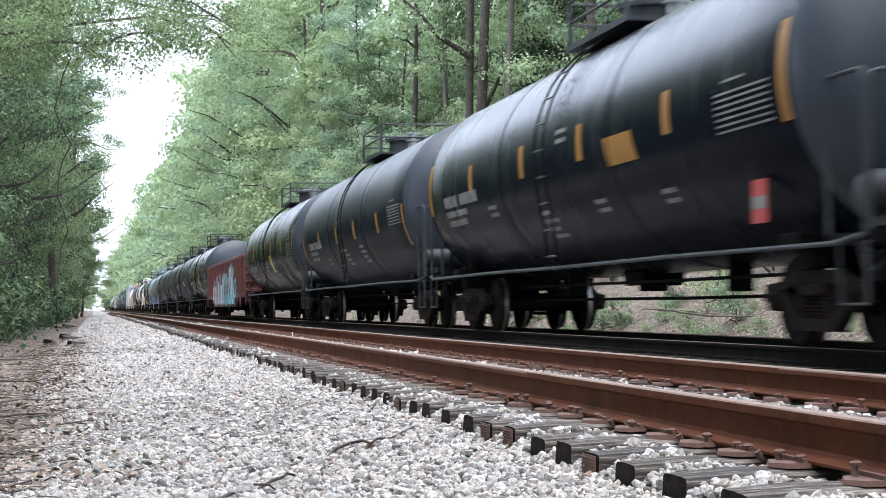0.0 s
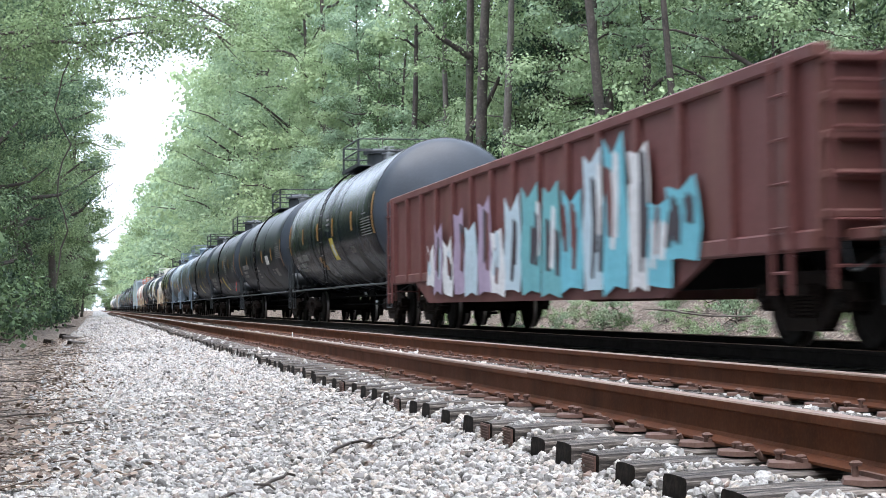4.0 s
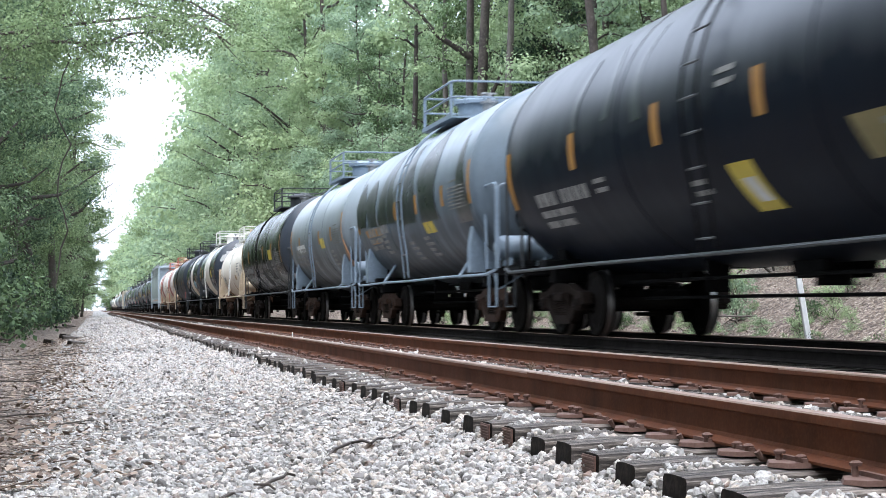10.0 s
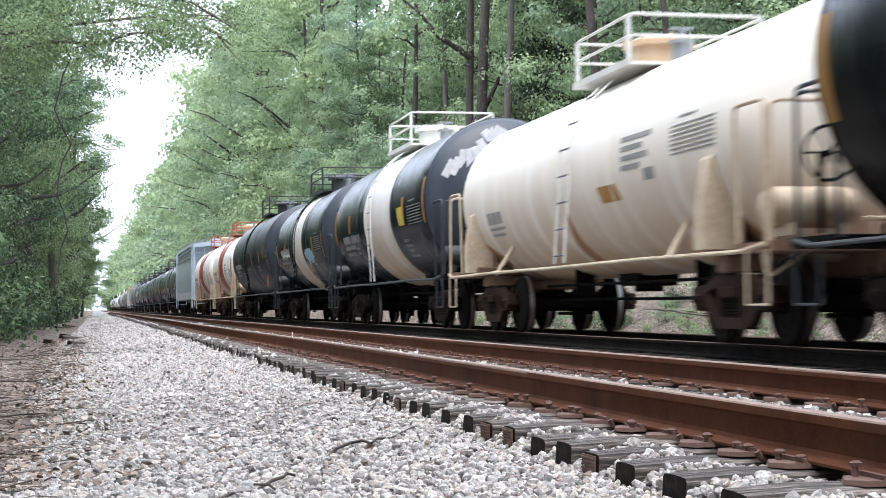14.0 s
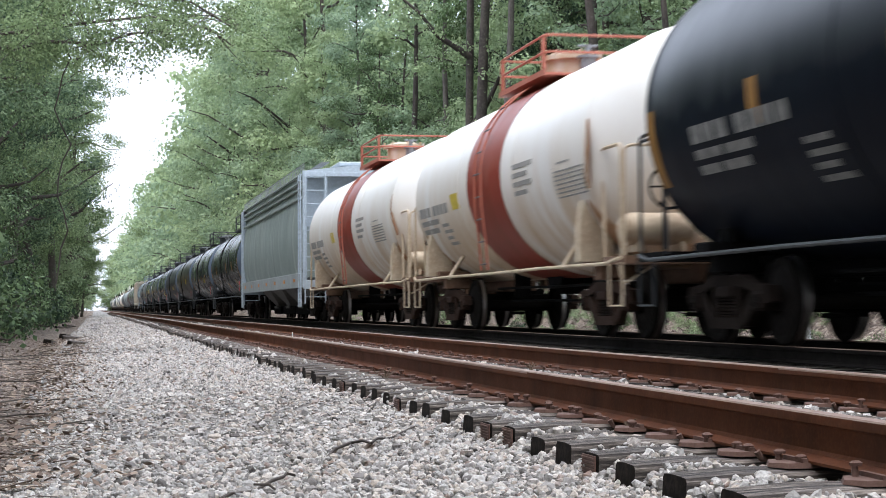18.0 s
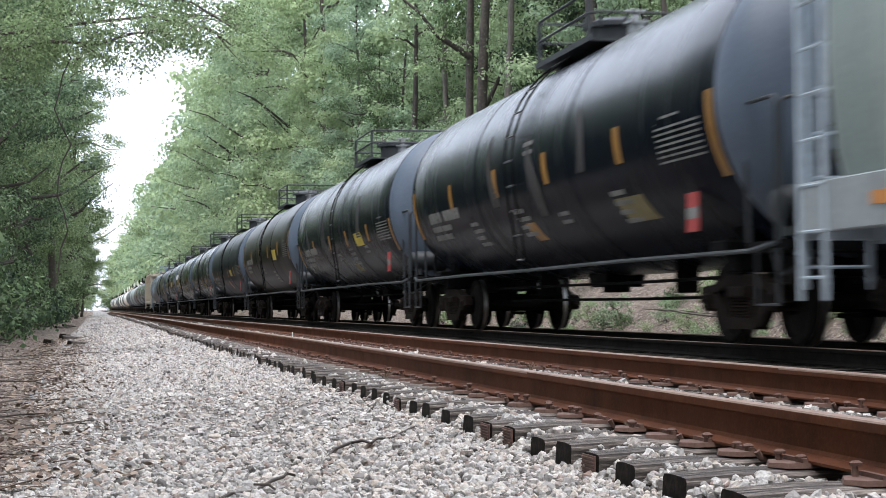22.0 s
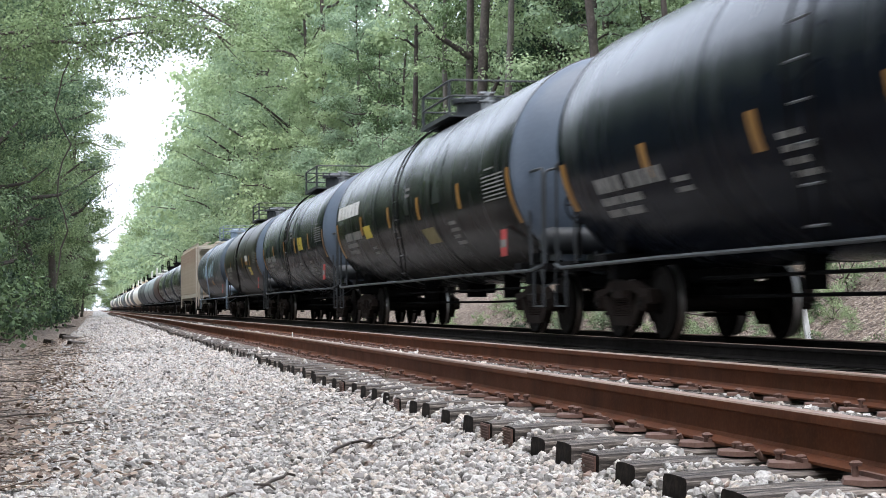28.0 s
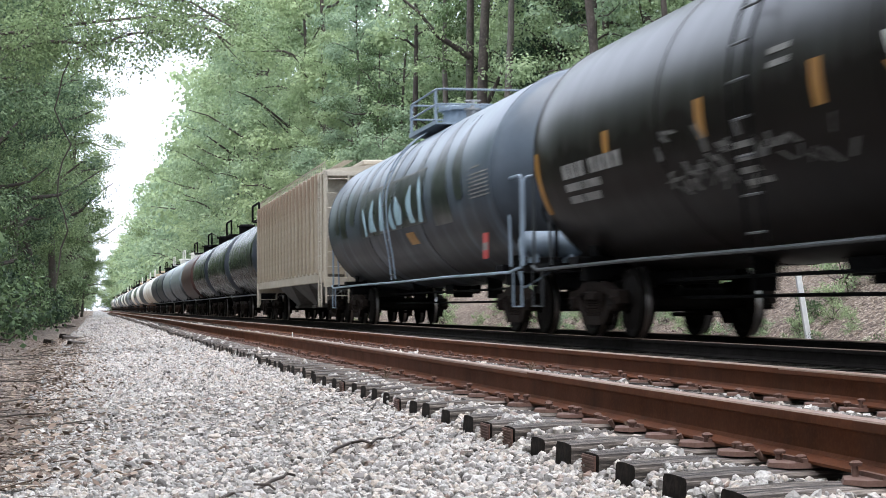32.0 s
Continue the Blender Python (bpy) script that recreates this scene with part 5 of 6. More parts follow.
    black_tank(193.7, 210.7, "black_gloss", "shiny black tank car with dull spill marks", number=-22, data=-3, stripes=(-20, 12, -11, 4.5), panels=((-3.85, 0.95, -14, -2, M_LEMON),), extra=both(scrawl(((-1.4, -4.3, -40, -20, 30), (-4.6, -6.2, -18, 0, 20)), M_SCRAWL), spills(((-3.0, 1.6, -40, -12), (-0.5, 1.2, -48, -20), (2.0, 0.8, -50, -24)), M_SPILL)))
    black_tank(210.7, 225.7, "cream", "cream-white tank car stained with rust", rail="cream", pipe="cream", platform="white", drum=M_CREAMRAIL, reflectors=(), dome_at=-0.4, plat_l=1.3, guard_h=0.62, struts=True,
               marks=((4.6, -12, M_STENCILDARK, [(8, (0, 0.25), (0.32, 0.6), (0.66, 0.9)), (2, (0, 0.9)), (2, (0, 0.8))]), (-4.4, 12, M_STENCILDARK, DATA), (-2.6, 10, M_STENCILDARK, LINES), (-3.4, -8, M_STENCILDARK, [(6, (0, 0.35))])),
               panels=((-2.0, 0.75, -21, -12, M_YELLOW),), r=1.39, zc=2.23, extra=spills(((5.4, 0.9, -55, -30), (-5.4, 0.8, -60, -30), (0.2, 0.4, -60, -20)), M_RUSTRUN, "rust_run", "rust-brown stain"))
    black_tank(225.7, 240.2, "black", "black tank car with a broad white band", rail="grey", platform="white", bands=((-2.2, 1.2, "white"),), r=1.57, zc=2.47, panels=((-3.4, 0.6, -14, 0, M_LEMON),), extra=head_tag)
    black_tank(240.2, 254.3, "black", "black tank car with a white band and pale blue marks", number=-8, stripes=(-24, 3, -15.5, 0), bands=((-1.2, 1.05, "white"),), r=1.57, zc=2.47, panels=((-1.85, 0.8, -38, -27, M_YELLOW), (3.1, 1.9, -15, -8, M_WHITEPANEL)), extra=pale_tag)
    black_tank(254.3, 271.2, "black_dull", "black tank car with whitish spill streaks", number=-12, data=8, stripes=(-29, 1, -14.5, 1), placard=True, panels=(), extra=spills(((-2.4, 1.2, -40, -16), (-0.8, 1.0, -46, -24), (1.0, 0.4, 0, 44)), M_SPILL))
    for a, b in ((271.2, 285.1), (285.1, 301.3)):
        h = span(a, b) / 2 - INSET
        black_tank(a, b, "white", "white tank car with a broad red band", rail="cream", pipe="cream", platform="red", drum=M_CREAMRAIL, bands=((-1.15, 1.15, "red"),), reflectors=(), struts=True, guard_h=0.58,
                   marks=((h - 0.9, -7, M_STENCILDARK, NUMBER), (-1.9, 2, M_STENCILDARK, LINES), (-4.1, -4, M_STENCILDARK, DATA), (h - 2.6, -20, M_STENCILDARK, SMALL)), panels=((2.15, 0.6, -13, -3, M_LEMON),), r=1.59, zc=2.47,
                   extra=spills(((h - 1.0, 0.7, -60, -25), (-h + 0.9, 0.8, -60, -25), (-h + 0.6, 0.2, -20, 12)), M_RUSTRUN, "rust_run", "rust-brown stain"))
    couple(hopper_car("grey-green covered hopper car with rounded sides", span(301.3, 322.6), M_HOPPER, M_HOPPEREND, False, True), 301.3, 322.6)
    black_tank(322.6, 341.1, "black", "black tank car with faded stripes and grey smears", head_mat=M_HEADSKYPALE, number=-17, data=-2, stripes=(-29, 2, -15, 0), panels=((-4.7, 1.0, -41, -29, M_DULLYELLOW), (0.0, 0.45, -43, -32, M_YELLOW)), placard=True, extra=spills(((-0.8, 0.5, -30, 10), (1.6, 0.4, -20, 20), (-3.2, 0.4, -14, 16)), M_SPILL))
    black_tank(341.1, 359.55, "black", "dirty black tank car with pale smears", head_mat=M_HEADSKYPALE, number=-18, data=-5, stripes=(-33, -8, -21, -7.5), panels=((-3.4, 1.0, -23, -12, M_LEMON), (-1.4, 0.5, -46, -38, M_DULLYELLOW)), placard=True, extra=spills(((5.6, 0.4, -16, 4), (2.4, 0.6, -18, 12), (-3.6, 0.7, -16, 18)), M_SPILL))
    black_tank(359.55, 378.1, "black_brown", "black tank car with a small yellow panel", head_mat=M_HEADSKYPALE, number=-10, data=3, stripes=(-19.5, 12, -11.5, 4), panels=((-3.6, 1.0, -15.5, -3.5, M_LEMON),), placard=True)
    black_tank(378.1, 396.7, "black_dull", "dull black tank car with amber stripes", head_mat=M_HEADSKYPALE, number=-22, data=-4, stripes=(-30, -8.5, -23, -9), panels=((-3.2, 1.0, -22, -12, M_LEMON), (-0.8, 0.4, -44, -30, M_YELLOW)), placard=True)
    black_tank(396.7, 415.0, "black", "black tank car with amber stripes and white lettering bars", head_mat=M_HEADSKYPALE, number=-22, data=7, stripes=(-31, -8.5, -23.5, -9.5), panels=((-2.5, 0.85, -35, -25, M_LEMON),), placard=True)
    black_tank(415.0, 435.5, "black_gloss", "shiny black tank car with large white lettering bars", head_mat=M_HEADSKYPALE, number=-14, data=2, stripes=(-31, -1, -15.5, -0.5), panels=((4.3, 0.85, -19, -9, M_LEMON), (-2.3, 1.1, -33, -22, M_DULLYELLOW)), placard=True,
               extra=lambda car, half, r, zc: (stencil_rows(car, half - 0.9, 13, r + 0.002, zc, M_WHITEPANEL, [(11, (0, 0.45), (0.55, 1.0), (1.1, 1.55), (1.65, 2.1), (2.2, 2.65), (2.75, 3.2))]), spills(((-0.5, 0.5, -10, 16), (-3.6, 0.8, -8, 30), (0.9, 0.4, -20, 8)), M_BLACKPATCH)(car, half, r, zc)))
    black_tank(435.5, 454.2, "black", "black tank car with a yellow panel and dusty lower side", head_mat=M_HEADSKYPALE, number=-14, data=8, stripes=(-26, 0.5, -14.5, 1), panels=((-2.95, 1.0, -13, 0, M_LEMON),), placard=True, extra=spills(((-4.4, 0.9, -24, -12), (0.2, 0.3, 0, 40)), M_SPILL))
    black_tank(454.2, 472.3, "black_brown", "brownish black tank car with spill marks", head_mat=M_HEADSKYPALE, number=-12, data=6, stripes=(-30, 0, -14, 0), panels=((-3.4, 1.0, -7, 1, M_WHITEPANEL), (-3.4, 1.0, -12, -7, M_YELLOW), (-4.4, 0.95, -27, -16, M_LEMON)), placard=True, extra=scrawl(((2.6, 0.2, -32, -6, 34), (0.0, -1.8, -30, -14, 14)), M_SCRAWL))
    black_tank(472.3, 493, "slate", "slate-blue tank car with a black and white painted panel", rail="blue", pipe="blue", platform="blue", drum=M_BLUEGREY, reflectors=(), placard=True,
               panels=((-1.8, 0.8, -31, -22, M_YELLOW),), extra=slate_panel, marks=((-7.5, 6, M_STENCIL, DATA),))
    couple(hopper_car("tan ribbed covered hopper car with rust streaks", span(493, 512.1), M_TAN, M_TANEND, True, False, top=4.2, bays=3), 493, 512.1)
    # the tail, seen only far down the line
    w = 512.1
    tail = [("black_gloss", "shiny black tank car", 74), ("black_gloss", "shiny black tank car", 76), ("black_gloss", "shiny black tank car", 72), ("brown", "brown tank car", 74), ("pale_grey", "pale grey tank car", 86),
            ("pale_grey", "grey tank car with white railings", 82), ("black_dull", "dull black tank car", 80), ("black_dull", "dull black tank car", 84), ("white", "white tank car", 78), ("white", "white tank car", 84)]
    tail += [("black_dull", "dull black tank car", 96), ("white", "white tank car", 80), ("black", "black tank car", 96), ("cream", "cream tank car", 80), ("black", "black tank car", 98), ("slate", "slate tank car", 92)] * 4
    for c, lab, n in tail:
        n *= 0.1895
        kw = dict(platform="white" if c in ("white", "pale_grey") else "red" if c == "red" else "black", rail="grey", pipe="grey")
        couple(tank_car(lab + " far down the line", span(w, w + n), c, detail=False, **kw), w, w + n)
        w += n


build_train()


def motions():
    # the whole train rolls towards the camera at an even speed
    for car, y in TRAIN:
        walk(car, [(t, pose(TRACK2, y - SPEED * t, RAIL2)) for t in (0.0, 8.0, 16.0, 24.0, 32.0)])
    # wheels roll with it; all leading axles share one set of keys, all trailing axles another
    step = 1.0 / FPS
    for wheels, y in ((WHEELS_FRONT, -0.89), (WHEELS_REAR, 0.89)):
        walk(wheels[0], [(k * step, pose(0, y, WHEEL_R, math.degrees(SPEED * k * step / WHEEL_R))) for k in range(0, 32 * FPS + 1)])
        keys = wheels[0].animation_data
        for w in wheels[1:]:
            w.rotation_mode = "QUATERNION"
            own = w.animation_data_create()
            own.action = keys.action
            own.action_slot = keys.action_slot


# ---- woods ----
def leaf_material(name, dark, mid, light, thin=0.46):
    m, nt, b = material(name)
    isl = nt.nodes.new("ShaderNodeNewGeometry").outputs["Random Per Island"]
    co = coords(nt)
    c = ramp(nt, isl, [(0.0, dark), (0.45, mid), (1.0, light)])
    # clump shading put into the colour: noise lightens some patches, darkens others
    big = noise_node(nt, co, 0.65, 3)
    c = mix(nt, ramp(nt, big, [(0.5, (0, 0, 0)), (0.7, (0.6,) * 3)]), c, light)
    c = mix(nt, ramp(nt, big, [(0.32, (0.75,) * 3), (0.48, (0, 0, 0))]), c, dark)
    # some trees are yellower, others greyer
    rnd = nt.nodes.new("ShaderNodeObjectInfo").outputs["Random"]
    c = mix(nt, ramp(nt, rnd, [(0.0, (0, 0, 0)), (1.0, (0.45,) * 3)]), c, tuple(a * b for a, b in zip(light, (1.0, 0.92, 0.72))))
    c = mix(nt, ramp(nt, rnd, [(0.0, (0.4,) * 3), (0.5, (0, 0, 0))]), c, tuple(a * b for a, b in zip(mid, (0.95, 0.9, 1.15))))
    nt.links.new(c, b.inputs["Base Color"])
    b.inputs["Roughness"].default_value = 0.6
    b.inputs["Specular IOR Level"].default_value = 0.25
    tr = nt.nodes.new("ShaderNodeBsdfTranslucent")
    nt.links.new(c, tr.inputs[0])
    mx = nt.nodes.new("ShaderNodeMixShader")
    mx.inputs[0].default_value = thin
    nt.links.new(b.outputs[0], mx.inputs[1])
    nt.links.new(tr.outputs[0], mx.inputs[2])
    nt.links.new(mx.outputs[0], nt.nodes["Material Output"].inputs[0])
    return m


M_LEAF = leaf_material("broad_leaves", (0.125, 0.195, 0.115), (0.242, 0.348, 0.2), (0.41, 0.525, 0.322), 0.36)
# darker copies of the leaves: shade of the wood put into the colour
M_LEAFSHADE = leaf_material("leaves_deep_shade", (0.006, 0.014, 0.009), (0.025, 0.054, 0.028), (0.17, 0.265, 0.13), 0.25)
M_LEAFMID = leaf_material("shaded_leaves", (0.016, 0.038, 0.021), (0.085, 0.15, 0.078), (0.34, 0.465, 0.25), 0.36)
M_BARK = worn("dark_bark", (0.07, 0.055, 0.045), (0.03, 0.025, 0.022), (0.16, 0.14, 0.12), 0.9, 0, 9, 1.3, None, 1.0, 0.9)
M_TWIG = worn("dry_twig", (0.13, 0.095, 0.075), (0.06, 0.045, 0.035), (0.22, 0.17, 0.14), 0.9, 0, 14, 3)
M_BARKGREY = worn("grey_bark", (0.12, 0.105, 0.09), (0.06, 0.05, 0.043), (0.2, 0.18, 0.16), 0.9, 0, 9, 1.3, None, 1.0, 0.9)


def tube_arrays(paths, main=7):
    """Tapered limbs. paths: lists of (point, radius)."""
    V, F, n0 = [], [], 0
    for path in paths:
        seg = main if path[0][1] > 0.1 else 5 if path[0][1] > 0.03 else 3
        P = np.array([p for p, _ in path], float)
        R = [r for _, r in path]
        D = np.gradient(P, axis=0)
        for i in range(len(P)):
            d = D[i] / (np.linalg.norm(D[i]) + 1e-9)
            a = np.cross(d, (0.31, 0.95, 0.05))
            a /= np.linalg.norm(a) + 1e-9
            c = np.cross(d, a)
            for k in range(seg):
                th = k * math.tau / seg
                V.append(P[i] + R[i] * (math.cos(th) * a + math.sin(th) * c))
        for i in range(len(P) - 1):
            for k in range(seg):
                F.append((n0 + i * seg + k, n0 + i * seg + (k + 1) % seg, n0 + (i + 1) * seg + (k + 1) % seg, n0 + (i + 1) * seg + k))
        n0 += len(P) * seg
    return np.array(V), np.array(F)


def leaf_arrays(centres, radii, counts, size, g, flat=0.56):
    """Leaves in loose clumps: each leaf a small folded blade of its own."""
    tot = int(sum(counts))
    C = np.repeat(centres, counts, axis=0)
    Rr = np.repeat(radii, counts)
    off = g.normal(size=(tot, 3))
    off /= np.linalg.norm(off, axis=1, keepdims=True) + 1e-9
    face = off * np.array([0.7, 0.7, 0.5]) + np.array([0, 0, 0.4]) + g.normal(0, 0.24, (tot, 3))
    face /= np.linalg.norm(face, axis=1, keepdims=True) + 1e-9
    off *= (g.random((tot, 1)) ** 0.42) * (1 + 0.28 * g.normal(size=(tot, 1)))
    off[:, 2] *= flat
    P = C + off * Rr[:, None]
    s = size * (0.6 + 0.8 * g.random(tot))
    u = np.cross(face, g.normal(size=(tot, 3)))
    u /= np.linalg.norm(u, axis=1, keepdims=True) + 1e-9
    v = np.cross(face, u)
    a = P
    b = P + (u * 0.45 + v * 0.34) * s[:, None]
    c = P + u * s[:, None]
    d = P + (u * 0.45 - v * 0.34) * s[:, None]
    V = np.stack([a, b, c, d], 1).reshape(-1, 3)
    return V, np.arange(tot * 4).reshape(-1, 4)


def grow(seed, h, trunk_r, low, spread, limbs, per_limb, leaves, size, lean=(0, 0), clump=(0.5, 1.1), wig=0.18, twig=2):
    """Limb paths and leaf clump centres of one tree."""
    g = np.random.default_rng(seed)
    n = 9
    trunk = []
    for i in range(n):
        t = i / (n - 1)
        trunk.append((np.array([lean[0] * t * h + wig * math.sin(5 * t + seed), lean[1] * t * h + wig * math.sin(6 * t + seed * 2), t * h * 0.93]), trunk_r * (1.25 if i == 0 else 1) * (1 - 0.82 * t)))
    paths, centres = [trunk], []
    for k in range(limbs):
        t = low + (0.97 - low) * (k + g.random()) / limbs
        base = np.array([np.interp(t, np.linspace(0, 1, n), [p[0][i] for p in trunk]) for i in range(3)])
        az = k * 2.4 + g.random() * 0.9
        reach = spread * (1.05 - 0.65 * max(0, (t - low) / (1 - low)) ** 1.6) * (0.65 + 0.5 * g.random())
        rise = 0.15 + 0.5 * g.random()
        r0 = trunk_r * (1 - 0.8 * t) * 0.5 + 0.015
        path = []
        for i in range(5):
            q = i / 4
            path.append((base + np.array([math.cos(az) * reach * q, math.sin(az) * reach * q, reach * rise * q + 0.25 * math.sin(q * 5 + k) - 0.3 * q * q * reach * 0.3]), r0 * (1 - 0.85 * q) + 0.006))
        paths.append(path)
        for j in range(per_limb):
            q = 0.3 + 0.75 * (j + g.random()) / per_limb
            p = base + (path[-1][0] - base) * min(q, 1.08) + g.normal(0, 0.14 * reach + 0.15, 3) * np.array([1, 1, 0.6])
            centres.append(p)
            if j % twig == 0:
                root = path[min(4, int(q * 4))][0]
                paths.append([(root, r0 * 0.3 + 0.004), ((root + p) / 2 + g.normal(0, 0.08, 3), r0 * 0.2 + 0.004), (p, 0.004)])
    for j in range(3):
        centres.append(trunk[-1][0] + g.normal(0, 0.5, 3))
    centres = np.array(centres)
    radii = g.uniform(clump[0], clump[1], len(centres))
    w = radii ** 2
    counts = np.maximum(4, (leaves * w / w.sum())).astype(int)
    return paths, leaf_arrays(centres, radii, counts, size, g)


def tree_model(name, label, leafmat, bark, **kw):
    paths, (lv, lf) = grow(**kw)
    tv, tf = tube_arrays(paths)
    ob = thing(name, label, "tree")
    part("trunk", from_arrays("trunk", tv, tf, bark, True), ob)
    part("crown", from_arrays("crown", lv, lf, leafmat), ob)
    return ob


def plant(model, x, y, rz, scale, tilt=0.0, sink=0.15, label=""):
    ob = copy_thing(model, pose(x, y, ground_z(x) - sink, 0, tilt, rz))
    ob.scale = (scale, scale, scale)
    if label:
        ob["label"] = label
    return ob


def at_view(px, x):
    """The place along the track where a line of sight, named by its offset from the far end of the line, reaches the side distance x."""
    return 3057.0 * x / px - 0.2114 * x


def limb_tree(name, label, leafmat, bark, trunk, limbs, leaves, size, seed, clump, thick=0.032):
    """A tree whose limbs are given one by one. trunk, limbs: points; the foliage hangs along the outer part of the limbs."""
    g = np.random.default_rng(seed)
    paths = [[(np.array(p, float), 0.22 * (1 - 0.1 * i)) for i, p in enumerate(trunk)]]
    centres = []
    for pts in limbs:
        P = [np.array(p, float) for p in pts]
        n = len(P)
        paths.append([(p, thick * (1 - i / n) + 0.006) for i, p in enumerate(P)])
        for i in range(1, n):
            for k in range(7):
                q = g.random()
                base = P[i - 1] * (1 - q) + P[i] * q
                tip = base + g.normal(0, 1, 3) * np.array([0.5, 0.8, 0.3])
                centres.append(tip)
                paths.append([(base, 0.012), ((base + tip) / 2 + g.normal(0, 0.06, 3), 0.008), (tip, 0.003)])
    centres = np.array(centres)
    radii = g.uniform(*clump, len(centres))
    counts = np.maximum(3, leaves * radii ** 2 / (radii ** 2).sum()).astype(int)
    lv, lf = leaf_arrays(centres, radii, counts, size, g)
    tv, tf = tube_arrays(paths, 6)
    ob = thing(name, label, "tree")
    part("trunk", from_arrays("trunk", tv, tf, bark, True), ob)
    part("crown", from_arrays("crown", lv, lf, leafmat), ob)
    return ob


def build_woods():
    r = random.Random(3)
    tall = [tree_model("tree", "tall broadleaf tree with a green crown and dark trunk", M_LEAF, M_BARK, seed=20 + k, h=20 + 2 * k, trunk_r=0.26, low=0.16, spread=4.6, limbs=22, per_limb=3, twig=9, leaves=30000, size=0.145, clump=(0.6, 1.5)) for k in range(3)]
    under = [tree_model("young_tree", "young broadleaf tree with fresh green leaves", M_LEAF, M_BARKGREY, seed=40 + k, h=7 + k, trunk_r=0.085, low=0.12, spread=2.8, limbs=14, per_limb=3, twig=6, leaves=10000, size=0.125, clump=(0.4, 1.0)) for k in range(3)]
    dark = [tree_model("tree", "leafy tree with dense foliage, shade painted into its leaf colour", M_LEAFMID if k else M_LEAFSHADE, M_BARK, seed=60 + k, h=14 + 2 * k, trunk_r=0.2, low=0.05, spread=3.2, limbs=17, per_limb=2, twig=7, leaves=34000, size=0.092, clump=(0.6, 1.5)) for k in range(2)]
    far = [tree_model("tree", "distant broadleaf tree in a dense wood", M_LEAF, M_BARK, seed=80 + k, h=25, trunk_r=0.35, low=0.05, spread=5.8, limbs=20, per_limb=4, twig=9, leaves=3000, size=0.55, clump=(1.2, 2.3)) for k in range(3)]
    shade = [tree_model("tree", "broadleaf tree deep in the wood, leaf colour darkened as shade", M_LEAFSHADE, M_BARK, seed=86, h=22, trunk_r=0.3, low=0.04, spread=5.2, limbs=22, per_limb=4, twig=9, leaves=15000, size=0.22, clump=(0.9, 1.9))]
    mid = [tree_model("tree", "broadleaf tree in a dense wood", M_LEAF if k else M_LEAFSHADE, M_BARK, seed=130 + k, h=19, trunk_r=0.25, low=0.05, spread=4.6, limbs=22, per_limb=4, twig=9, leaves=24000, size=0.155, clump=(0.7, 1.6)) for k in range(2)]
    pole = [tree_model("bare_stem_tree", "tall tree with a long bare stem", M_LEAF, M_BARKGREY if k else M_BARK, seed=95 + k, h=26, trunk_r=0.27, wig=0.2, low=0.6, spread=3.4, limbs=12, per_limb=4, leaves=2500, size=0.3, clump=(0.6, 1.2)) for k in range(2)]
    shrub = [tree_model("shrub", "low leafy shrub at the edge of the wood", M_LEAF if k else M_LEAFSHADE, M_BARK, seed=110 + k, h=2.2 + 0.5 * k, trunk_r=0.035, low=0.05, spread=1.4, limbs=13, per_limb=4, twig=4, leaves=2400, size=0.11, clump=(0.25, 0.5)) for k in range(3)]
    used = set()

    def put(kind, x, y, s, tilt=0.0, pick=None):
        m = kind[r.randrange(len(kind)) if pick is None else pick]
        if m not in used:
            used.add(m)
            m.matrix_basis = pose(x, y, ground_z(x) - 0.15, 0, tilt, r.uniform(0, 360))
            m.scale = (s, s, s)
        else:
            plant(m, x, y, r.uniform(0, 360), s, tilt)
    # edge of the wood behind the train: shrubs, young trees, then tall ones
    y = 26.0
    while y < 90:
        put(shrub, 14.2 + r.uniform(-0.7, 2.0), y, r.uniform(0.6, 1.0))
        y += r.uniform(1.6, 3.0)
    y = 24.0
    while y < 110:
        put(shrub, r.uniform(17, 23), y, r.uniform(1.1, 1.7))
        y += r.uniform(1.8, 3.0)
    for x, y, q in ((11.9, 29.5, 0.4), (12.4, 31.5, 0.5), (12.9, 27.0, 0.45), (11.6, 36.0, 0.35), (13.2, 24.5, 0.5), (11.8, 44, 0.45), (12.6, 48, 0.5), (11.4, 54, 0.4), (12.5, 61, 0.5), (11.5, 70, 0.45), (12.6, 22.6, 0.4), (10.9, 24.2, 0.16), (11.5, 27.4, 0.2), (10.8, 33.0, 0.18), (11.2, 39.0, 0.22), (12.0, 25.6, 0.24), (10.7, 20.8, 0.14), (11.0, 47.0, 0.24)):
        put(shrub, x, y, q, pick=r.choice((1, 2)))
    y = 17.0
    while y < 52:
        put(shrub, r.uniform(9.7, 12.6), y, r.uniform(0.12, 0.3))
        y += r.uniform(0.5, 1.1)
    y = 34.0
    while y < 62:
        put(under, 17.5 + r.uniform(-1.0, 4.0), y, r.uniform(0.5, 0.75))
        y += r.uniform(2.4, 3.6)
    y = 62.0
    while y < 130:
        put(under, 15.6 + r.uniform(-1.2, 2.2), y, r.uniform(0.85, 1.25) * (0.62 if y < 84 else 1))
        y += r.uniform(2.4, 3.8)
    y = 70.0
    while y < 150:
        put(mid[:1] if 92 < y < 150 and r.random() < 0.5 else tall, (23.5 if y < 105 else 19) + r.uniform(-1.5, 2.0), y, r.uniform(0.9, 1.15))
        y += r.uniform(5.0, 7.0)
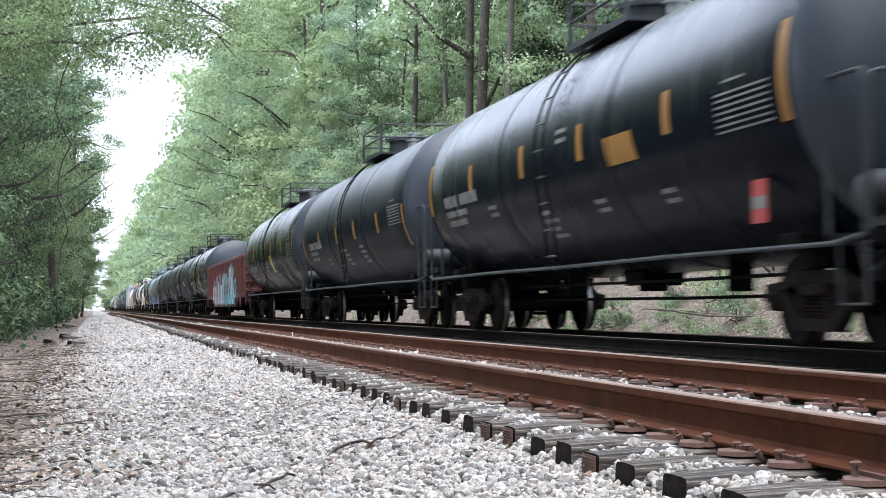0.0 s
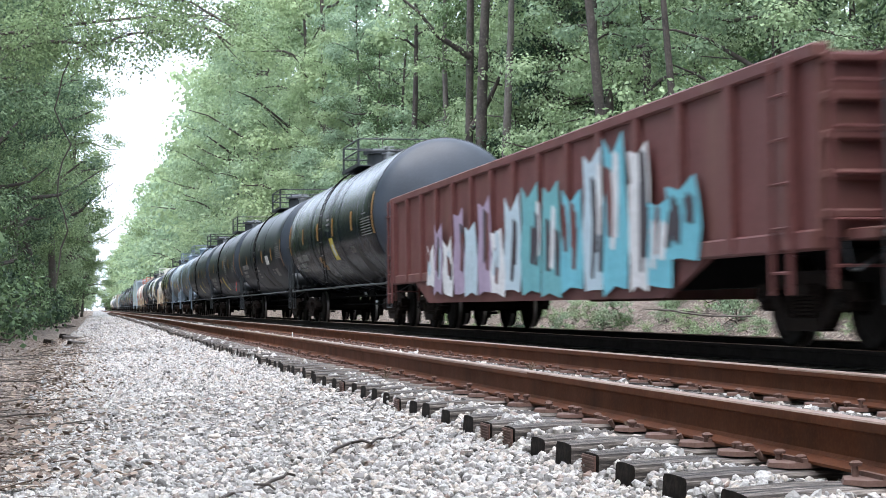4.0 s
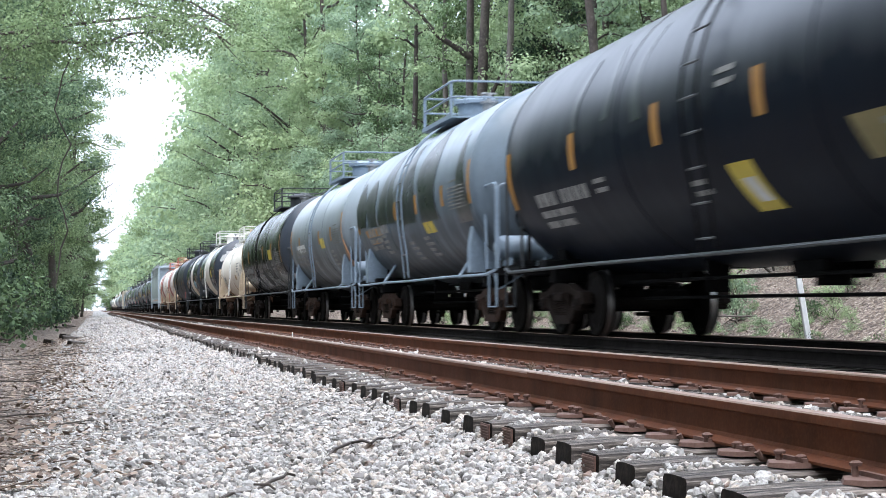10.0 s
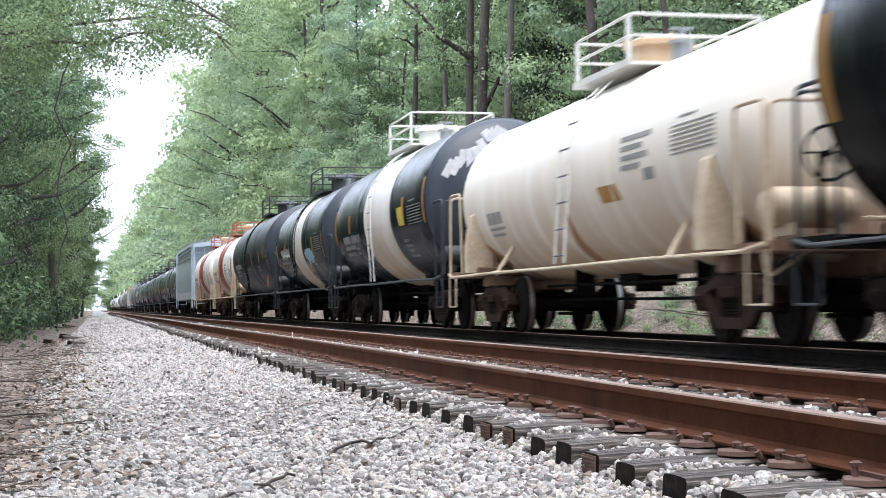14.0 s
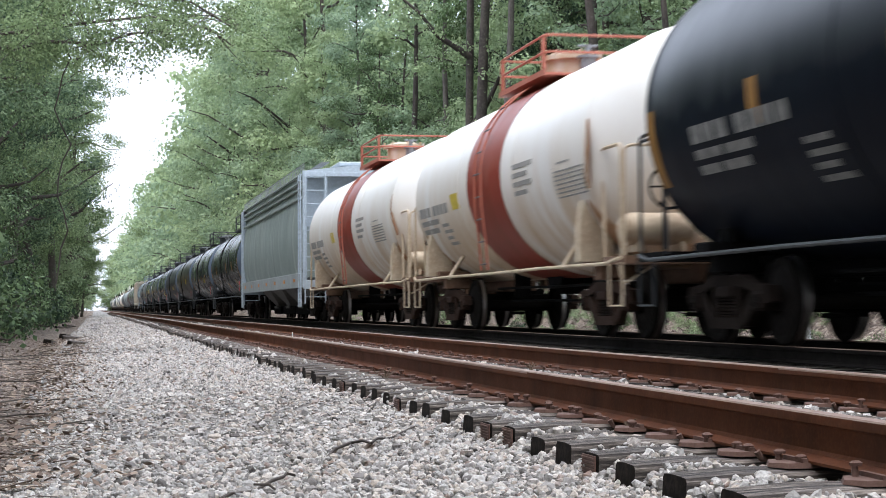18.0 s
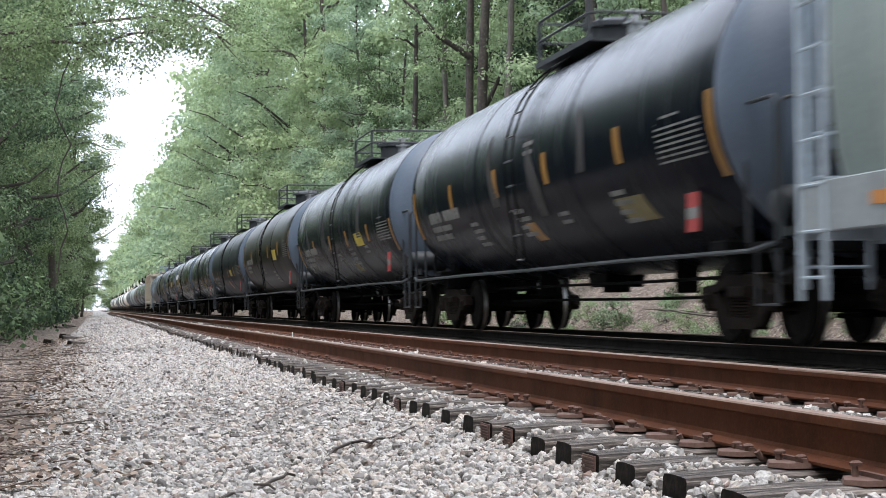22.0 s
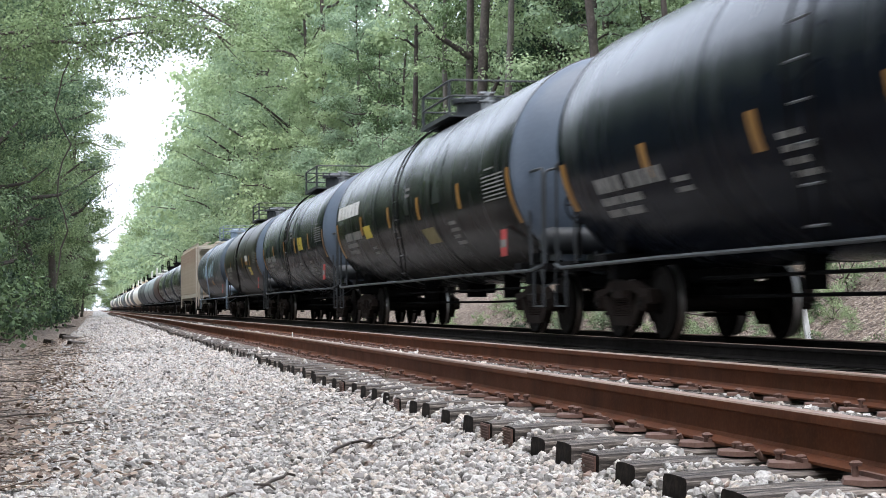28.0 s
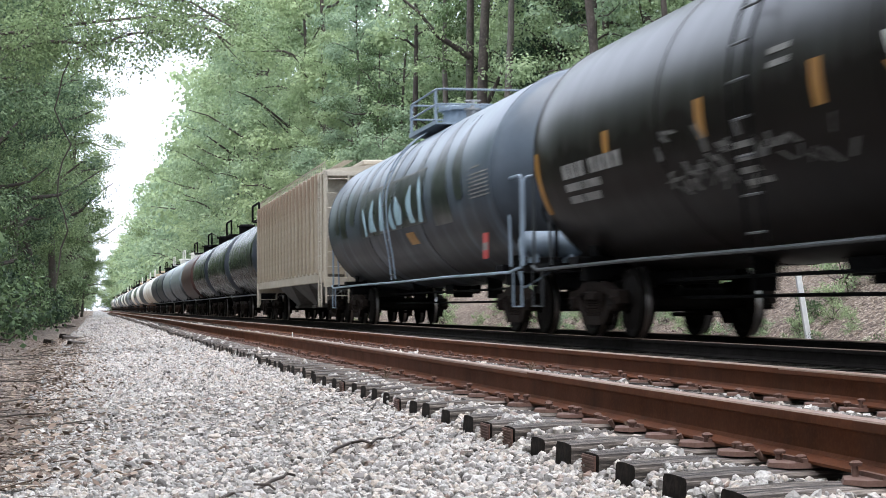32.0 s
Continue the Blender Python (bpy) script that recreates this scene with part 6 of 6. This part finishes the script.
    for px, x, k, s, tilt in ((905 - 166, 18.5, 1, 0.95, 0.5), (1072 - 166, 17.5, 0, 0.9, -3), (852 - 166, 18.0, 0, 1.25, -2), (738 - 166, 19.5, 0, 1.0, 0.5), (795 - 166, 20.5, 1, 1.0, 0), (1056 - 166, 18.6, 0, 0.6, 1),
                             (695 - 166, 19.0, 0, 0.75, 4), (622 - 166, 19.5, 0, 1.0, -5), (948 - 166, 24.0, 1, 0.8, 1), (990 - 166, 26.0, 0, 0.9, 0), (1140 - 166, 23.0, 1, 0.8, 2), (1200 - 166, 19.5, 0, 0.7, -2), (826 - 166, 24.0, 0, 0.7, 0),
                             (652 - 166, 21.5, 0, 0.55, -3), (668 - 166, 24.0, 1, 0.6, 2), (716 - 166, 22.5, 0, 0.5, -4), (764 - 166, 23.0, 0, 0.45, 3), (880 - 166, 21.5, 0, 0.42, -2), (930 - 166, 20.5, 0, 0.4, 4), (590 - 166, 20.0, 0, 0.6, 2)):
        put(pole, x, at_view(px, x), s, tilt, k)
    for row, x0 in enumerate((24.5, 31, 39, 49)):
        y = 30.0 + 9 * row
        while y < 190 + 50 * row:
            put(r.choice((tall, tall, mid[:1])) if row < 1 and y < 115 else shade if row == 1 and y < 175 else far, x0 + r.uniform(-2.5, 2.5), y, r.uniform(0.8, 1.05))
            y += r.uniform(5.5, 8.0)
    y = 135.0
    while y < 750:
        put(mid if y < 220 else far, 17.8 + r.uniform(-2.5, 1.5), y, r.uniform(1.6, 1.95) if y < 220 else r.uniform(1.15, 1.45), pick=1 if y < 220 else None)
        y += r.uniform(5.0, 8.0) * (1 + (y - 125) / 300)
    # dark wall of trees beside the shoulder, shrubs at its foot
    y = 29.0
    while y < 100:
        put(dark, -4.6 + r.uniform(-0.8, 0.4), y, r.uniform(0.75, 1.05))
        y += r.uniform(3.2, 4.6)
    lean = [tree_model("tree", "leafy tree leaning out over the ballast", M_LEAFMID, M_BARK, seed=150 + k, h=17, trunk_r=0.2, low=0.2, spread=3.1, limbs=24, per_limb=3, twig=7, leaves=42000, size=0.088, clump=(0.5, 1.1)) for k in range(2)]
    for k, (y, x) in enumerate(((52, -3.5), (63, -3.0), (76, -2.7), (92, -2.3), (112, -1.9), (150, -1.6), (190, -1.2))):
        put(lean, x, y, 1.0 + 0.05 * k if y < 140 else 0.75, 3, k % 2)
    y = 27.0
    while y < 120:
        put(shrub, -2.6 + r.uniform(-0.6, 0.3), y, r.uniform(0.6, 1.0), pick=0)
        y += r.uniform(1.2, 2.2)
    y = 96.0
    while y < 650:
        put(mid if y < 230 else far, -4.4 + r.uniform(-1.0, 0.8), y, r.uniform(0.75, 1.05) if y < 230 else r.uniform(0.62, 0.95))
        y += r.uniform(5.0, 8.0) * (1 + (y - 70) / 300)
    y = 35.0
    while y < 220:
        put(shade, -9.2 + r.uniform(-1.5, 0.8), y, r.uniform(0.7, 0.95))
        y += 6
    for k in range(26):
        x = -15 + k * 1.3 + r.uniform(-1, 1)
        if not -5 < x < 7:
            put(far, x, 690 + 30 * (k % 4), r.uniform(0.9, 1.3))
    for k in range(18):
        if not -3.0 < -9 + 1.5 * k < 3.5:
            put(shrub, -9 + 1.5 * k, 640 + 14 * (k % 3), r.uniform(2.2, 3.0))
    for x in range(-60, 70, 9):
        if not -8 < x < 8:
            put(far, x + r.uniform(-2, 2), 860 + r.uniform(-40, 60), r.uniform(1.0, 1.3))
    # unseen trees added round the camera to close the wood and block low light
    for y in (2, 8, 14, 20):
        put(dark, -7.4, y, 1.35)
    # a second unseen row, added to shade the rails from the left
    for y in (-7, -3, 1, 5, 9, 13, 17):
        put(dark, -5.4 - 0.05 * max(0, y), y, 1.15)
    for y in range(-70, 8, 6):
        put(shade, -11 + r.uniform(-0.8, 0.6), y, r.uniform(0.9, 1.05))
        put(far, 19 + r.uniform(-1.5, 2), y + 6, r.uniform(0.8, 1.0))
    # limbs that reach over the shoulder
    limb_tree("overhanging_tree", "tree with long thin limbs reaching over the ballast", M_LEAFMID, M_BARK, [(-3.4, 28, -0.3), (-3.3, 28, 2.5), (-3.0, 27.8, 5.0), (-2.6, 27.6, 8.0)],
              [[(-3.0, 27.8, 4.5), (-1.9, 27.4, 4.78), (-1.2, 27, 4.72), (-0.7, 27, 4.85), (0.1, 27, 4.82), (0.6, 26.8, 4.98), (1.2, 26.8, 5.0)], [(-3.0, 27.8, 4.7), (-1.5, 28, 5.1), (-0.2, 28.2, 5.35), (0.9, 28.2, 5.5), (1.9, 28, 5.3), (2.3, 28, 5.0)],
               [(-2.9, 27.7, 5.4), (-1.2, 26.6, 5.5), (0.2, 26.4, 5.6), (1.5, 26.2, 5.4), (2.1, 26, 5.0)], [(-2.9, 27.7, 5.8), (-1.0, 29, 6.2), (1.0, 30, 6.0), (2.6, 30, 5.7)]],
              24000, 0.052, 5, (0.28, 0.6))
    vine = thing("hanging_vine", "thin crooked vine hanging from a limb", "vine", at=pose(-0.5, 27.2, 4.9))
    g = random.Random(8)
    made("stem", lambda bm: pipe(bm, [(0.09 * math.sin(k * 1.3) + g.uniform(-0.05, 0.05), 0.05 * math.cos(k), -0.28 * k) for k in range(15)], 0.013, 5), M_BARK, vine)
    # dark fallen-over limb high among the stems
    limb_tree("leaning_tree", "dark stem with a long crooked limb", M_LEAF, M_BARK, [(17.6, 77.5, 1.5), (17.7, 77.5, 8), (17.8, 77.5, 14.5), (17.9, 77.5, 20)],
              [[(17.75, 77.4, 12.6), (16.9, 77.2, 13.1), (16.1, 77, 13.5), (15.2, 77, 14.6), (14.2, 77, 15.4)], [(17.7, 77.4, 9), (18.6, 77, 10.5), (19.3, 77, 12)]], 900, 0.16, 6, (0.4, 0.7), 0.17)


build_woods()

# ---- white marker post on the bank ----
post = thing("marker_post", "thin white leaning marker post on the bank", "post", at=pose(10.55, 23.1, -0.55, 0, -9, 0))
made("pole", lambda bm: box(bm, (0, 0, 0.8), (0.09, 0.05, 1.6), bevel=0.008), M_POST, post)


# ---- old ties thrown aside, a stake and weeds by the track ----
for x, y, rz, ln in ((-1.1, 79, 60, 0.4), (-1.25, 72, 35, 0.3), (-0.75, 48, 75, 0.3), (-0.5, 43.5, 15, 0.22), (-0.32, 36, 30, 0.16), (-1.0, 40, 80, 0.25)):
    bm = bmesh.new()
    tie_shape(bm)
    bmesh.ops.scale(bm, vec=(ln, 0.9, 0.9), verts=bm.verts)
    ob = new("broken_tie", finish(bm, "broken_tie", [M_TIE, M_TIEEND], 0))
    ob.matrix_basis = pose(x, y, ground_z(x) + 0.1, 8, 6, rz)
    tagged(ob, "piece of a broken dark tie beside the ballast", "railway tie", "broken ties")
bm = bmesh.new()
box(bm, (0, 0, 0.1), (0.02, 0.02, 0.19), bevel=0.004)
tagged(new("white_stake", finish(bm, "white_stake", M_POST)), "small white stake between the rails", "stake").matrix_basis = pose(3.2, 27.2, -0.03, 3, 0, 0)
M_STRAW = worn("dry_straw", (0.12, 0.085, 0.055), (0.07, 0.05, 0.034), None, 0.8)


def weed(x, y, z, h, n, mat, label, seed):
    g = random.Random(seed)
    bm = bmesh.new()
    for k in range(n):
        a, d, hh = g.random() * math.tau, g.uniform(0.2, 0.75) * h, h * g.uniform(0.5, 1.0)
        p = [Vector((0, 0, 0)), Vector((math.cos(a) * d * 0.3, math.sin(a) * d * 0.3, hh * 0.6)), Vector((math.cos(a) * d, math.sin(a) * d, hh))]
        pipe(bm, p, 0.0035, 3)
    ob = new("weed", finish(bm, "weed", mat, 60))
    ob.matrix_basis = pose(x, y, z)
    tagged(ob, label, "weed", "weeds by the track")


weed(2.2, 12.6, -0.02, 0.13, 9, M_STRAW, "dry straw-coloured weed beside the rail", 1)
weed(3.6, 13.5, 0.0, 0.1, 10, M_STRAW, "dry straw-coloured weed beside the rail", 3)
weed(2.3, 7.0, 0.0, 0.07, 5, M_STRAW, "dry straw-coloured weed beside the rail", 4)


# ---- loose ballast ----
def stones(name, x0, x1, y0, y1, n, size, seed, tri):
    g = np.random.default_rng(seed)
    if tri == 20:
        p = (1 + 5 ** 0.5) / 2
        base = np.array([(-1, p, 0), (1, p, 0), (-1, -p, 0), (1, -p, 0), (0, -1, p), (0, 1, p), (0, -1, -p), (0, 1, -p), (p, 0, -1), (p, 0, 1), (-p, 0, -1), (-p, 0, 1)], float) / 1.9
        fc = np.array([(0, 11, 5), (0, 5, 1), (0, 1, 7), (0, 7, 10), (0, 10, 11), (1, 5, 9), (5, 11, 4), (11, 10, 2), (10, 7, 6), (7, 1, 8), (3, 9, 4), (3, 4, 2), (3, 2, 6), (3, 6, 8), (3, 8, 9), (4, 9, 5), (2, 4, 11), (6, 2, 10), (8, 6, 7), (9, 8, 1)])
    elif tri == 12:
        base = np.array([(x, y, z) for x in (-1, 1) for y in (-1, 1) for z in (-1, 1)], float) * 0.66
        fc = np.array([(0, 1, 3), (0, 3, 2), (4, 6, 7), (4, 7, 5), (0, 4, 5), (0, 5, 1), (2, 3, 7), (2, 7, 6), (0, 2, 6), (0, 6, 4), (1, 5, 7), (1, 7, 3)])
    else:
        base = np.array([(1, 0, 0), (-1, 0, 0), (0, 1, 0), (0, -1, 0), (0, 0, 1), (0, 0, -1)], float)
        fc = np.array([(0, 2, 4), (2, 1, 4), (1, 3, 4), (3, 0, 4), (2, 0, 5), (1, 2, 5), (3, 1, 5), (0, 3, 5)])
    xs, zs = zip(*PROFILE)
    X, Y = g.uniform(x0, x1, n), y0 + (y1 - y0) * g.random(n) ** 1.25
    Z = np.interp(X, xs, zs) + g.uniform(-0.02, 0.024, n)
    s = size * np.exp(g.normal(0, 0.3, n)) * 0.5
    jag = base[None] * (1 + g.normal(0, 0.13, (n, len(base), 1))) * g.uniform(0.68, 1.25, (n, 1, 3))
    a, b = g.random(n) * math.tau, g.normal(0, 0.8, n)
    ca, sa, cb, sb = np.cos(a), np.sin(a), np.cos(b), np.sin(b)
    x1_, y1_, z1_ = jag[..., 0], jag[..., 1] * cb[:, None] - jag[..., 2] * sb[:, None], jag[..., 1] * sb[:, None] + jag[..., 2] * cb[:, None]
    V = np.stack([x1_ * ca[:, None] - y1_ * sa[:, None], x1_ * sa[:, None] + y1_ * ca[:, None], z1_ * 0.92], -1) * s[:, None, None] + np.stack([X, Y, Z], 1)[:, None, :]
    F = fc[None] + (np.arange(n) * len(base))[:, None, None]
    me = from_arrays(name, V.reshape(-1, 3), F.reshape(-1, 3), M_STONE)
    return tagged(new(name, me), "loose pale grey crushed-stone ballast beside the track", "ballast", kind="stuff")


stones("ballast_stones", -0.42, 1.95, -2, 5.4, 9000, 0.036, 12, 8)
stones("ballast_stones", -0.42, 1.95, 5.3, 9, 30000, 0.0265, 1, 20)
stones("ballast_stones", -0.42, 1.95, 8.7, 14, 36000, 0.03, 7, 12)
stones("ballast_stones", -0.5, 1.95, 13.5, 25, 46000, 0.036, 10, 8)
stones("ballast_stones", -0.7, 1.95, 24, 60, 38000, 0.058, 2, 8)
stones("ballast_stones", -0.6, 1.95, 58, 150, 12000, 0.085, 5, 8)


def crib_stones():
    """Ballast between and against the ties of the near track, and between the tracks."""
    me = stones("ballast_stones", 1.7, 4.8, 4.3, 20, 16000, 0.031, 3, 12).data
    settle(me, 8)
    settle(stones("ballast_stones", 1.75, 2.6, 4.3, 13, 15500, 0.028, 8, 20).data, 12)
    settle(stones("ballast_stones", 2.4, 3.95, 6, 16, 16000, 0.034, 9, 12).data, 8)
    settle(stones("ballast_stones", 1.7, 6.5, 19, 60, 20000, 0.06, 4, 8).data, 6)
    settle(stones("ballast_stones", 1.7, 6.5, 58, 150, 12000, 0.09, 6, 8).data, 6)


def settle(me, corners):
    """Lower the stones that would lie on a tie, and heap the others up between the ties."""
    n = len(me.vertices)
    co = np.empty(n * 3, np.float32)
    me.vertices.foreach_get("co", co)
    co = co.reshape(-1, corners, 3)
    mid = co.mean(axis=1)
    ties = np.array(sorted(y for c, y in TIES if c == TRACK1))
    gap = np.abs(mid[:, 1:2] - ties[None, :300]).min(axis=1)
    on = (np.abs(mid[:, 0] - TRACK1) < 1.32) & (gap < 0.128)
    near_rail = np.minimum(np.abs(mid[:, 0] - TRACK1 + GAUGE), np.abs(mid[:, 0] - TRACK1 - GAUGE)) < 0.1
    loose = on & (np.arange(len(on)) % 120 == 0)
    co[on & ~loose, :, 2] -= 0.25
    co[loose, :, 2] += 0.062
    co[near_rail, :, 2] -= 0.015
    heap = (np.abs(mid[:, 0] - TRACK1) < 1.3) & ~on
    rise = np.interp(np.abs(mid[:, 0] - TRACK1), (0, 0.55, 0.7, 0.95, 1.03, 1.2, 1.33), (0.06, 0.05, 0.025, 0.045, 0.07, 0.062, 0.0))
    co[:, :, 2] += (heap * rise)[:, None]
    me.vertices.foreach_set("co", co.ravel())
    me.update()


crib_stones()


def dead_leaves():
    g = np.random.default_rng(21)
    n = 15000
    X = -0.22 - np.abs(g.normal(0, 0.8, n)) + 0.6 * g.random(n) ** 3
    Y = 7 + 38 * g.random(n) ** 1.3
    far = g.random(n) < 0.5
    X[far] = g.uniform(9.8, 14.5, far.sum())
    Y[far] = g.uniform(20, 50, far.sum())
    stray = g.random(n) < 0.05
    X[stray] = g.uniform(-0.5, 2.5, stray.sum())
    xs, zs = zip(*PROFILE)
    Z = np.interp(X, xs, zs) + 0.03 + 0.03 * g.random(n)
    a, s = g.random(n) * math.tau, g.uniform(0.014, 0.034, n)
    u = np.stack([np.cos(a), np.sin(a), g.normal(0, 0.3, n)], 1) * s[:, None]
    v = np.stack([-np.sin(a), np.cos(a), g.normal(0, 0.3, n)], 1) * s[:, None] * 0.6
    C = np.stack([X, Y, Z], 1)
    V = np.stack([C - u, C + v, C + u, C - v], 1).reshape(-1, 3)
    m, nt, b = material("dead_leaf")
    isl = nt.nodes.new("ShaderNodeNewGeometry").outputs["Random Per Island"]
    nt.links.new(ramp(nt, isl, [(0.0, (0.1, 0.068, 0.05)), (0.5, (0.22, 0.155, 0.115)), (1.0, (0.38, 0.3, 0.23))]), b.inputs["Base Color"])
    b.inputs["Roughness"].default_value = 0.8
    me = from_arrays("dead_leaves", V, np.arange(4 * n).reshape(-1, 4), m)
    tagged(new("dead_leaves", me), "scattered brown dead leaves along the ballast edge", "dead leaves", kind="stuff")


def crooked_branch(paths, label):
    """A dry branch lying on the ballast, its forks given as points (x, y)."""
    bm = bmesh.new()
    x0, y0 = paths[0][0]
    for pts, r in zip(paths, (0.008, 0.005, 0.004)):
        n = len(pts)
        line = [Vector((x - x0, y - y0, ground_z(x) - ground_z(x0) + 0.035 + 0.02 * math.sin(1.7 * i + n))) for i, (x, y) in enumerate(pts)]
        for i in range(n - 1):
            a, b = line[i], line[i + 1]
            m = (a + b) / 2 + Vector((0.015 * math.sin(3 * i + n), 0.02, 0.01))
            pipe(bm, [a, m, b], r * (1 - 0.5 * i / n), 6)
    ob = new("fallen_branch", finish(bm, "fallen_branch", M_BARK, 60))
    ob.matrix_basis = pose(x0, y0, ground_z(x0))
    tagged(ob, label, "branch", "fallen branches")


crooked_branch([[(1.03, 7.54), (1.24, 8.11), (1.31, 7.92), (1.5, 8.46), (1.82, 9.17)], [(1.31, 7.92), (1.45, 8.58), (1.54, 8.96)], [(1.24, 8.11), (1.22, 7.8), (1.16, 7.6)]], "dark crooked fallen branch on the pale ballast")
crooked_branch([[(0.43, 6.17), (0.6, 6.39), (0.74, 6.61), (0.8, 6.75)], [(0.6, 6.39), (0.69, 6.36)]], "thin dark fallen twig on the pale ballast")


def fallen_branch(x, y, ln, az, seed, r0=0.008):
    g = random.Random(seed)
    def grown(bm):
        p, d, pts = Vector((0, 0, 0.02)), az, []
        for k in range(8):
            pts.append(p.copy())
            d += g.uniform(-0.6, 0.6) if k % 3 else g.choice((-0.9, 0.9))
            p += Vector((math.cos(d), math.sin(d), g.uniform(-0.05, 0.12))) * ln / 7
            p.z = max(0.0, p.z)
        pipe(bm, pts, r0, 5)
        for k in (2, 4, 5):
            e = d + g.choice((-1, 1)) * g.uniform(0.5, 1.1)
            q = pts[k]
            pipe(bm, [q, q + Vector((math.cos(e), math.sin(e), 0.15)) * ln * 0.16, q + Vector((math.cos(e + 0.3), math.sin(e + 0.3), 0.1)) * ln * 0.34], r0 * 0.55, 4)
    bm = bmesh.new()
    grown(bm)
    ob = new("fallen_branch", finish(bm, "fallen_branch", M_BARKGREY if seed % 3 else M_BARK, 60))
    ob.matrix_basis = pose(x, y, ground_z(x) + 0.035)
    tagged(ob, "thin dry fallen branch lying on the ground", "branch", "fallen branches")


def twigs():
    """Short dry twigs strewn along the edge of the ballast and on the bank."""
    g = np.random.default_rng(33)
    paths = []
    xs, zs = zip(*PROFILE)
    for k in range(520):
        bank = k % 4 == 0
        x = g.uniform(10.2, 13.5) if bank else -0.4 - abs(g.normal(0, 0.6)) + 0.35 * g.random() ** 2
        y = g.uniform(19, 45) if bank else 6.5 + 30 * g.random() ** 1.4
        ln, a = g.uniform(0.08, 0.34), g.random() * math.tau
        pts = []
        for i in range(4):
            px, py = x + math.cos(a) * ln * i / 3, y + math.sin(a) * ln * i / 3
            pts.append((np.array([px, py, np.interp(px, xs, zs) + 0.045 + 0.02 * g.random()]), 0.0045 - 0.001 * i))
            a += g.normal(0, 0.35)
        paths.append(pts)
    tv, tf = tube_arrays(paths)
    tagged(new("twigs", from_arrays("twigs", tv, tf, M_TWIG)), "short dry twigs strewn along the edge of the wood", "twigs", kind="stuff")


dead_leaves()
twigs()
for k, (x, y, ln, az) in enumerate(((-0.5, 17, 0.9, 1.0), (-0.6, 22, 1.2, 0.7), (-0.75, 14, 0.8, 1.3), (-0.9, 12.0, 0.7, 0.2), (-1.1, 15.5, 1.0, 0.9), (-1.2, 18, 1.1, 2.0), (-0.8, 20, 1.2, 0.3),
                                    (-1.4, 23, 1.3, 0.8), (-1.0, 26, 1.5, 1.2), (-0.6, 30, 1.6, 0.6), (-0.45, 10.5, 0.6, 0.1), (-0.5, 8.6, 0.5, 2.6), (-0.8, 33, 1.6, 2.4), (-1.3, 28, 1.4, 0.1), (-0.6, 12.5, 0.35, 2.2), (-0.35, 27, 1.8, 0.9),
                                    (11.4, 25.5, 1.6, 0.6), (12.1, 29, 2.2, 2.3), (11.2, 22.4, 1.2, 1.2), (12.4, 34, 2.4, 0.4))):
    fallen_branch(x, y, ln, az, 30 + k, 0.02 if x > 9 else 0.006)

motions()
